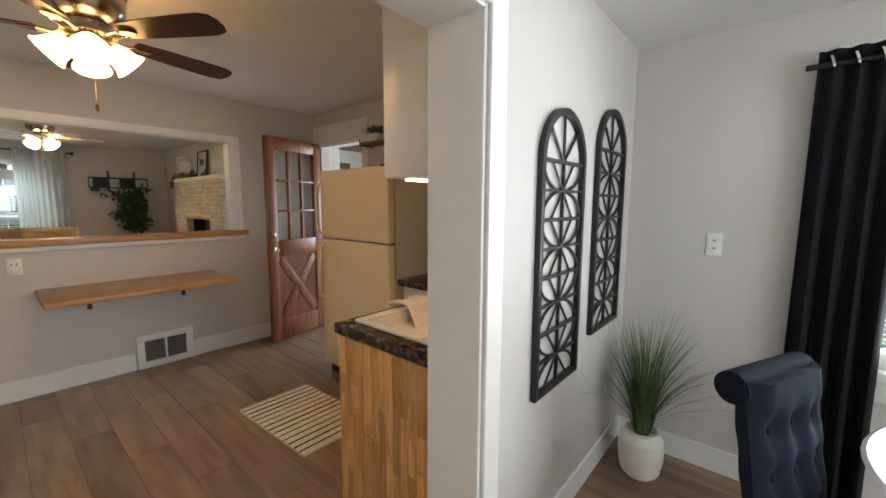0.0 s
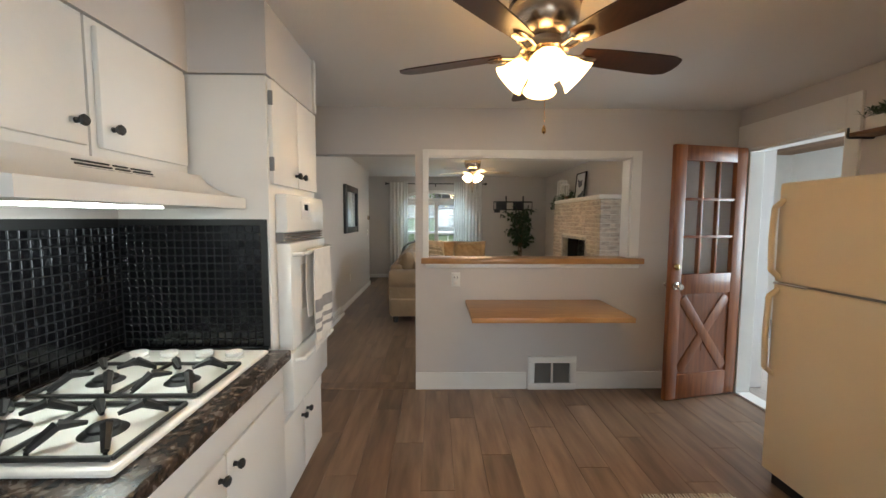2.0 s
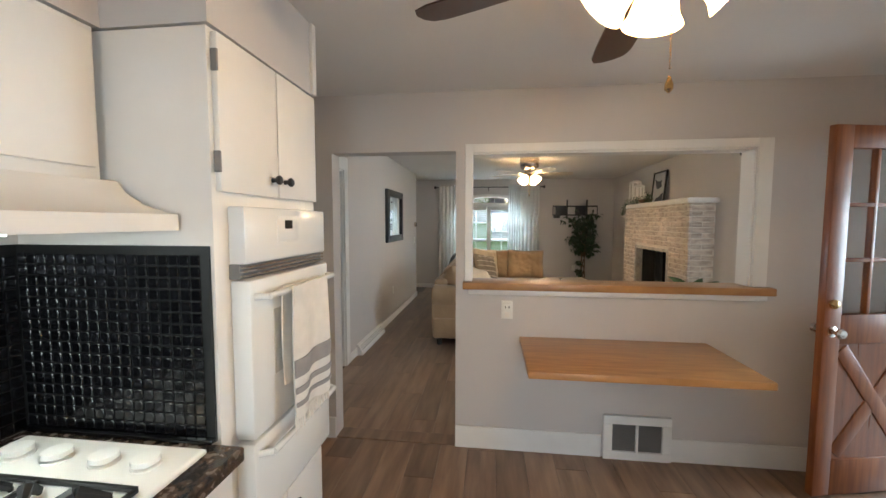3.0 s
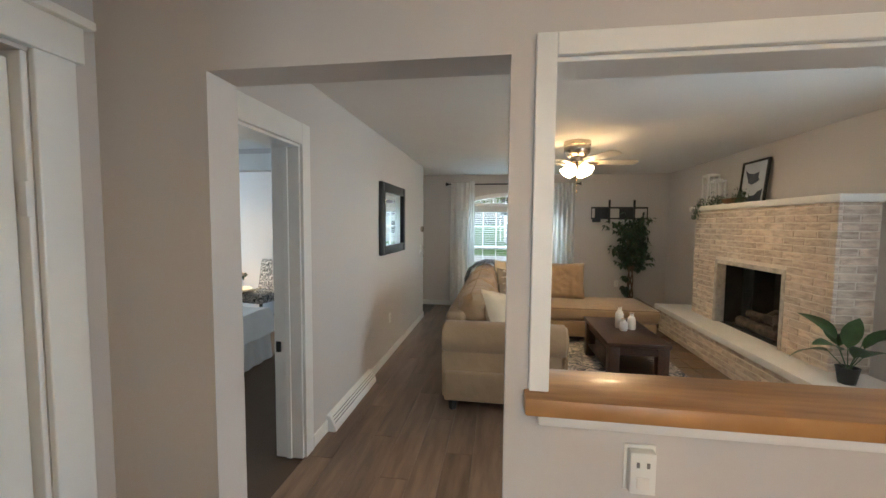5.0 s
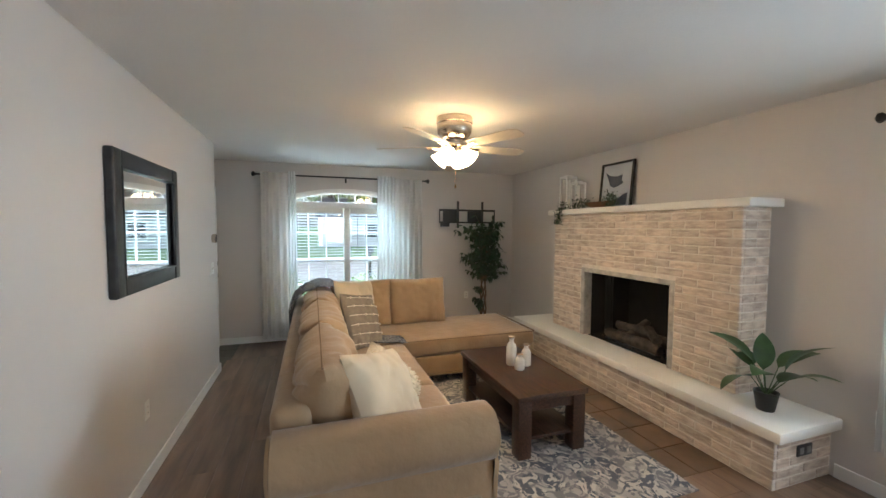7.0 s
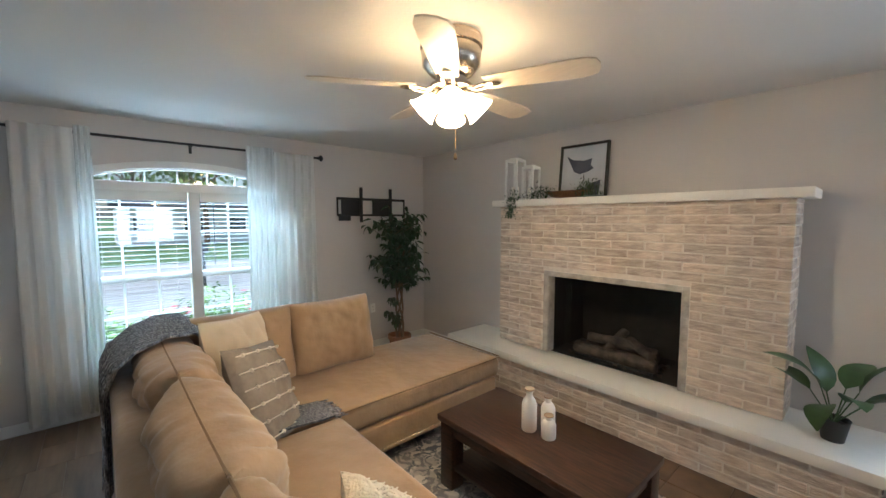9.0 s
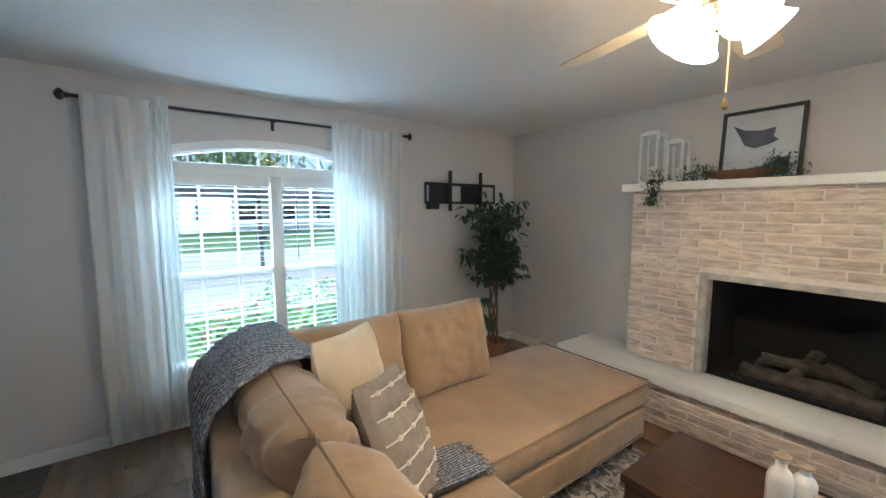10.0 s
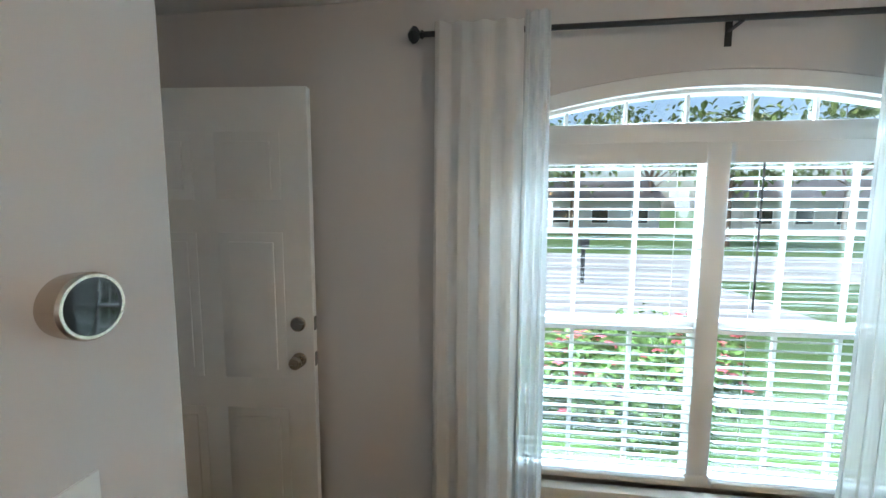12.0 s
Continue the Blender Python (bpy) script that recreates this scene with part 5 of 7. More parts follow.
# cooktop
CZ = 0.886
ck = thing("gas_cooktop", (-1.58, -0.77, CZ), "white enamel four-burner gas cooktop", "cooktop")
part("tray", boxes((-1.995, -1.18, -1.08, -0.50, CZ, CZ + 0.018), r=0.012, seg=3), M_ENAMEL, ck)
for x in (-1.67, -1.35):
    for y in (-0.92, -0.66):
        b = part("burner", lathe(bmesh.new(), (x, y, CZ + 0.018), [(0.055, 0), (0.05, 0.004), (0.036, 0.008), (0.036, 0.016), (0.030, 0.02), (0.001, 0.021)], 24), M_IRON, ck, "black burner cap")
    bm = bmesh.new()
    zg = CZ + 0.034
    for y in (-1.05, -0.53):
        box(bm, x - 0.135, x + 0.135, y - 0.006, y + 0.006, zg - 0.012, zg, r=0.002, seg=1)
    for s in (-0.135, 0.135):
        box(bm, x + s - 0.006, x + s + 0.006, -1.05, -0.53, zg - 0.012, zg, r=0.002, seg=1)
    for y in (-0.92, -0.66):
        for a in range(4):
            ca, sa = math.cos(radians(90 * a + 45)), math.sin(radians(90 * a + 45))
            p = [Vector((x + ca * 0.15, y + sa * 0.13, zg - 0.006)), Vector((x + ca * 0.085, y + sa * 0.085, zg + 0.034)), Vector((x + ca * 0.03, y + sa * 0.03, zg + 0.020))]
            rod(bm, p[0], p[1], 0.009, 0.015, 6)
            rod(bm, p[1], p[2], 0.015, 0.006, 6)
            q = Vector((x + ca * 0.15, y + sa * 0.13, CZ + 0.018))
            rod(bm, q, p[0], 0.005, 0.005, 6)
    box(bm, x - 0.135, x + 0.135, -0.795, -0.783, zg - 0.012, zg, r=0.002, seg=1)
    part("grate", bm, M_IRON, ck, "black cast-iron grate")
for y in (-0.98, -0.86, -0.72, -0.60):
    part("control_knob", lathe(bmesh.new(), (-1.90, y, CZ + 0.018), [(0.034, 0), (0.033, 0.003), (0.020, 0.004), (0.020, 0.010), (0.033, 0.012), (0.032, 0.024), (0.001, 0.026)], 22), M_ENAMEL, ck, "white control knob")

# oven tower
tw_ = thing("oven_cabinet", (-2.37, -0.8, 0), "tall white painted cabinet housing a wall oven", "cabinet")
TX_0, TX_1, TF = -2.70, -2.06, -0.51
part("body", boxes((TX_0, TX_1, YL + 0.002, TF, 0.09, 2.07), (TX_0, TX_1, YL + 0.002, TF - 0.06, 0, 0.09), r=0.003), M_CAB, tw_)
for a, b, kx in ((-2.685, -2.385, -2.42), (-2.378, -2.075, -2.34)):
    d = part("door", boxes((a, b, TF, TF + 0.02, 1.615, 2.06), r=0.004), M_CAB, tw_)
    knob(d, kx, TF + 0.02, 1.675)
    d = part("door", boxes((a, b, TF, TF + 0.02, 0.11, 0.50), r=0.004), M_CAB, tw_)
    knob(d, kx, TF + 0.02, 0.43)
for z in (1.70, 1.98):
    part("hinge", boxes((-2.075, -2.067, TF + 0.004, TF + 0.024, z - 0.03, z + 0.03), r=0.002), M_GREY, tw_, "dark hinge")
ov = thing("wall_oven", (-2.38, -0.52, 0.55), "white built-in wall oven with a bottom drawer", "oven")
OF = TF + 0.055
part("control_panel", boxes((-2.68, -2.12, TF + 0.0005, OF, 1.40, 1.575), r=0.006), M_ENAMEL, ov)
part("display", boxes((-2.44, -2.30, OF, OF + 0.003, 1.46, 1.55), r=0.001), M_PLASTIC, ov)
part("clock_window", boxes((-2.395, -2.345, OF + 0.003, OF + 0.005, 1.505, 1.535)), M_DARKGLASS, ov, "small dark clock display")
part("vent_slot", boxes((-2.68, -2.12, TF + 0.0005, OF - 0.02, 1.355, 1.40)), M_GREY, ov, "dark vent slot")
for k in range(3):
    part("vent_fin", boxes((-2.68, -2.12, OF - 0.02, OF - 0.008, 1.362 + 0.013 * k, 1.367 + 0.013 * k)), M_NICKEL, ov)
part("door", boxes((-2.68, -2.12, TF + 0.0005, OF + 0.012, 0.85, 1.352), r=0.01), M_ENAMEL, ov)
part("window", boxes((-2.56, -2.24, OF + 0.012, OF + 0.015, 1.02, 1.24), r=0.001), mat("pale_oven_glass", (0.60, 0.58, 0.53), 0.12, bump=0), ov, "pale glass window")
part("drawer", boxes((-2.68, -2.12, TF + 0.0005, OF + 0.01, 0.56, 0.84), r=0.01), M_ENAMEL, ov)
for z in (1.30, 0.80):
    bm = tube(bmesh.new(), [(-2.66, OF + 0.01, z), (-2.64, OF + 0.05, z), (-2.16, OF + 0.05, z), (-2.14, OF + 0.01, z)], 0.011, 10)
    part("handle", bm, M_ENAMEL, ov, "white bar handle")
# towel on the oven handle
tl = thing("dish_towel", (-2.40, OF + 0.06, 0.8), "white dish towel with grey bands over the oven handle", "towel")
def towel(z0, z1, y):
    return lambda u, v: (-2.52 + 0.26 * u + 0.02 * (1 - v) * (u - 0.5), y + 0.012 * math.sin(u * 9 + 2 * v) * (1.1 - v), z0 + (z1 - z0) * v)
part("cloth", drape(bmesh.new(), 12, 24, towel(0.86, 1.314, OF + 0.072), 0.006), M_PALETOWEL, tl)
part("cloth_back", drape(bmesh.new(), 10, 20, towel(0.98, 1.314, OF + 0.034), 0.005), M_PALETOWEL, tl)
for z0, z1 in ((1.00, 1.06), (0.945, 0.965), (0.90, 0.915)):
    part("band", drape(bmesh.new(), 3, 24, lambda u, v, a=z0, b=z1: (lambda q: (q[0], q[1] + 0.004, a + (b - a) * v))(towel(0.86, 1.314, OF + 0.072)(u, ((a + (b - a) * v) - 0.86) / 0.454)), 0.006), M_GREYTOWEL, tl, "grey woven band")
bm = bmesh.new()
for k in range(26):
    x = -2.52 + 0.26 * k / 25
    rod(bm, (x, OF + 0.072, 0.865), (x + random.uniform(-0.01, 0.01), OF + 0.075, 0.80 + random.uniform(0, 0.02)), 0.004, 0.002, 5)
tagged(part("fringe", bm, M_PALETOWEL, tl), kind="stuff")

# uppers, hood, soffit
UF = -0.84
for x0, x1, kx in ((-2.04, -1.58, (-1.64,)), (-1.57, -1.10, (-1.51,)), (-1.09, -0.52, (-1.03,))):
    u = thing("wall_cabinet", ((x0 + x1) / 2, -1.0, 1.64), "white painted wall cabinet with a black knob", "cabinet", "wall cabinets")
    part("body", boxes((x0, x1, YL + 0.002, UF, 1.645, 2.07)), M_CAB, u)
    d = part("door", boxes((x0 + 0.02, x1 - 0.02, UF, UF + 0.02, 1.68, 2.05), r=0.005), M_CAB, u)
    knob(d, kx[0], UF + 0.02, 1.745)
structure("soffit_kitchen", boxes((-2.055, -0.48, YL, UF + 0.01, 2.075, KC), (TX_0, TX_1 + 0.004, YL, TF + 0.008, 2.075, KC)), M_WALL, "painted soffit over the cabinets", "soffit")
structure("trim_soffit", boxes((TX_0 - 0.004, TX_0 + 0.03, TF + 0.008, TF + 0.022, 2.075, KC), r=0.003), M_CAB, "white corner strip on the soffit")
hd = thing("range_hood", (-1.56, -0.9, 1.5), "almond painted range hood with slotted vents", "range hood")
bm = bmesh.new()
prism(bm, [(YL + 0.002, 1.505), (-0.60, 1.505), (-0.60, 1.55), (-0.625, 1.552), (-0.70, 1.575), (-0.76, 1.61), (-0.785, 1.643), (YL + 0.002, 1.643)], Matrix(((0, 0, 1, -2.04), (1, 0, 0, 0), (0, 1, 0, 0), (0, 0, 0, 1))), 0.92)
part("canopy", bm, M_CAB, hd)
for i, (a, b) in enumerate(((-1.55, -1.43), (-1.62, -1.565), (-1.72, -1.635))):
    for k in range(3):
        z = 1.603 + 0.010 * k
        part("vent_slot", obox(bmesh.new(), pose((a + b) / 2, -0.752 - 0.0075 * k, z, 40), b - a, 0.004, 0.004), M_BLACK, hd)
part("lens", boxes((-1.75, -1.35, -0.95, -0.75, 1.498, 1.506)), M_HOODLIGHT, hd, "lit lens under the hood")
# tiled backsplash
bs_ = thing("backsplash", (-1.3, YL, 0.886), "glossy black mosaic tile backsplash", "backsplash")
part("grout_bed", boxes((-2.052, -0.50, YL + 0.001, YL + 0.008, 0.886, 1.46)), M_GROUT, bs_, "black grout")
part("grout_bed", boxes((-2.058, -2.05, YL + 0.008, -0.52, 0.886, 1.46)), M_GROUT, bs_, "black grout")
part("edge_trim", boxes((-2.055, -2.03, YL + 0.01, -0.52, 0.886, 0.90), r=0.004), M_BTILE, bs_)

# closet door, ajar
cd = thing("closet_door", (-3.41, YL, 0), "off-white panelled closet door", "door")
dm2 = Matrix.Translation((-3.41, YL - 0.03, 0.01)) @ Matrix.Rotation(radians(-14), 4, "Z")
part("leaf", obox(bmesh.new(), dm2 @ Matrix.Translation((0.31, -0.02, 0.98)), 0.62, 0.035, 1.96, 0.003), M_TRIM, cd)
for z0, z1 in ((0.15, 0.72), (0.82, 1.85)):
    part("panel", obox(bmesh.new(), dm2 @ Matrix.Translation((0.31, -0.0, (z0 + z1) / 2)), 0.42, 0.012, z1 - z0, 0.005), M_TRIM, cd)
for z in (0.3, 1.62):
    part("hinge", boxes((-3.425, -3.408, YL - 0.02, YL + 0.003, z - 0.045, z + 0.045), r=0.003), M_TRIM, cd, "painted hinge")
# unseen box added behind the door; it stops a shaft of sun
structure("closet_shell", boxes((-3.6, -2.6, YL - 0.75, YL - 0.70, 0, 2.4), (-3.62, -3.57, YL - 0.70, YL - 0.12, 0, 2.4), (-2.62, -2.57, YL - 0.70, YL - 0.12, 0, 2.4), (-3.6, -2.6, YL - 0.70, YL - 0.12, 2.3, 2.4), (-3.6, -2.6, YL - 0.70, YL - 0.12, -0.1, 0)), M_WALL, "painted inside of the closet", "wall")

# ---------------- kitchen: divider wall ----------------
sh = thing("breakfast_bar", (-3.29, 1.05, 0.73), "honey butcher-block drop shelf on iron brackets", "shelf")
part("board", boxes((XD1 + 0.001, -2.985, 0.468, 1.615, 0.742, 0.78), r=0.006), M_OAK, sh)
for y in (0.75, 1.38):
    part("bracket", boxes((XD1 + 0.001, XD1 + 0.01, y - 0.015, y + 0.015, 0.58, 0.742), (XD1 + 0.01, -3.10, y - 0.012, y + 0.012, 0.731, 0.742)), M_BLACK, sh, "black iron bracket")
vt = thing("return_air_vent", (XD1, 1.22, 0), "white return-air vent with grey louvres", "vent")
part("frame", boxes((XD1, XD1 + 0.03, 1.01, 1.425, 0.0, 0.055), (XD1, XD1 + 0.03, 1.01, 1.425, 0.235, 0.29), (XD1, XD1 + 0.03, 1.01, 1.065, 0.055, 0.235), (XD1, XD1 + 0.03, 1.37, 1.425, 0.055, 0.235), (XD1, XD1 + 0.03, 1.21, 1.225, 0.055, 0.235), r=0.004), M_TRIM, vt)
# flat near-black sheet paints the shade inside the duct
part("backing", boxes((XD1 + 0.001, XD1 + 0.006, 1.065, 1.37, 0.055, 0.235)), mat("vent_dark", (0.03, 0.03, 0.03), 0.8), vt, "dark duct behind the louvres")
for k in range(16):
    for y0, y1 in ((1.067, 1.208), (1.227, 1.368)):
        part("slat", obox(bmesh.new(), pose(XD1 + 0.015, (y0 + y1) / 2, 0.062 + 0.0112 * k, 0, 35), 0.012, y1 - y0, 0.0015), M_GREY, vt, smooth=False)
plate("wall_outlet", (XD1, 0.385, 0.955), "x", 1, 0.075, 0.12, "white outlet with a usb charger below the ledge", "outlet", [("charger", 0, 0.0, 0.06, 0.105, 0.032, M_PLASTIC), ("socket", 0, -0.024, 0.030, 0.030, 0.034, M_CERAMIC), ("usb_port", 0.012, 0.022, 0.008, 0.014, 0.0335, M_GREY), ("usb_port", -0.012, 0.022, 0.008, 0.014, 0.0335, M_GREY)])

# wooden back door, standing open
bd = thing("back_door", (-3.42, 2.4, 0), "reddish wooden door with nine panes and a crossbuck, standing open", "door")
hx, hy = -3.505, 2.735
ex, ey = -3.352, 2.052
ang = math.atan2(ey - hy, ex - hx)
DW = math.hypot(ex - hx, ey - hy)
dm3 = Matrix.Translation((hx, hy, 0.012)) @ Matrix.Rotation(ang, 4, "Z")
def db(bm, u0, u1, z0, z1, d0=-0.02, d1=0.02, r=0.003):
    return obox(bm, dm3 @ Matrix.Translation(((u0 + u1) / 2, (d0 + d1) / 2, (z0 + z1) / 2)), u1 - u0, d1 - d0, z1 - z0, r)
S = 0.105
for u0, u1 in ((0, S), (DW - S, DW)):
    part("stile", db(bmesh.new(), u0, u1, 0, 2.03), M_DOORWOOD, bd)
for z0, z1 in ((0, 0.20), (0.86, 1.02), (1.91, 2.03)):
    part("rail", db(bmesh.new(), S, DW - S, z0, z1), M_DOORWOOD, bd)
gw, gh = (DW - 2 * S), 0.89
for k in (1, 2):
    part("muntin", db(bmesh.new(), S + gw * k / 3 - 0.011, S + gw * k / 3 + 0.011, 1.02, 1.91, -0.016, 0.016), M_DOORWOOD, bd)
    part("muntin", db(bmesh.new(), S, DW - S, 1.02 + gh * k / 3 - 0.011, 1.02 + gh * k / 3 + 0.011, -0.0155, 0.0155), M_DOORWOOD, bd)
for i in range(3):
    for k in range(3):
        part("pane", db(bmesh.new(), S + gw * i / 3 + 0.011, S + gw * (i + 1) / 3 - 0.011, 1.02 + gh * k / 3 + 0.011, 1.02 + gh * (k + 1) / 3 - 0.011, -0.002, 0.002, 0), M_GLASS, bd)
part("panel", db(bmesh.new(), S, DW - S, 0.20, 0.86, -0.008, 0.008, 0), mat("recessed_door_panel", (0.25, 0.08, 0.026), 0.3, scale=3, bump=0.12, stretch=(12, 12, 1.0), c2=(0.15, 0.045, 0.016), coat=0.4), bd, "recessed panel")
for s in (-1, 1):
    bm = bmesh.new()
    a2 = math.atan2(0.66, gw)
    obox(bm, dm3 @ Matrix.Translation((DW / 2, 0, 0.53)) @ Matrix.Rotation(-s * a2, 4, "Y"), math.hypot(0.66, gw) - 0.08, 0.03 + 0.001 * s, 0.085, 0.006)
    part("crossbuck", bm, M_DOORWOOD, bd)
for z, r, mm_ in ((1.08, 0.026, M_BRASS), (0.93, 0.03, M_CHROME)):
    for s in (1, -1):
        mk = dm3 @ Matrix.Translation((DW - 0.05, 0.02 * s, z)) @ Matrix.Rotation(radians(-90 * s), 4, "X")
        part("deadbolt" if z > 1 else "door_knob", lathe(bmesh.new(), None, [(r, 0), (r, 0.006), (0.012, 0.012), (0.011, 0.03), (r * 0.8, 0.036), (r * 0.95, 0.05), (r * 0.7, 0.06), (0.001, 0.062)] if z < 1 else [(r, 0), (r, 0.012), (r * 0.6, 0.022), (0.001, 0.024)], 22, mk), mm_, bd, "bright metal lock")

# ---------------- kitchen: refrigerator ----------------
fg = thing("refrigerator", (-2.0, 2.4, 0), "almond enamel top-freezer refrigerator with two doors", "refrigerator")
FX0, FX1, FY = -2.40, -1.59, 2.045
part("body", boxes((FX0 + 0.005, FX1 - 0.002, FY + 0.075, YK - 0.03, 0.03, 1.655), r=0.006), M_FRSIDE, fg)
part("freezer_door", boxes((FX0, FX1, FY, FY + 0.068, 1.135, 1.66), r=0.012, seg=3), M_FRIDGE, fg)
part("fridge_door", boxes((FX0, FX1, FY, FY + 0.068, 0.085, 1.122), r=0.012, seg=3), M_FRIDGE, fg)
part("gasket", boxes((FX0 + 0.01, FX1 - 0.01, FY + 0.02, FY + 0.0755, 0.10, 1.64)), M_GREY, fg, "dark door gasket")
part("kick_grille", boxes((FX0 + 0.02, FX1 - 0.02, FY + 0.05, FY + 0.08, 0.0, 0.08)), M_BLACK, fg)
part("hinge", boxes((FX1 - 0.10, FX1 + 0.004, FY + 0.004, FY + 0.05, 1.1225, 1.1345), r=0.002), M_NICKEL, fg)
part("top_hinge", boxes((FX1 - 0.09, FX1 - 0.01, FY + 0.01, FY + 0.12, 1.66, 1.672), r=0.002), M_BLACK, fg)
part("trim_strip", boxes((FX0 + 0.01, FX0 + 0.20, FY - 0.012, FY + 0.004, 1.1225, 1.1345), r=0.002), M_CHROME, fg, "chrome trim strip")
for z0, z1 in ((1.15, 1.58), (0.62, 1.108)):
    bm = bmesh.new()
    tube(bm, [(FX0 + 0.03, FY + 0.004, z0 + 0.01), (FX0 + 0.03, FY - 0.045, z0 + 0.05), (FX0 + 0.03, FY - 0.052, (z0 + z1) / 2), (FX0 + 0.03, FY - 0.045, z1 - 0.05), (FX0 + 0.03, FY + 0.004, z1 - 0.01)], 0.014, 10)
    part("handle", bm, M_FRIDGE, fg, "almond door handle")

# ---------------- kitchen: sink run ----------------
PX0, PX1, PY0 = -1.07, -0.475, 1.29
sc = thing("sink_cabinet", (-0.77, 2.0, 0), "sink base cabinet with a butcher-block end panel", "cabinet")
part("carcass", boxes((PX0 + 0.02, PX1, PY0 + 0.03, YK - 0.002, 0.0, 0.815)), M_CAB, sc)
for k in range(4):
    y0 = PY0 + 0.05 + 0.34 * k
    part("door", boxes((PX0, PX0 + 0.02, y0, y0 + 0.33, 0.10, 0.80), r=0.004), M_CAB, sc)
ep = part("end_panel", boxes((PX0 - 0.01, PX1, PY0 + 0.012, PY0 + 0.03, 0.0, 0.815)), M_OAK, sc, "honey butcher-block end panel")
solid("sink_countertop", boxes((PX0 - 0.03, PX0 + 0.06, PY0 - 0.01, YK - 0.002, 0.822, 0.868), (PX1 - 0.09, PX1, PY0 - 0.01, YK - 0.002, 0.822, 0.868), (PX0 + 0.06, PX1 - 0.09, PY0 - 0.01, PY0 + 0.08, 0.822, 0.868), (PX0 + 0.06, PX1 - 0.09, 2.19, YK - 0.002, 0.822, 0.868), r=0.004), M_COUNTER, "dark marbled countertop round the sink", "countertop")
sk = thing("kitchen_sink", (-0.78, 1.78, 0.68), "cream enamel drop-in sink", "sink")
x0, x1, y0, y1 = PX0 + 0.035, PX1 - 0.06, PY0 + 0.055, 2.22
part("rim", boxes((x0, x0 + 0.05, y0, y1, 0.868, 0.886), (x1 - 0.09, x1, y0, y1, 0.868, 0.886), (x0 + 0.05, x1 - 0.09, y0, y0 + 0.05, 0.868, 0.886), (x0 + 0.05, x1 - 0.09, y1 - 0.05, y1, 0.868, 0.886), r=0.008, seg=3), M_SINK, sk)
part("bowl", boxes((x0 + 0.04, x0 + 0.052, y0 + 0.04, y1 - 0.04, 0.68, 0.872), (x1 - 0.102, x1 - 0.09, y0 + 0.04, y1 - 0.04, 0.68, 0.872), (x0 + 0.052, x1 - 0.102, y0 + 0.04, y0 + 0.052, 0.68, 0.872), (x0 + 0.052, x1 - 0.102, y1 - 0.052, y1 - 0.04, 0.68, 0.872), (x0 + 0.052, x1 - 0.102, y0 + 0.052, y1 - 0.052, 0.68, 0.692), (x0 + 0.052, x1 - 0.102, 1.80, 1.83, 0.692, 0.85), r=0.004), M_SINK, sk)
fa = thing("kitchen_faucet", (-0.57, 1.80, 0.886), "chrome kitchen faucet behind the sink", "faucet")
part("spout", tube(bmesh.new(), [(-0.57, 1.80, 0.886), (-0.57, 1.80, 1.03), (-0.60, 1.80, 1.09), (-0.66, 1.80, 1.10), (-0.74, 1.80, 1.06), (-0.76, 1.80, 1.02)], 0.012, 12), M_CHROME, fa)
part("handle", tube(bmesh.new(), [(-0.57, 1.69, 0.89), (-0.57, 1.69, 0.935), (-0.66, 1.66, 0.955)], 0.008, 10), M_CHROME, fa)
part("soap_pump", lathe(bmesh.new(), (-0.57, 1.96, 0.886), [(0.02, 0), (0.02, 0.03), (0.008, 0.035), (0.008, 0.09), (0.02, 0.095), (0.001, 0.10)], 16), M_CHROME, fa)
ds = thing("sink_towel", (-1.0, 1.72, 0.8), "white towel draped over the sink edge", "towel")
part("cloth", drape(bmesh.new(), 16, 14, lambda u, v: (-1.09 + 0.30 * v + 0.01 * math.sin(8 * u), 1.60 + 0.24 * u + 0.015 * math.sin(5 * v), 0.896 + 0.008 * math.sin(u * 9 + v * 5) - (0.55 * max(0, v - 0.4) ** 1.3 if v > 0.4 else 0.0)), 0.006), M_PALETOWEL, ds)
cb2 = thing("corner_cabinet", (-1.33, 2.4, 0), "white base cabinet beside the refrigerator", "cabinet")
part("body", boxes((-1.56, PX0 + 0.018, 2.17, YK - 0.002, 0.09, 0.838), (-1.56, PX0 + 0.018, 2.24, YK - 0.002, 0, 0.09)), M_CAB, cb2)
part("drawer", boxes((-1.55, PX0 - 0.01, 2.15, 2.17, 0.70, 0.83), r=0.004), M_CAB, cb2)
part("door", boxes((-1.55, PX0 - 0.01, 2.15, 2.17, 0.11, 0.69), r=0.004), M_CAB, cb2)
solid("corner_countertop", boxes((-1.575, PX0 - 0.032, 2.11, YK - 0.002, 0.84, 0.885), r=0.008), M_COUNTER, "dark marbled countertop beside the refrigerator", "countertop")
part("panel", boxes((-1.55, -0.48, YK - 0.010, YK - 0.001, 0.886, 1.27)), M_GROUT, thing("black_splash", (-1.0, YK, 0.886), "black tiled splash beside the refrigerator", "backsplash"))
uc = thing("wall_cabinet", (-0.62, 2.0, 1.5), "white painted wall cabinet over the sink counter", "cabinet")
part("body", boxes((-0.745, -0.476, 1.285, YK - 0.002, 1.505, 2.22), r=0.004), M_CAB, uc)
for k in range(3):
    part("door", boxes((-0.765, -0.745, 1.30 + 0.46 * k, 1.75 + 0.46 * k, 1.52, 2.20), r=0.005), M_CAB, uc)
part("light_strip", boxes((-0.70, -0.66, 1.35, 1.9, 1.496, 1.5045), r=0.002), glow("warm_strip", (1.0, 0.6, 0.3), 14.0), uc, "warm light strip under the cabinet")
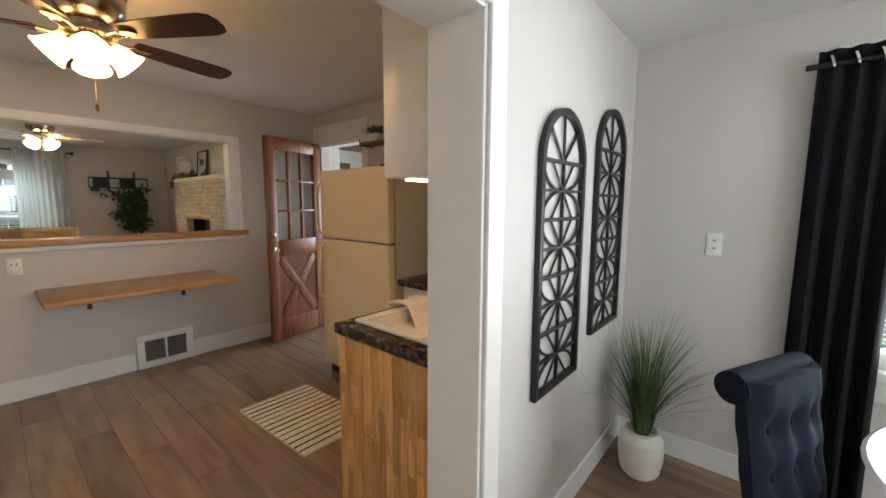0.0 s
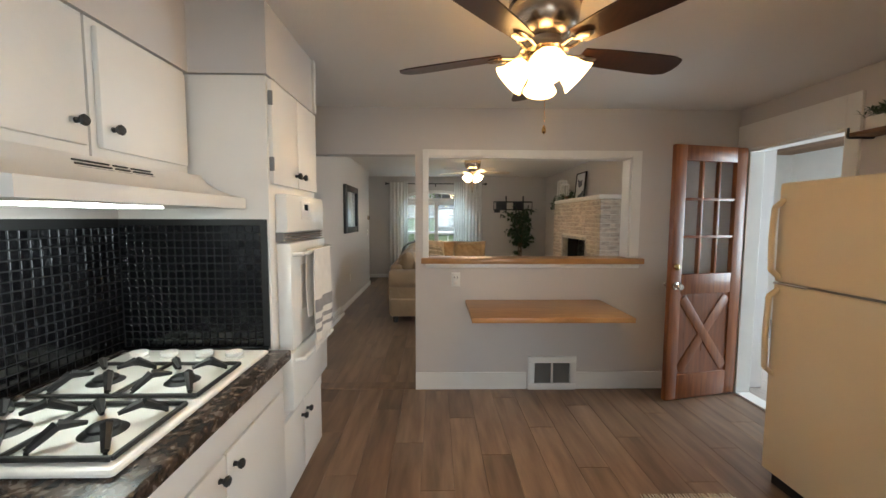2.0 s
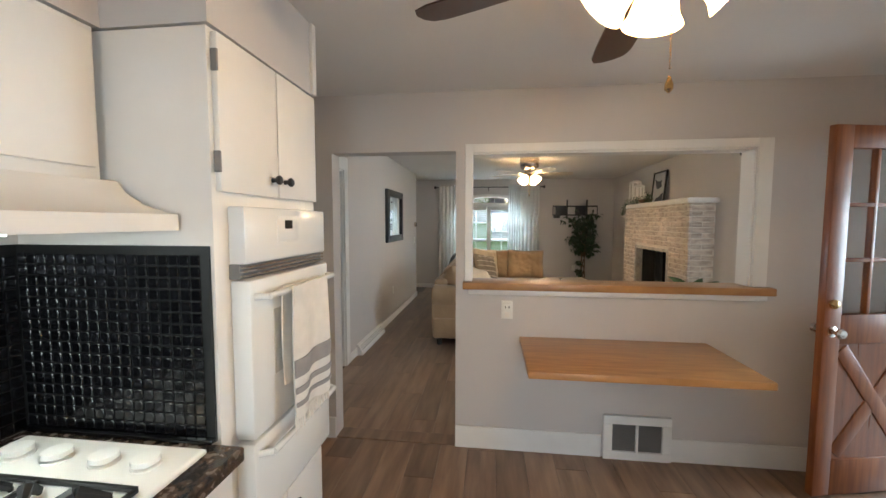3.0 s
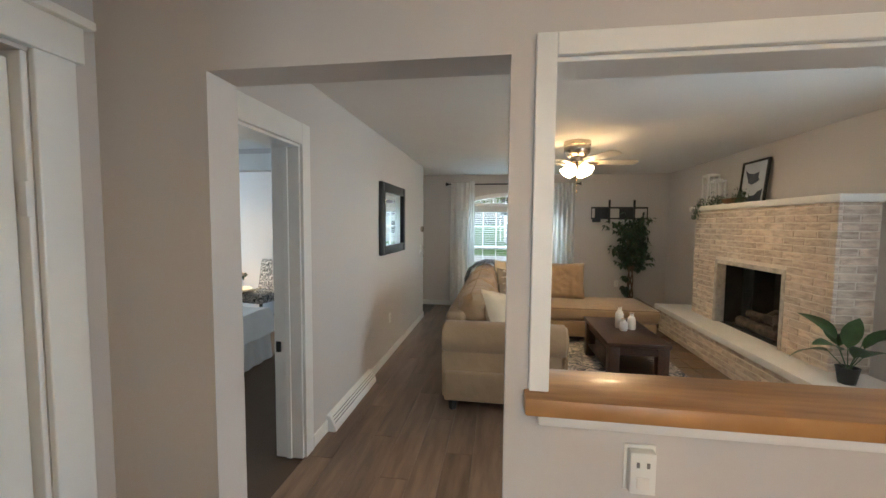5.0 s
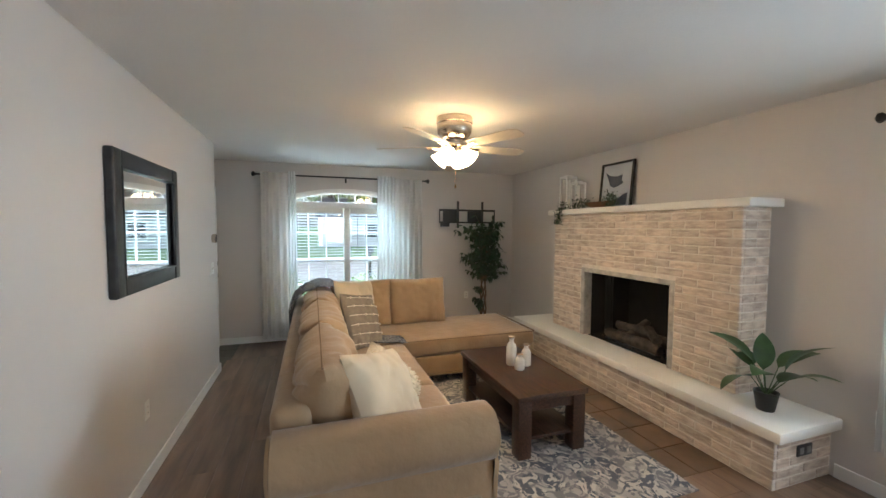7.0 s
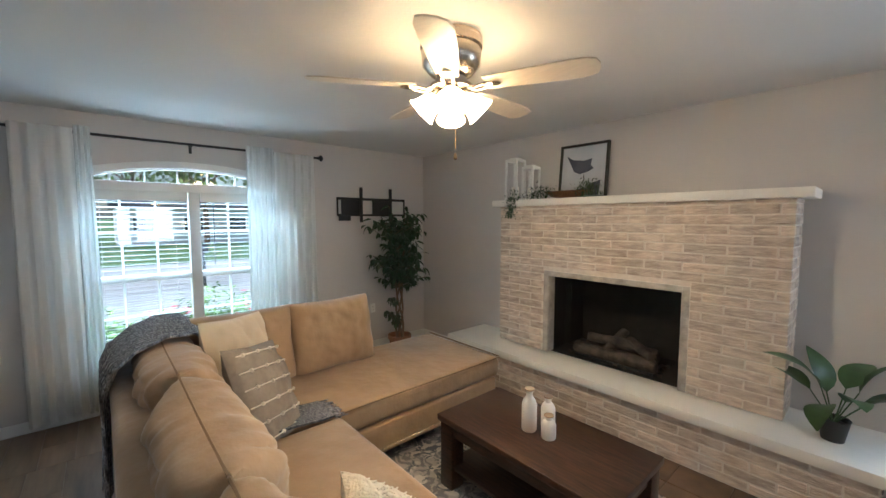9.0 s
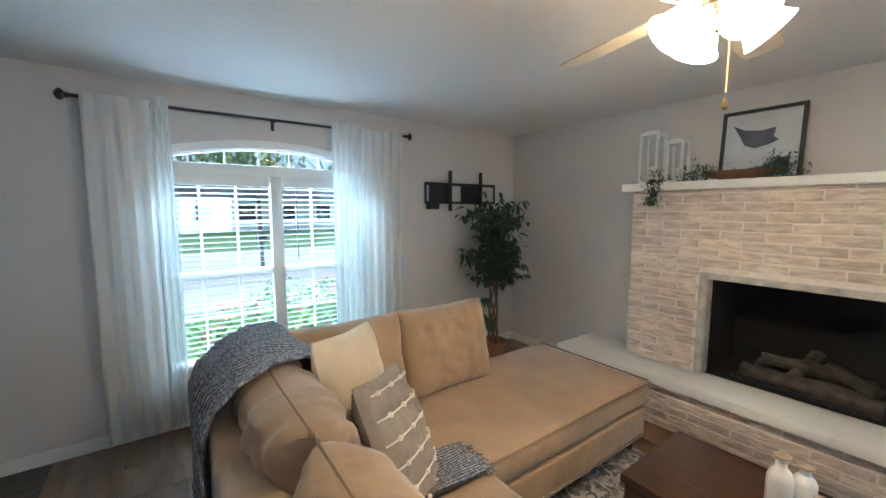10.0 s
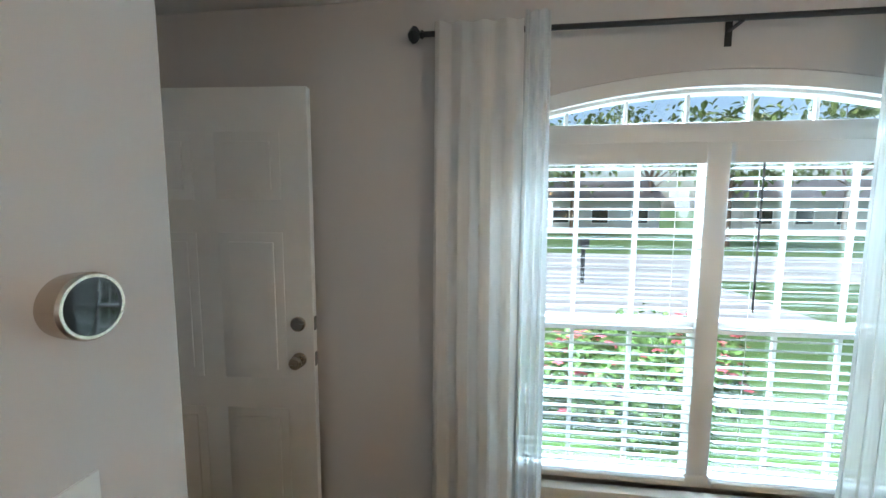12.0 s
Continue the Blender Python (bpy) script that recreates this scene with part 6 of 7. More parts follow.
u2 = thing("wall_cabinet", (-1.1, 2.55, 1.29), "small white wall cabinet with a black knob", "cabinet")
part("body", boxes((-1.32, -0.77, 2.42, YK - 0.002, 1.28, 1.60), r=0.003), M_CAB, u2)
d = part("door", boxes((-1.30, -0.80, 2.40, 2.42, 1.295, 1.585), r=0.004), M_CAB, u2)
knob(d, -1.24, 2.40, 1.385, -1) if False else part("knob", lathe(bmesh.new(), None, [(0.009, 0), (0.007, 0.012), (0.016, 0.022), (0.001, 0.034)], 16, Matrix.Translation((-1.24, 2.40, 1.385)) @ Matrix.Rotation(radians(90), 4, "X")), M_BLACK, d, "round black knob")
# small wall shelves
for x, z, nm in ((-2.40, 1.945, "a"), (-1.80, 1.80, "b")):
    s = thing("wall_shelf", (x, 2.68, z), "small rustic wood shelf on black metal brackets", "shelf", "small wall shelves")
    part("board", boxes((x - 0.21, x + 0.20, 2.60, YK - 0.002, z, z + 0.022), r=0.003), M_BROWNWOOD, s)
    for dx in (-0.19, 0.18):
        part("bracket", tube(bmesh.new(), [(x + dx, YK - 0.006, z + 0.10), (x + dx, YK - 0.006, z - 0.006), (x + dx, 2.592, z - 0.006), (x + dx, 2.592, z + 0.05)], 0.006, 6), M_BLACK, s, "black metal bracket")
hb = thing("herb_pot", (-2.45, 2.67, 1.967), "small white planter with dark greenery", "plant")
part("planter", boxes((-2.53, -2.38, 2.62, 2.72, 1.967, 2.04), r=0.006), M_CERAMIC, hb)
bm = bmesh.new()
for k in range(260):
    leaf(bm, Matrix.Translation((random.uniform(-2.55, -2.36), random.uniform(2.61, 2.73), 2.04 + random.uniform(-0.005, 0.05))) @ Matrix.Rotation(random.uniform(0, 6.3), 4, "Z") @ Matrix.Rotation(random.uniform(-1.2, 0.2), 4, "Y"), 0.035, 0.012)
part("foliage", bm, M_DLEAF, hb, "dark green foliage", smooth=False)
solid("wooden_box", boxes((-1.88, -1.68, 2.62, 2.73, 1.823, 1.99), r=0.004), M_BROWNWOOD, "dark rustic wooden box on the wall shelf", "box")

# rugs
rg1 = thing("rag_rug", (-1.86, 1.5, 0), "cream woven rag rug with thin dark stripes", "rug", rz=0)
part("weave", drape(bmesh.new(), 60, 8, lambda u, v: (-2.25 + 0.76 * v, 1.29 + 0.50 * u + 0.03 * v, 0.014 + 0.003 * abs(math.sin(v * 60 * math.pi / 2))), -0.012), M_RAG, rg1)
for k in range(13):
    x = -2.21 + 0.056 * k
    part("stripe", boxes((x - 0.004, x + 0.004, 1.292 + 0.03 * (k / 13), 1.786 + 0.03 * (k / 13), 0.008, 0.0192), r=0.001), M_RAGDARK, rg1, "dark stitched stripe")
bm = bmesh.new()
for k in range(30):
    y = 1.30 + 0.48 * k / 29
    rod(bm, (-2.25, y, 0.008), (-2.29, y + random.uniform(-0.008, 0.008), 0.005), 0.005, 0.003, 5)
tagged(part("fringe", bm, M_RAG, rg1), kind="stuff")
solid("kitchen_mat", boxes((-2.05, -1.1, -0.42, 0.31, 0.0, 0.008), r=0.003), M_MAT, "black kitchen mat with a white damask pattern", "rug")

# ---------------- dining room ----------------
def wall_art(yc, z0, z1, w):
    a = thing("wall_art_panel", (-0.25, yc, z0), "black arched openwork wooden wall panel", "wall art", "arched wall panels")
    X0 = -0.251
    t, d = 0.026, 0.022
    zs = z1 - w / 2
    part("stile", boxes((X0, X0 + d, yc - w / 2, yc - w / 2 + t, z0, zs), r=0.002), M_BLACK, a)
    part("stile", boxes((X0, X0 + d, yc + w / 2 - t, yc + w / 2, z0, zs), r=0.002), M_BLACK, a)
    part("bottom_rail", boxes((X0, X0 + d, yc - w / 2 + t, yc + w / 2 - t, z0, z0 + t), r=0.002), M_BLACK, a)
    my_ = Matrix(((0, 0, 1, X0), (1, 0, 0, 0), (0, 1, 0, 0), (0, 0, 0, 1)))
    arc = [(yc + w / 2 * math.cos(radians(q)), zs + w / 2 * math.sin(radians(q))) for q in range(0, 181, 12)]
    arc += [(yc + (w / 2 - t) * math.cos(radians(q)), zs + (w / 2 - t) * math.sin(radians(q))) for q in range(180, -1, -12)]
    part("arch", prism(bmesh.new(), arc, my_, d), M_BLACK, a)
    n = 4
    hh = (zs - z0 - t) / n
    wi = w - 2 * t
    for k in range(n):
        zb, zc = z0 + t + hh * k, z0 + t + hh * (k + 0.5)
        part("rung", boxes((X0 + 0.003, X0 + 0.016, yc - wi / 2, yc + wi / 2, zb + hh - 0.007, zb + hh + 0.007)), M_BLACK, a)
        if k < n:
            part("cross_rung", boxes((X0 + 0.003, X0 + 0.015, yc - wi / 2, yc + wi / 2, zc - 0.005, zc + 0.005)), M_BLACK, a)
        part("spindle", boxes((X0 + 0.003, X0 + 0.0145, yc - 0.005, yc + 0.005, zb, zb + hh)), M_BLACK, a)
        for s in (-1, 1):
            for e in (-1, 1):
                pts = []
                for q in range(9):
                    u = q / 8
                    pts.append((X0 + 0.009, yc + s * wi / 2 * (math.sin(u * math.pi / 2)), zc + e * hh / 2 * (1 - math.cos(u * math.pi / 2))))
                part("petal_curve", tube(bmesh.new(), pts, 0.006, 5), M_BLACK, a)
                part("diagonal", tube(bmesh.new(), [(X0 + 0.008, yc, zc), (X0 + 0.008, yc + s * wi * 0.28, zc + e * hh / 2)], 0.005, 5), M_BLACK, a)
    for q in (45, 90, 135):
        part("ray", tube(bmesh.new(), [(X0 + 0.008, yc, zs), (X0 + 0.008, yc + (w / 2 - t) * math.cos(radians(q)), zs + (w / 2 - t) * math.sin(radians(q)))], 0.006, 5), M_BLACK, a)


wall_art(1.755, 0.675, 1.77, 0.40)
wall_art(2.31, 0.79, 1.865, 0.40)
gp = thing("grass_plant", (-0.05, 2.42, 0), "tall ornamental grass in a ribbed white pot", "plant")
prof = [(0.07, 0)]
for k in range(13):
    z = 0.02 + 0.016 * k
    prof.append((0.085 + 0.022 * math.sin(min(1, (z / 0.22)) * 2.4) + (0.003 if k % 2 else -0.001), z))
prof += [(0.075, 0.235), (0.082, 0.25), (0.07, 0.25), (0.06, 0.22), (0.001, 0.2)]
part("pot", lathe(bmesh.new(), (-0.05, 2.42, 0), prof, 28), M_CERAMIC, gp, "ribbed white ceramic pot")
bm = bmesh.new()
for k in range(420):
    a, ln = random.uniform(0, 6.283), random.uniform(0.35, 0.72)
    spread = random.uniform(0.03, 0.32) if k > 40 else random.uniform(0.3, 0.5)
    w = random.uniform(0.002, 0.0045)
    d = Vector((math.cos(a), math.sin(a), 0))
    s = Vector((-d.y, d.x, 0)) * w
    pv = None
    for j in range(5):
        t = j / 4
        q = Vector((-0.05, 2.42, 0.22)) + d * (0.03 + spread * t ** 1.8) + Vector((0, 0, ln * (t - 0.35 * spread * 2 * t * t)))
        q.x = max(q.x, -0.245)
        q.y = min(q.y, 2.69)
        v = [bm.verts.new(q - s * (1 - t * 0.9)), bm.verts.new(q + s * (1 - t * 0.9))]
        if pv:
            bm.faces.new((pv[0], pv[1], v[1], v[0]))
        pv = v
tagged(part("blades", bm, M_GRASSBLADE, gp, "thin green blades", smooth=False), kind="stuff")
# window and black curtain
w3 = thing("window_3", (1.3, 2.76, 0.72), "white framed dining room window with a blind", "window", kind="structure")
part("window_frame", boxes((0.62, 0.70, 2.72, 2.80, 0.72, 2.0), (1.92, 2.0, 2.72, 2.80, 0.72, 2.0), (0.70, 1.92, 2.72, 2.80, 0.72, 0.79), (0.70, 1.92, 2.72, 2.80, 1.93, 2.0), (0.70, 1.92, 2.735, 2.785, 1.33, 1.38), r=0.004), M_TRIM, w3)
part("casing", boxes((0.54, 0.62, 2.68, 2.70, 0.62, 2.08), (2.0, 2.08, 2.68, 2.70, 0.62, 2.08), (0.62, 2.0, 2.68, 2.70, 2.0, 2.08), (0.52, 2.1, 2.65, 2.70, 0.68, 0.72), (0.56, 2.06, 2.682, 2.70, 0.58, 0.68), r=0.004), M_TRIM, w3)
p = part("pane", boxes((0.70, 1.92, 2.758, 2.762, 0.79, 1.93)), M_GLASS, w3)
p.visible_shadow = False
bl = thing("window_blind", (1.31, 2.712, 0.8), "white slatted blind, slats open", "blind")
sl = bmesh.new()
obox(sl, Matrix.Rotation(radians(-15), 4, "X"), 1.18, 0.024, 0.002)
me = finish(sl, "slat", M_BLIND)
for k in range(56):
    s = new("slat", me)
    s.parent = bl
    s.matrix_basis = Matrix.Translation((0, 0, 0.01 + 0.0205 * k))
part("head_rail", boxes((0.71, 1.91, 2.70, 2.722, 1.94, 1.965)), M_TRIM, bl)
bc = thing("curtain", (0.7, 2.62, 0.03), "black grommet curtain beside the dining room window", "curtain")
curtain("panel", "y", 2.62, 0.48, 0.76, 0.03, 2.05, 4, M_BLACKCURT, bc, amp=0.035, flare=0.02)
br = thing("curtain_rod", (1.3, 2.62, 2.0), "black dining room curtain rod", "curtain rod")
part("pole", rod(bmesh.new(), (0.44, 2.62, 1.99), (2.2, 2.62, 1.99), 0.012), M_BLACK, br)
part("bracket", boxes((0.50, 0.51, 2.62, 2.70, 1.975, 1.985)), M_BLACK, br)
for k in range(3):
    part("grommet", lathe(bmesh.new(), None, [(0.02, -0.004), (0.03, -0.004), (0.03, 0.004), (0.02, 0.004)], 20, Matrix.Translation((0.52 + 0.07 * k, 2.585, 1.99)) @ Matrix.Rotation(radians(75), 4, "Y")), M_CHROME, bc, "chrome grommet")
# tufted chair
ch = thing("dining_chair", (0.55, 1.60, 0), "navy velvet button-tufted dining chair", "chair")
cm = Matrix.Translation((0.475, 1.60, 0)) @ Matrix.Rotation(radians(-115), 4, "Z")
def cbx(bm, x0, x1, y0, y1, z0, z1, r):
    return obox(bm, cm @ Matrix.Translation(((x0 + x1) / 2, (y0 + y1) / 2, (z0 + z1) / 2)), x1 - x0, y1 - y0, z1 - z0, r, 3)
part("seat", cbx(bmesh.new(), -0.23, 0.23, 0.05, 0.50, 0.36, 0.49, 0.035), M_NAVY, ch)
bm = bmesh.new()
n = 22
def back(u, v):
    z = 0.40 + 0.58 * v
    d = 0.05 - 0.09 * v
    dim = 0.0
    for bi in range(3):
        for bj in range(4):
            bu, bv = 0.2 + 0.3 * bi + (0.0 if bj % 2 == 0 else 0.0), 0.18 + 0.2 * bj
            q = ((u - bu) / 0.10) ** 2 + ((v - bv) / 0.075) ** 2
            dim += math.exp(-q)
    return cm @ Vector(((u - 0.5) * 0.33, d + 0.035 * min(1, 8 * u * (1 - u)) - 0.03 * dim, z))
part("backrest", drape(bm, 34, 30, back, -0.06), M_NAVY, ch)
bm = bmesh.new()
rod(bm, cm @ Vector((-0.163, -0.07, 0.952)), cm @ Vector((0.163, -0.07, 0.952)), 0.042, 0.042, 20)
part("rolled_top", bm, M_NAVY, ch)
for bi in range(3):
    for bj in range(4):
        q = back(0.2 + 0.3 * bi, 0.18 + 0.2 * bj)
        b_ = bmesh.new()
        bmesh.ops.create_icosphere(b_, subdivisions=2, radius=0.012, matrix=Matrix.Translation(q))
        part("button", b_, M_NAVY, ch)
for x in (-0.2, 0.2):
    for y in (0.08, 0.46):
        bm = rod(bmesh.new(), cm @ Vector((x, y, 0)), cm @ Vector((x, y, 0.37)), 0.016, 0.024, 8)
        part("leg", bm, M_BLACKLEG, ch, "black tapered leg")
dt = thing("dining_table", (1.12, 1.75, 0), "round table with a pale glass top", "table")
part("tabletop", lathe(bmesh.new(), (1.12, 1.75, 0.735), [(0.001, 0), (0.49, 0), (0.50, 0.007), (0.49, 0.015), (0.001, 0.015)], 48), mat("pale_table_top", (0.7, 0.72, 0.72), 0.08, bump=0), dt)
part("pedestal", lathe(bmesh.new(), (1.12, 1.75, 0), [(0.28, 0), (0.28, 0.02), (0.06, 0.05), (0.045, 0.4), (0.06, 0.70), (0.2, 0.735)], 28), M_BLACKLEG, dt)

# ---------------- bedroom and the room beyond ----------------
# both openings in the unseen end wall are made up for the fill lamps
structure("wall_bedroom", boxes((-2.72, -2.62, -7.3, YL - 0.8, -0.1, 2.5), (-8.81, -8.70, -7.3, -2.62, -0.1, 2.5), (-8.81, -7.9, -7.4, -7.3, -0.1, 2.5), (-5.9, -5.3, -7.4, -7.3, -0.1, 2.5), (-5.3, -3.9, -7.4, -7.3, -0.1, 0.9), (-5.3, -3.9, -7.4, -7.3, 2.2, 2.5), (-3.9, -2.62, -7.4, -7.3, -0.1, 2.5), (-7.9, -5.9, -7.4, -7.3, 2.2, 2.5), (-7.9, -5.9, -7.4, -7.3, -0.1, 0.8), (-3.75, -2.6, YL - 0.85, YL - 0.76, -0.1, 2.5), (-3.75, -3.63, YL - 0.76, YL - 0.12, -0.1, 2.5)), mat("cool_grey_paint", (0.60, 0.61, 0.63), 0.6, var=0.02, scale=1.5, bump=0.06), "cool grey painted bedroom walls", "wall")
wall("wall_french_doorway", "x", -6.92, -6.80, -7.3, YH - 0.19, 0, 2.5, [(-4.03, -1.75, 0, 2.17)], M_WALL, "painted wall with a wide cased opening")
structure("trim_french_doorway", boxes((-6.80, -6.785, -4.03, -1.70, 2.17, 2.36), (-6.80, -6.785, -4.18, -4.03, 0, 2.36), r=0.003), M_TRIM, "off-white casing of the wide opening")
ceiling("ceiling_bedroom", -8.81, -2.62, -7.4, YH - 0.19, 2.42, M_CEIL, "white bedroom ceiling")
bf = structure("floor_bedroom", boxes((-8.81, -2.62, -7.4, YH - 0.19, -0.1, -0.010)), M_PLANK, "brown plank bedroom floor", "floor")
bed = thing("bed", (-5.6, -3.1, 0), "bed with white linen and a charcoal throw", "bed")
part("bed_skirt", drape(bmesh.new(), 6, 70, lambda u, v: (-4.82 + 0.012 * math.sin(u * 80) - 0.03 * v, -4.6 + 2.05 * u, 0.02 + 0.40 * v), 0.01), M_LINEN, bed, "white gathered bed skirt")
part("bed_skirt", drape(bmesh.new(), 6, 50, lambda u, v: (-6.66 + 1.84 * u, -2.57 + 0.012 * math.sin(u * 60) - 0.03 * v, 0.02 + 0.40 * v), 0.01), M_LINEN, bed, "white gathered bed skirt")
part("mattress", boxes((-6.66, -4.86, -4.6, -2.62, 0.20, 0.55), r=0.08, seg=4), M_LINEN, bed)
def quilt(u, v):
    x = -6.72 + 1.92 * u
    y = -4.6 + 2.08 * v
    z = 0.58 + 0.02 * noise.noise(Vector((x * 3, y * 3, 0)))
    e = max(0, u - 0.93) / 0.07
    f = max(0, v - 0.95) / 0.05
    return (x + 0.02 * e, y + 0.02 * f, z - 0.25 * max(e, f) ** 1.2)
part("quilt", drape(bmesh.new(), 40, 40, quilt, 0.02), M_LINEN, bed, "white quilt")
bt_ = thing("bed_throw", (-5.3, -3.6, 0.6), "charcoal knitted throw over the bed's corner", "blanket")
part("cloth", drape(bmesh.new(), 30, 30, lambda u, v: (lambda q: (q[0] + 0.015 + 0.02 * u, q[1] + 0.03 + 0.03 * max(0, v - 0.9) / 0.1 + 0.012 * math.sin(14 * u), q[2] + 0.04 - 0.16 * max(0, v - 0.9) / 0.1))(quilt(0.50 + 0.50 * u - 0.06 * v, 0.30 + 0.70 * v)), -0.02), M_THROWDARK, bt_)
# french door
fdn = thing("french_door", (-6.93, -4.0, 0), "white french door with ten panes, standing open", "door")
fm = Matrix.Translation((-6.93, -4.0, 0.01)) @ Matrix.Rotation(radians(204), 4, "Z")
def fb(bm, u0, u1, z0, z1, d=0.018, r=0.003):
    return obox(bm, fm @ Matrix.Translation(((u0 + u1) / 2, 0, (z0 + z1) / 2)), u1 - u0, 2 * d, z1 - z0, r)
for u0, u1 in ((0, 0.10), (0.60, 0.70)):
    part("stile", fb(bmesh.new(), u0, u1, 0, 2.08), M_TRIM, fdn)
for z0, z1 in ((0, 0.22), (1.97, 2.08)):
    part("rail", fb(bmesh.new(), 0.10, 0.60, z0, z1), M_TRIM, fdn)
part("muntin", fb(bmesh.new(), 0.34, 0.36, 0.22, 1.97, 0.014), M_TRIM, fdn)
for k in range(1, 5):
    part("muntin", fb(bmesh.new(), 0.10, 0.60, 0.22 + 0.35 * k - 0.01, 0.22 + 0.35 * k + 0.01, 0.0135), M_TRIM, fdn)
part("pane", fb(bmesh.new(), 0.10, 0.60, 0.22, 1.97, 0.002, 0), M_GLASS, fdn)
for z in (0.98, 1.78):
    part("hinge", boxes((-6.95, -6.915, -4.03, -3.985, z - 0.05, z + 0.05), r=0.003), M_NICKEL, fdn)
# clock
ck2 = thing("wall_clock", (-8.70, -4.92, 1.0), "large openwork metal wall clock with roman numerals", "clock")
KX, KY, KZ, KR = -8.695, -4.92, 1.415, 0.42
for r in (KR, KR * 0.70):
    pts = [(KX + 0.01, KY + r * math.cos(radians(a)), KZ + r * math.sin(radians(a))) for a in range(0, 361, 10)]
    part("ring", tube(bmesh.new(), pts, 0.008, 5), M_CLOCKRING, ck2, "pale grey ring")
for i, s in enumerate(("XII", "I", "II", "III", "IIII", "V", "VI", "VII", "VIII", "IX", "X", "XI")):
    cu = bpy.data.curves.new("numeral", "FONT")
    cu.body, cu.size, cu.align_x, cu.align_y, cu.extrude = s, 0.15, "CENTER", "CENTER", 0.004
    tmp = bpy.data.objects.new("numeral", cu)
    a = radians(90 - 30 * i)
    m = Matrix.Translation((KX + 0.01, KY + KR * 0.85 * math.cos(a), KZ + KR * 0.85 * math.sin(a))) @ Matrix(((0, 0, 1, 0), (1, 0, 0, 0), (0, 1, 0, 0), (0, 0, 0, 1))) @ Matrix.Rotation(a - math.pi / 2, 4, "Z") @ Matrix.Diagonal((0.62, 0.9, 1, 1))
    me = bpy.data.meshes.new_from_object(tmp)
    bpy.data.objects.remove(tmp)
    bm = bmesh.new()
    bm.from_mesh(me)
    bm.transform(m)
    part("numeral", bm, M_CLOCK, ck2, smooth=False)
part("hand", tube(bmesh.new(), [(KX + 0.02, KY - 0.04, KZ - 0.02), (KX + 0.02, KY + 0.22, KZ - 0.06)], 0.006, 5), M_BLACK, ck2)
part("hand", tube(bmesh.new(), [(KX + 0.022, KY + 0.03, KZ - 0.03), (KX + 0.022, KY - 0.17, KZ + 0.12)], 0.006, 5), M_BLACK, ck2)
# side table, lamp, flowers, chairs
SXT, SYT = -8.05, -4.08
stb = thing("side_table", (SXT, SYT, 0), "round white side table on crossed wooden legs", "table")
part("tabletop", lathe(bmesh.new(), (SXT, SYT, 0.50), [(0.001, 0), (0.27, 0), (0.28, 0.015), (0.27, 0.03), (0.001, 0.03)], 36), M_TRIM, stb)
for a in (40, 160, 280):
    c_, s_ = math.cos(radians(a)), math.sin(radians(a))
    part("leg", rod(bmesh.new(), (SXT + 0.24 * c_, SYT + 0.24 * s_, 0), (SXT - 0.17 * c_, SYT - 0.17 * s_, 0.50), 0.024, 0.02, 8), M_BLADE, stb, "dark wooden leg")
la = thing("table_lamp", (SXT, SYT - 0.12, 0.53), "table lamp with a black faceted base and a lit white shade", "lamp")
part("base", lathe(bmesh.new(), (SXT, SYT - 0.12, 0.53), [(0.11, 0), (0.13, 0.05), (0.05, 0.28), (0.02, 0.30), (0.012, 0.36)], 6), M_BLACK, la, smooth=False)
part("shade", lathe(bmesh.new(), (SXT, SYT - 0.12, 0.85), [(0.20, 0), (0.16, 0.26), (0.155, 0.26), (0.195, 0)], 32), M_LAMPSHADE, la, "lit white drum shade")
vz = thing("flower_vase", (SXT + 0.05, SYT + 0.16, 0.53), "glass vase of white and yellow flowers", "vase")
part("vase", lathe(bmesh.new(), (SXT + 0.05, SYT + 0.16, 0.53), [(0.04, 0), (0.055, 0.06), (0.045, 0.11), (0.05, 0.12), (0.042, 0.11), (0.001, 0.01)], 20), M_GLASS, vz)
for k in range(11):
    b_ = bmesh.new()
    c_ = Vector((SXT + 0.05 + random.uniform(-0.09, 0.09), SYT + 0.16 + random.uniform(-0.09, 0.09), 0.72 + random.uniform(-0.03, 0.06)))
    for q in range(26):
        leaf(b_, Matrix.Translation(c_) @ Matrix.Rotation(random.uniform(0, 6.28), 4, "Z") @ Matrix.Rotation(random.uniform(-1.4, 0.6), 4, "Y"), 0.045, 0.025)
    part("flower", b_, M_CREAM if k % 3 else M_LEAF, vz, smooth=False)
def slipper_chair(x, y, rz, label):
    c = thing("slipper_chair", (x, y, 0), label, "chair", "damask slipper chairs", rz)
    m = BASE[c]
    part("seat", obox(bmesh.new(), m @ Matrix.Translation((0.05, 0, 0.38)), 0.58, 0.56, 0.16, 0.05, 3), M_FLOCK, c)
    part("backrest", obox(bmesh.new(), m @ Matrix.Translation((-0.24, 0, 0.66)) @ Matrix.Rotation(radians(-10), 4, "Y"), 0.11, 0.52, 0.58, 0.05, 3), M_FLOCK, c)
    for a in (-0.2, 0.28):
        for b in (-0.22, 0.22):
            part("leg", rod(bmesh.new(), m @ Vector((a, b, 0)), m @ Vector((a, b, 0.32)), 0.014, 0.022, 8), M_BLACKLEG, c, "black leg")
    return c
slipper_chair(-7.55, -4.36, 30, "black and white damask slipper chair beside the lamp table")
slipper_chair(-8.38, -3.80, -10, "black and white damask slipper chair behind the lamp table")

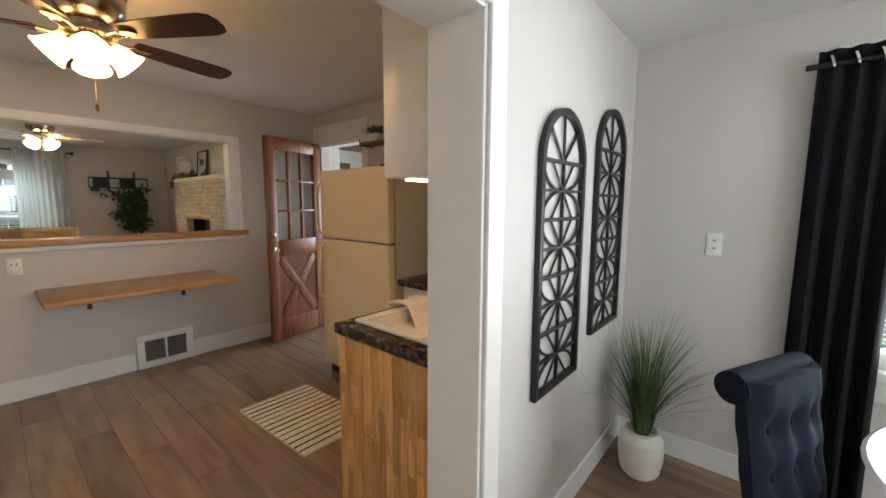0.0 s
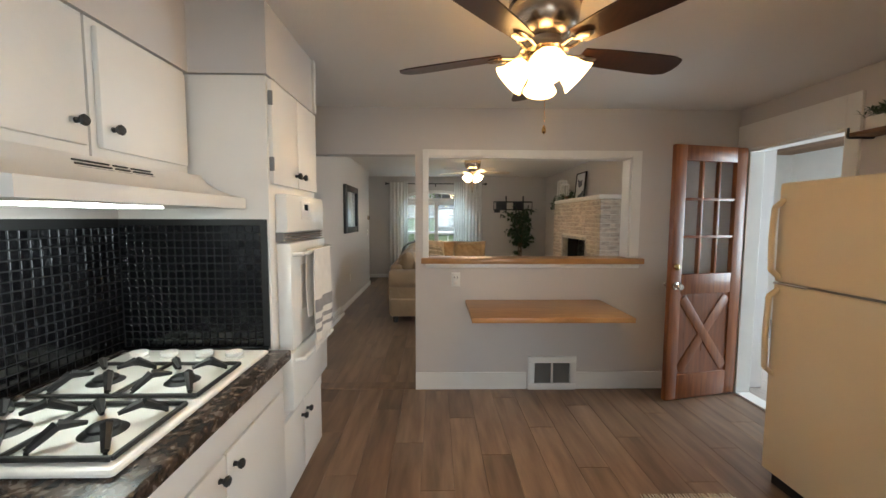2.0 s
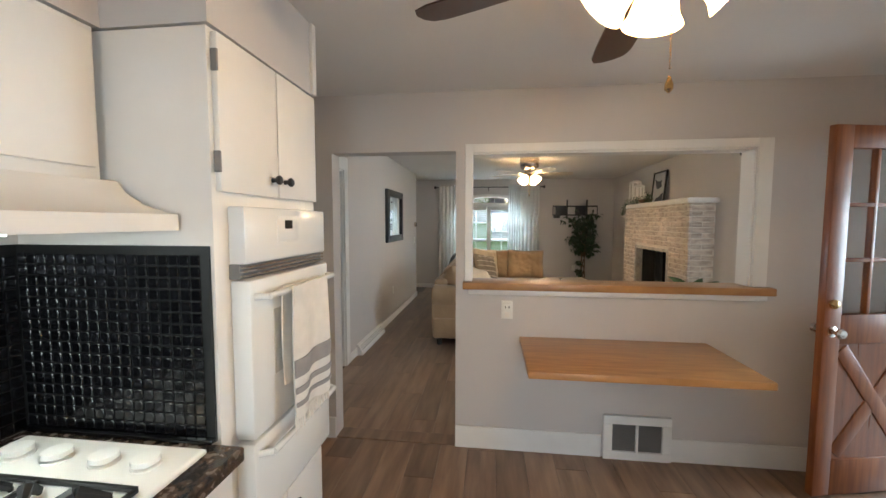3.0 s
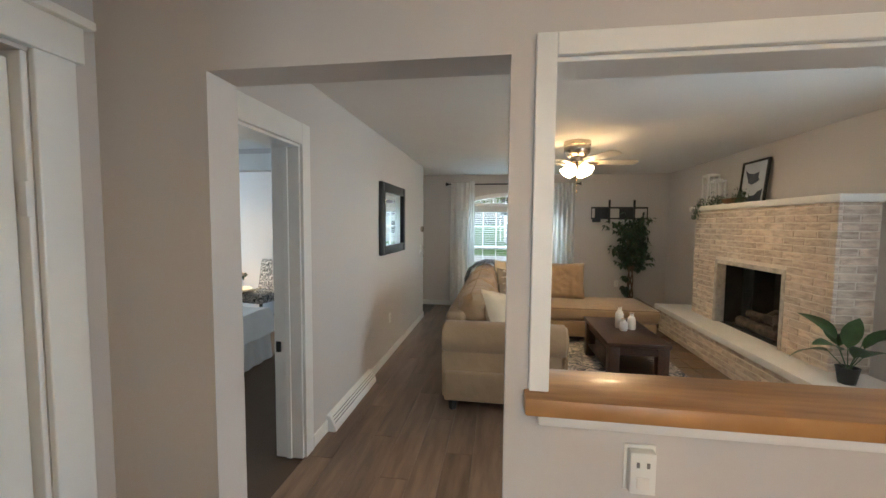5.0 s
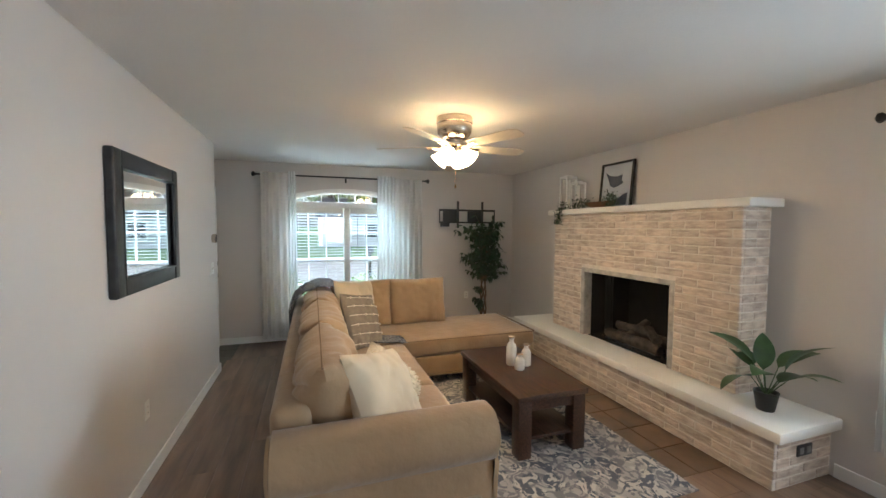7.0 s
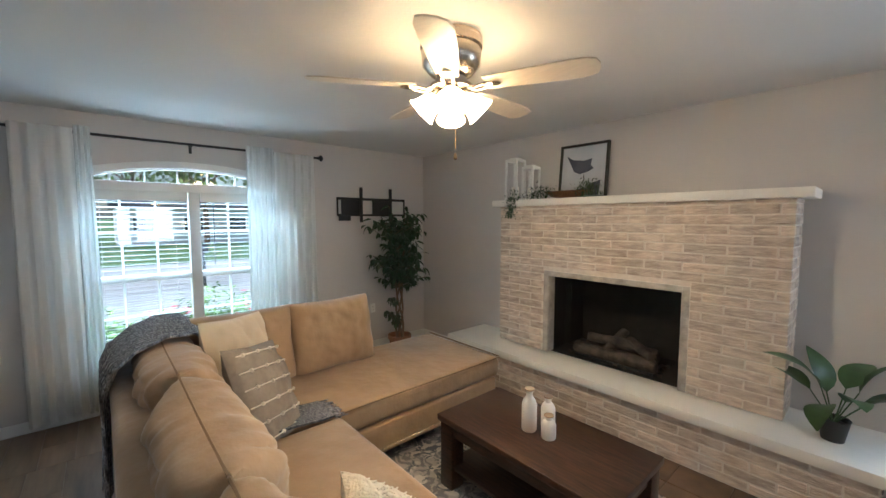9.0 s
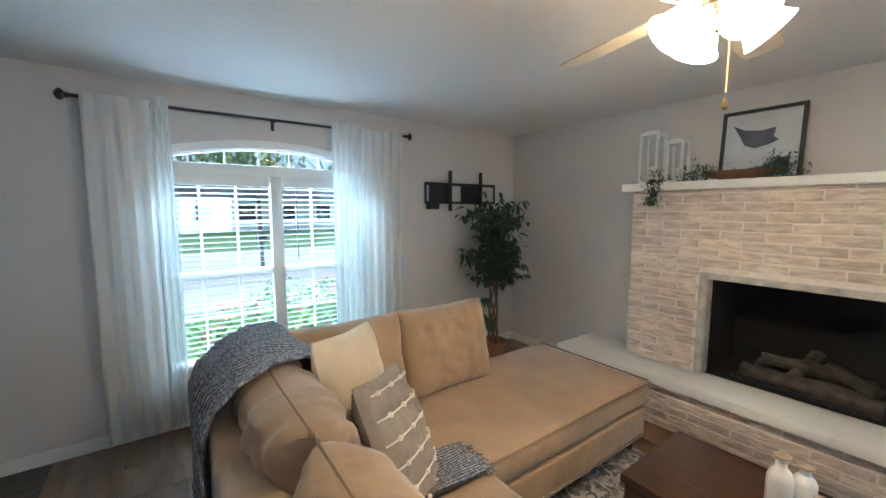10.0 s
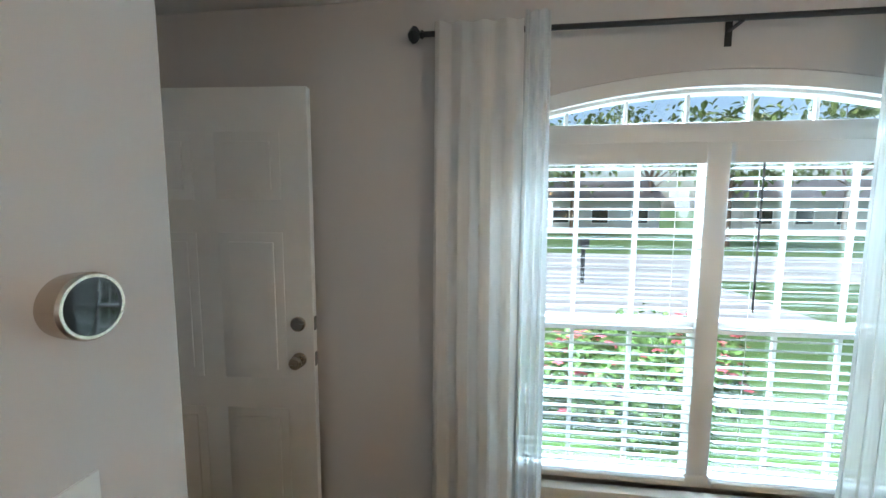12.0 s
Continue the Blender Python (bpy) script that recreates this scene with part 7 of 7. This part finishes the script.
# ---------------- back porch room ----------------
wall("wall_porch_end", "y", 5.3, 5.42, -5.88, -1.2, 0, 2.5, [(-4.5, -2.3, 0.7, 2.05)], M_TRIM, "white panelled porch wall with a window")
wall("wall_porch_side", "x", -6.0, -5.88, YR + 0.12, 5.42, 0, 2.5, [], M_TRIM, "white porch wall with a door")
wall("wall_porch_near", "x", -1.2, -1.08, YK + 0.12, 5.42, 0, 2.5, [], M_TRIM, "white porch wall")
ceiling("ceiling_porch", -5.9, -1.08, YR + 0.12, 5.42, 2.40, M_PLANKCEIL, "dark porch ceiling")
bm = bmesh.new()
for k in range(16):
    box(bm, -5.88 if k > 1 else -3.59, -1.2, 2.88 + 0.15 * k, 3.025 + 0.15 * k, 2.385, 2.398)
ob = structure("ceiling_porch_boards", bm, M_PLANKCEIL, "rustic brown plank porch ceiling", "ceiling")
structure("floor_porch", boxes((-5.88, -1.2, YR + 0.12, 5.3, -0.1, -0.004), (-3.6, -1.2, YK + 0.12, YR + 0.12, -0.1, -0.004)), mat("pale_porch_floor", (0.36, 0.31, 0.27), 0.4, scale=3, bump=0.1, stretch=(1.2, 12, 1), c2=(0.24, 0.20, 0.17)), "pale wood-look porch floor", "floor")
solid("porch_mat", boxes((-5.7, -5.0, 4.0, 4.7, -0.004, 0.008), r=0.003), M_GREY, "dark grey doormat on the porch floor", "rug")
fl = thing("ceiling_light", (-4.3, 3.9, 2.38), "lit white dome ceiling light", "lamp")
part("pan", lathe(bmesh.new(), (-4.3, 3.9, 2.36), [(0.17, 0.02), (0.18, 0.0), (0.17, -0.01)], 32), M_NICKEL, fl)
part("dome", lathe(bmesh.new(), (-4.3, 3.9, 2.35), [(0.165, 0), (0.15, -0.04), (0.10, -0.07), (0.001, -0.085)], 32), M_FLUSH, fl, "lit frosted dome")
pd = thing("porch_door", (-5.85, 4.3, 0), "white exterior door with a black keypad lock", "door")
part("leaf", boxes((-5.878, -5.84, 3.9, 4.75, 0.01, 2.03), r=0.004), M_TRIM, pd)
part("keypad", boxes((-5.84, -5.815, 3.95, 4.02, 1.08, 1.22), r=0.006), M_BLACK, pd, "black keypad lock")
part("lever", boxes((-5.84, -5.81, 3.96, 4.01, 0.94, 1.0), (-5.81, -5.795, 3.96, 4.10, 0.96, 0.98), r=0.004), M_BLACK, pd, "black lever handle")
structure("trim_porch_door", boxes((-5.88, -5.855, 3.78, 3.89, 0, 2.15), (-5.88, -5.855, 4.76, 4.87, 0, 2.15), (-5.88, -5.855, 3.89, 4.76, 2.04, 2.15), (-5.88, -5.85, 3.55, 3.66, 0, 2.38), r=0.004), M_BROWNWOOD, "brown wooden door casing")

# ---------------- outside ----------------
bm = bmesh.new()
g = 4000
vs = [bm.verts.new(p) for p in ((-g, -g, -0.45), (g, -g, -0.45), (g, g, -0.45), (-g, g, -0.45))]
bm.faces.new(vs)
structure("ground", bm, M_LAWN, "mown green lawn", "lawn")
structure("road", boxes((-27.5, -20.5, -300, 300, -0.46, -0.43)), M_ROAD, "pale concrete street", "road")
structure("driveway", boxes((-20.5, -10.4, -5.2, -1.6, -0.46, -0.432), (-46, -27.5, -10, -4, -0.46, -0.431), (-20.5, -15.5, -1.6, 5.5, -0.46, -0.436)), M_ROAD, "pale concrete driveway", "driveway")
def bush(x, y, s, h, petals, label):
    b = thing("flowering_bush", (x, y, -0.45), label, "bush", "bushes below the window")
    bm, bf_ = bmesh.new(), bmesh.new()
    for k in range(620):
        a, r, z = random.uniform(0, 6.28), s * math.sqrt(random.random()), random.random()
        p = Vector((x + r * math.cos(a), y + r * math.sin(a), -0.4 + h * z * (1 - 0.4 * (r / s) ** 2)))
        leaf(bm, Matrix.Translation(p) @ Matrix.Rotation(random.uniform(0, 6.28), 4, "Z") @ Matrix.Rotation(random.uniform(-1, 0.6), 4, "Y"), random.uniform(0.08, 0.14), random.uniform(0.05, 0.08))
        if k < petals:
            for q in range(5):
                leaf(bf_, Matrix.Translation(p + Vector((0, 0, 0.08))) @ Matrix.Rotation(1.26 * q, 4, "Z") @ Matrix.Rotation(-0.4, 4, "Y"), 0.06, 0.05)
    part("foliage", bm, M_BUSH, b, smooth=False)
    if petals:
        part("blossom", bf_, M_FLOWER, b, "pink blossoms", smooth=False)
    else:
        bf_.free()
for x, y, s, h, p in ((-12.0, -0.75, 0.55, 1.15, 0), (-12.3, 0.2, 0.45, 0.8, 60), (-12.1, 0.75, 0.6, 1.15, 0), (-12.8, 1.6, 0.5, 0.9, 70), (-12.4, -1.8, 0.5, 1.0, 20)):
    bush(x, y, s, h, p, "leafy garden bush with pink blossoms" if p else "leafy yellow-green garden bush")
mb = thing("mailbox", (-19.6, 1.9, -0.45), "black mailbox on a post by the street", "mailbox")
part("post", boxes((-19.65, -19.55, 1.85, 1.95, -0.45, 0.6)), M_BLACK, mb)
part("box", boxes((-19.85, -19.35, 1.78, 2.02, 0.6, 0.85), r=0.06, seg=3), M_BLACK, mb)
def tree(x, y, h, r):
    t = thing("tree", (x, y, -0.45), "leafy green street tree", "tree", "trees along the street")
    bm = rod(bmesh.new(), (x, y, -0.45), (x, y, h * 0.55), 0.22, 0.12, 10)
    bc_ = bmesh.new()
    for k in range(12):
        a = random.uniform(0, 6.28)
        e = Vector((x + r * 0.7 * math.cos(a), y + r * 0.7 * math.sin(a), h * random.uniform(0.5, 0.95)))
        rod(bm, (x, y, h * random.uniform(0.28, 0.5)), e, 0.07, 0.02, 6)
        for j in range(110):
            p = e + Vector((random.gauss(0, r * 0.3), random.gauss(0, r * 0.3), random.gauss(0, h * 0.09)))
            leaf(bc_, Matrix.Translation(p) @ Matrix.Rotation(random.uniform(0, 6.28), 4, "Z") @ Matrix.Rotation(random.uniform(-1.2, 1.2), 4, "Y"), random.uniform(0.35, 0.6), random.uniform(0.25, 0.4))
    part("trunk", bm, M_BARK, t)
    part("crown", bc_, M_TREE, t, smooth=False)
for x, y, h, r in ((-40, -14, 9, 4), (-44, -4, 11, 4.5), (-42, 6, 9, 4), (-47, 14, 11, 5), (-39, 24, 9, 4), (-46, -26, 11, 5), (-33, 13, 7, 2.6), (-52, 2, 12, 5)):
    tree(x, y, h, r)
def house(x, y, w, d, label, wall_mat):
    h = thing("house", (x, y, -0.45), label, "house", "houses across the street")
    part("wall", boxes((x - d / 2, x + d / 2, y - w / 2, y + w / 2, -0.45, 2.6)), wall_mat, h)
    bm = bmesh.new()
    prism(bm, [(-d / 2 - 0.5, 2.55), (d / 2 + 0.5, 2.55), (0, 4.9)], Matrix(((1, 0, 0, x), (0, 0, 1, y - w / 2 - 0.4), (0, 1, 0, 0), (0, 0, 0, 1))), w + 0.8)
    part("roof", bm, M_ROOF, h, smooth=False)
    for k in range(4):
        yy = y - w / 2 + w * (k + 0.5) / 4
        wd = part("window", boxes((x + d / 2, x + d / 2 + 0.06, yy - 0.7, yy + 0.7, 0.5, 1.9)), M_DARKGLASS, h)
        part("frame", boxes((x + d / 2, x + d / 2 + 0.1, yy - 0.8, yy - 0.7, 0.4, 2.0), (x + d / 2, x + d / 2 + 0.1, yy + 0.7, yy + 0.8, 0.4, 2.0), (x + d / 2, x + d / 2 + 0.1, yy - 0.7, yy + 0.7, 1.9, 2.0), (x + d / 2, x + d / 2 + 0.1, yy - 0.7, yy + 0.7, 0.4, 0.5)), M_TRIM, wd)
house(-50, 7.5, 14, 8, "pale single-storey house across the street", M_SIDING)
house(-52, -14, 13, 8, "single-storey house with grey siding", M_SIDING)
house(-50, 28, 13, 8, "single-storey house among trees", M_SIDING)

# ---------------- planks, tiles and bricks ----------------
def pieces(name, parent, spots, size, material, r=0.004, jit=0.0):
    """Alike bevelled pieces that share one mesh per size; spots are (centre, size)."""
    cache = {}
    for c, s in spots:
        key = tuple(round(v, 3) for v in s)
        if key not in cache:
            bm = bmesh.new()
            obox(bm, Matrix(), s[0], s[1], s[2], min(r, min(s) * 0.45), 1)
            cache[key] = finish(bm, name, material)
        ob = new(name, cache[key])
        ob.parent = parent
        ob.matrix_basis = Matrix.Translation(Vector(c) - BASE[parent].translation) @ Euler((random.gauss(0, jit), random.gauss(0, jit), random.gauss(0, jit))).to_matrix().to_4x4()


def plank_rows(x0, x1, y0, y1, w=0.185, ln=1.22, skip=()):
    out, j, y = [], 0, y0
    while y < y1 - 0.01:
        ye = min(y + w, y1)
        x = x1 + ((j * 0.37) % 1.0) * ln
        j += 1
        while x > x0:
            a, b = max(x - ln, x0), min(x, x1)
            x -= ln
            if b - a > 0.03 and not any(k[0] < (a + b) / 2 < k[1] and k[2] < (y + ye) / 2 < k[3] for k in skip):
                out.append((((a + b) / 2, (y + ye) / 2, -0.0045), (b - a - 0.0015, ye - y - 0.0015, 0.009)))
        y = ye
    return out


pieces("plank", floor, plank_rows(XD1, 0.6, YL, YK), None, M_PLANK, 0.0012)
pieces("plank", floor, plank_rows(-9.30, XD0, YH, 1.86), None, M_PLANK, 0.0012)
pieces("plank", floor, plank_rows(-5.93, XD0, 1.86, YR), None, M_PLANK, 0.0012)
pieces("plank", floor, plank_rows(XF, -9.30, -1.20, YR), None, M_PLANK, 0.0012)
pieces("plank", floor, plank_rows(0.6, 3.3, YL, 2.70), None, M_PLANK, 0.0012)
spots = []
for i in range(11):
    for j in range(2):
        spots.append(((-5.93 - 0.152 - 0.304 * i, 1.86 + 0.145 + 0.29 * j, -0.005), (0.296, 0.282, 0.009)))
pieces("hearth_tile", floor, spots, None, M_FTILE, 0.002)
spots = []
for i in range(4):
    for j in range(5):
        spots.append(((XF + 0.13 + 0.26 * i, -1.20 - 0.14 - 0.28 * j, -0.005), (0.252, 0.272, 0.009)))
pieces("entry_tile", floor, spots, None, M_ETILE, 0.002)

# fireplace bricks: front face, near side, hearth front and end
H, L, J = 0.067, 0.258, 0.009
spots, k = [], 0
z = 0.402
while z < 1.762:
    h = min(H - J, 1.764 - z)
    x = CX0 - (0.5 * L if k % 2 else 0)
    while x < CX1 - 0.01:
        a, b = max(x, CX0), min(x + L - J, CX1)
        x += L
        segs = [(a, b)]
        if z < 1.165:
            segs = [s for s in ((a, min(b, -7.803)), (max(a, -6.597), b)) if s[1] - s[0] > 0.02]
        for p, q in segs:
            if q - p > 0.02:
                spots.append((((p + q) / 2, CY + 0.012 + random.uniform(-0.002, 0.002), z + h / 2), (q - p, 0.03, h)))
    y = CY + 0.029
    first = L if k % 2 else 0.5 * L
    while y < YR - 0.02:
        b = min(y + first - J, YR - 0.002)
        if b - y > 0.012:
            spots.append(((CX1 - 0.012, (y + b) / 2, z + h / 2), (0.026, b - y, h)))
        y += first
        first = L
    z += H
    k += 1
pieces("brick", fp, spots, None, M_BRICK, 0.004, 0.004)
spots, z, k = [], 0.004, 0
H2 = 0.065
while z < 0.31:
    h = H2 - J
    x = -8.75 - (0.5 * L if k % 2 else 0)
    while x < -5.66:
        a, b = max(x, -8.75), min(x + L - J, -5.655)
        x += L
        if b - a > 0.03:
            spots.append((((a + b) / 2, 2.412, z + h / 2), (b - a, 0.026, h)))
    y = 2.427
    first = L if k % 2 else 0.5 * L
    while y < YR - 0.03:
        b = min(y + first - J, YR - 0.003)
        spots.append(((-5.667, (y + b) / 2, z + h / 2), (0.026, b - y, h)))
        y += first
        first = L
    z += H2
    k += 1
pieces("hearth_brick", fp, spots, None, M_BRICK, 0.004, 0.004)
# mosaic tiles: the return wall singly, the long wall joined
def mosaic(u0, u1, z0, z1, step=0.0335):
    n, k = int((u1 - u0) / step), int((z1 - z0) / step)
    return [(u0 + step * (i + 0.5), z0 + step * (j + 0.5)) for j in range(k) for i in range(n)]


tb = bmesh.new()
obox(tb, Matrix(), 0.005, 0.030, 0.030, 0.0024, 1)
tile_me = finish(tb, "tile", M_BTILE, True)
for u, z in mosaic(YL + 0.012, -0.52, 0.90, 1.455)[:300]:
    t = new("tile", tile_me)
    t.parent = bs_
    t.matrix_basis = Matrix.Translation(Vector((-2.048, u, z)) - BASE[bs_].translation) @ Euler((0, random.gauss(0, 0.012), random.gauss(0, 0.012))).to_matrix().to_4x4()
vs, fs = [], []
for u, z in mosaic(-2.045, -0.52, 0.89, 1.455):
    a, b = random.gauss(0, 0.0002), random.gauss(0, 0.0002)
    o = len(vs)
    for r, d in ((0.0150, 0.0), (0.0125, 0.004)):
        for sx, sz in ((-1, -1), (1, -1), (1, 1), (-1, 1)):
            vs.append((u + sx * r, YL + 0.008 + d + (a * sx + b * sz if d else 0), z + sz * r))
    fs.append((o + 4, o + 5, o + 6, o + 7))
    fs += [(o + i, o + (i + 1) % 4, o + 4 + (i + 1) % 4, o + 4 + i) for i in range(4)]
me = bpy.data.meshes.new("tile_field")
me.from_pydata([tuple(Vector(v) - BASE[bs_].translation) for v in vs], [], fs)
me.materials.append(M_BTILE)
tf_ = new("tile_field", me)
tf_.parent = bs_
tagged(tf_, "field of small black glazed tiles", kind="stuff")
# staves of the butcher-block end panel
spots = []
x = PX0 - 0.01
j = 0
while x < PX1 - 0.01:
    w = 0.045
    z = 0.0
    e = min(x + w, PX1 - 0.001)
    cuts = sorted([0.0, 0.815] + [random.uniform(0.1, 0.7) for _ in range(2)])
    for a, b in zip(cuts, cuts[1:]):
        if b - a > 0.03:
            spots.append((((x + e) / 2, PY0 + 0.006, (a + b) / 2), (e - x - 0.0006, 0.013, b - a - 0.0006)))
    x = e
pieces("stave", sc, spots, None, M_BLOCK, 0.0008)
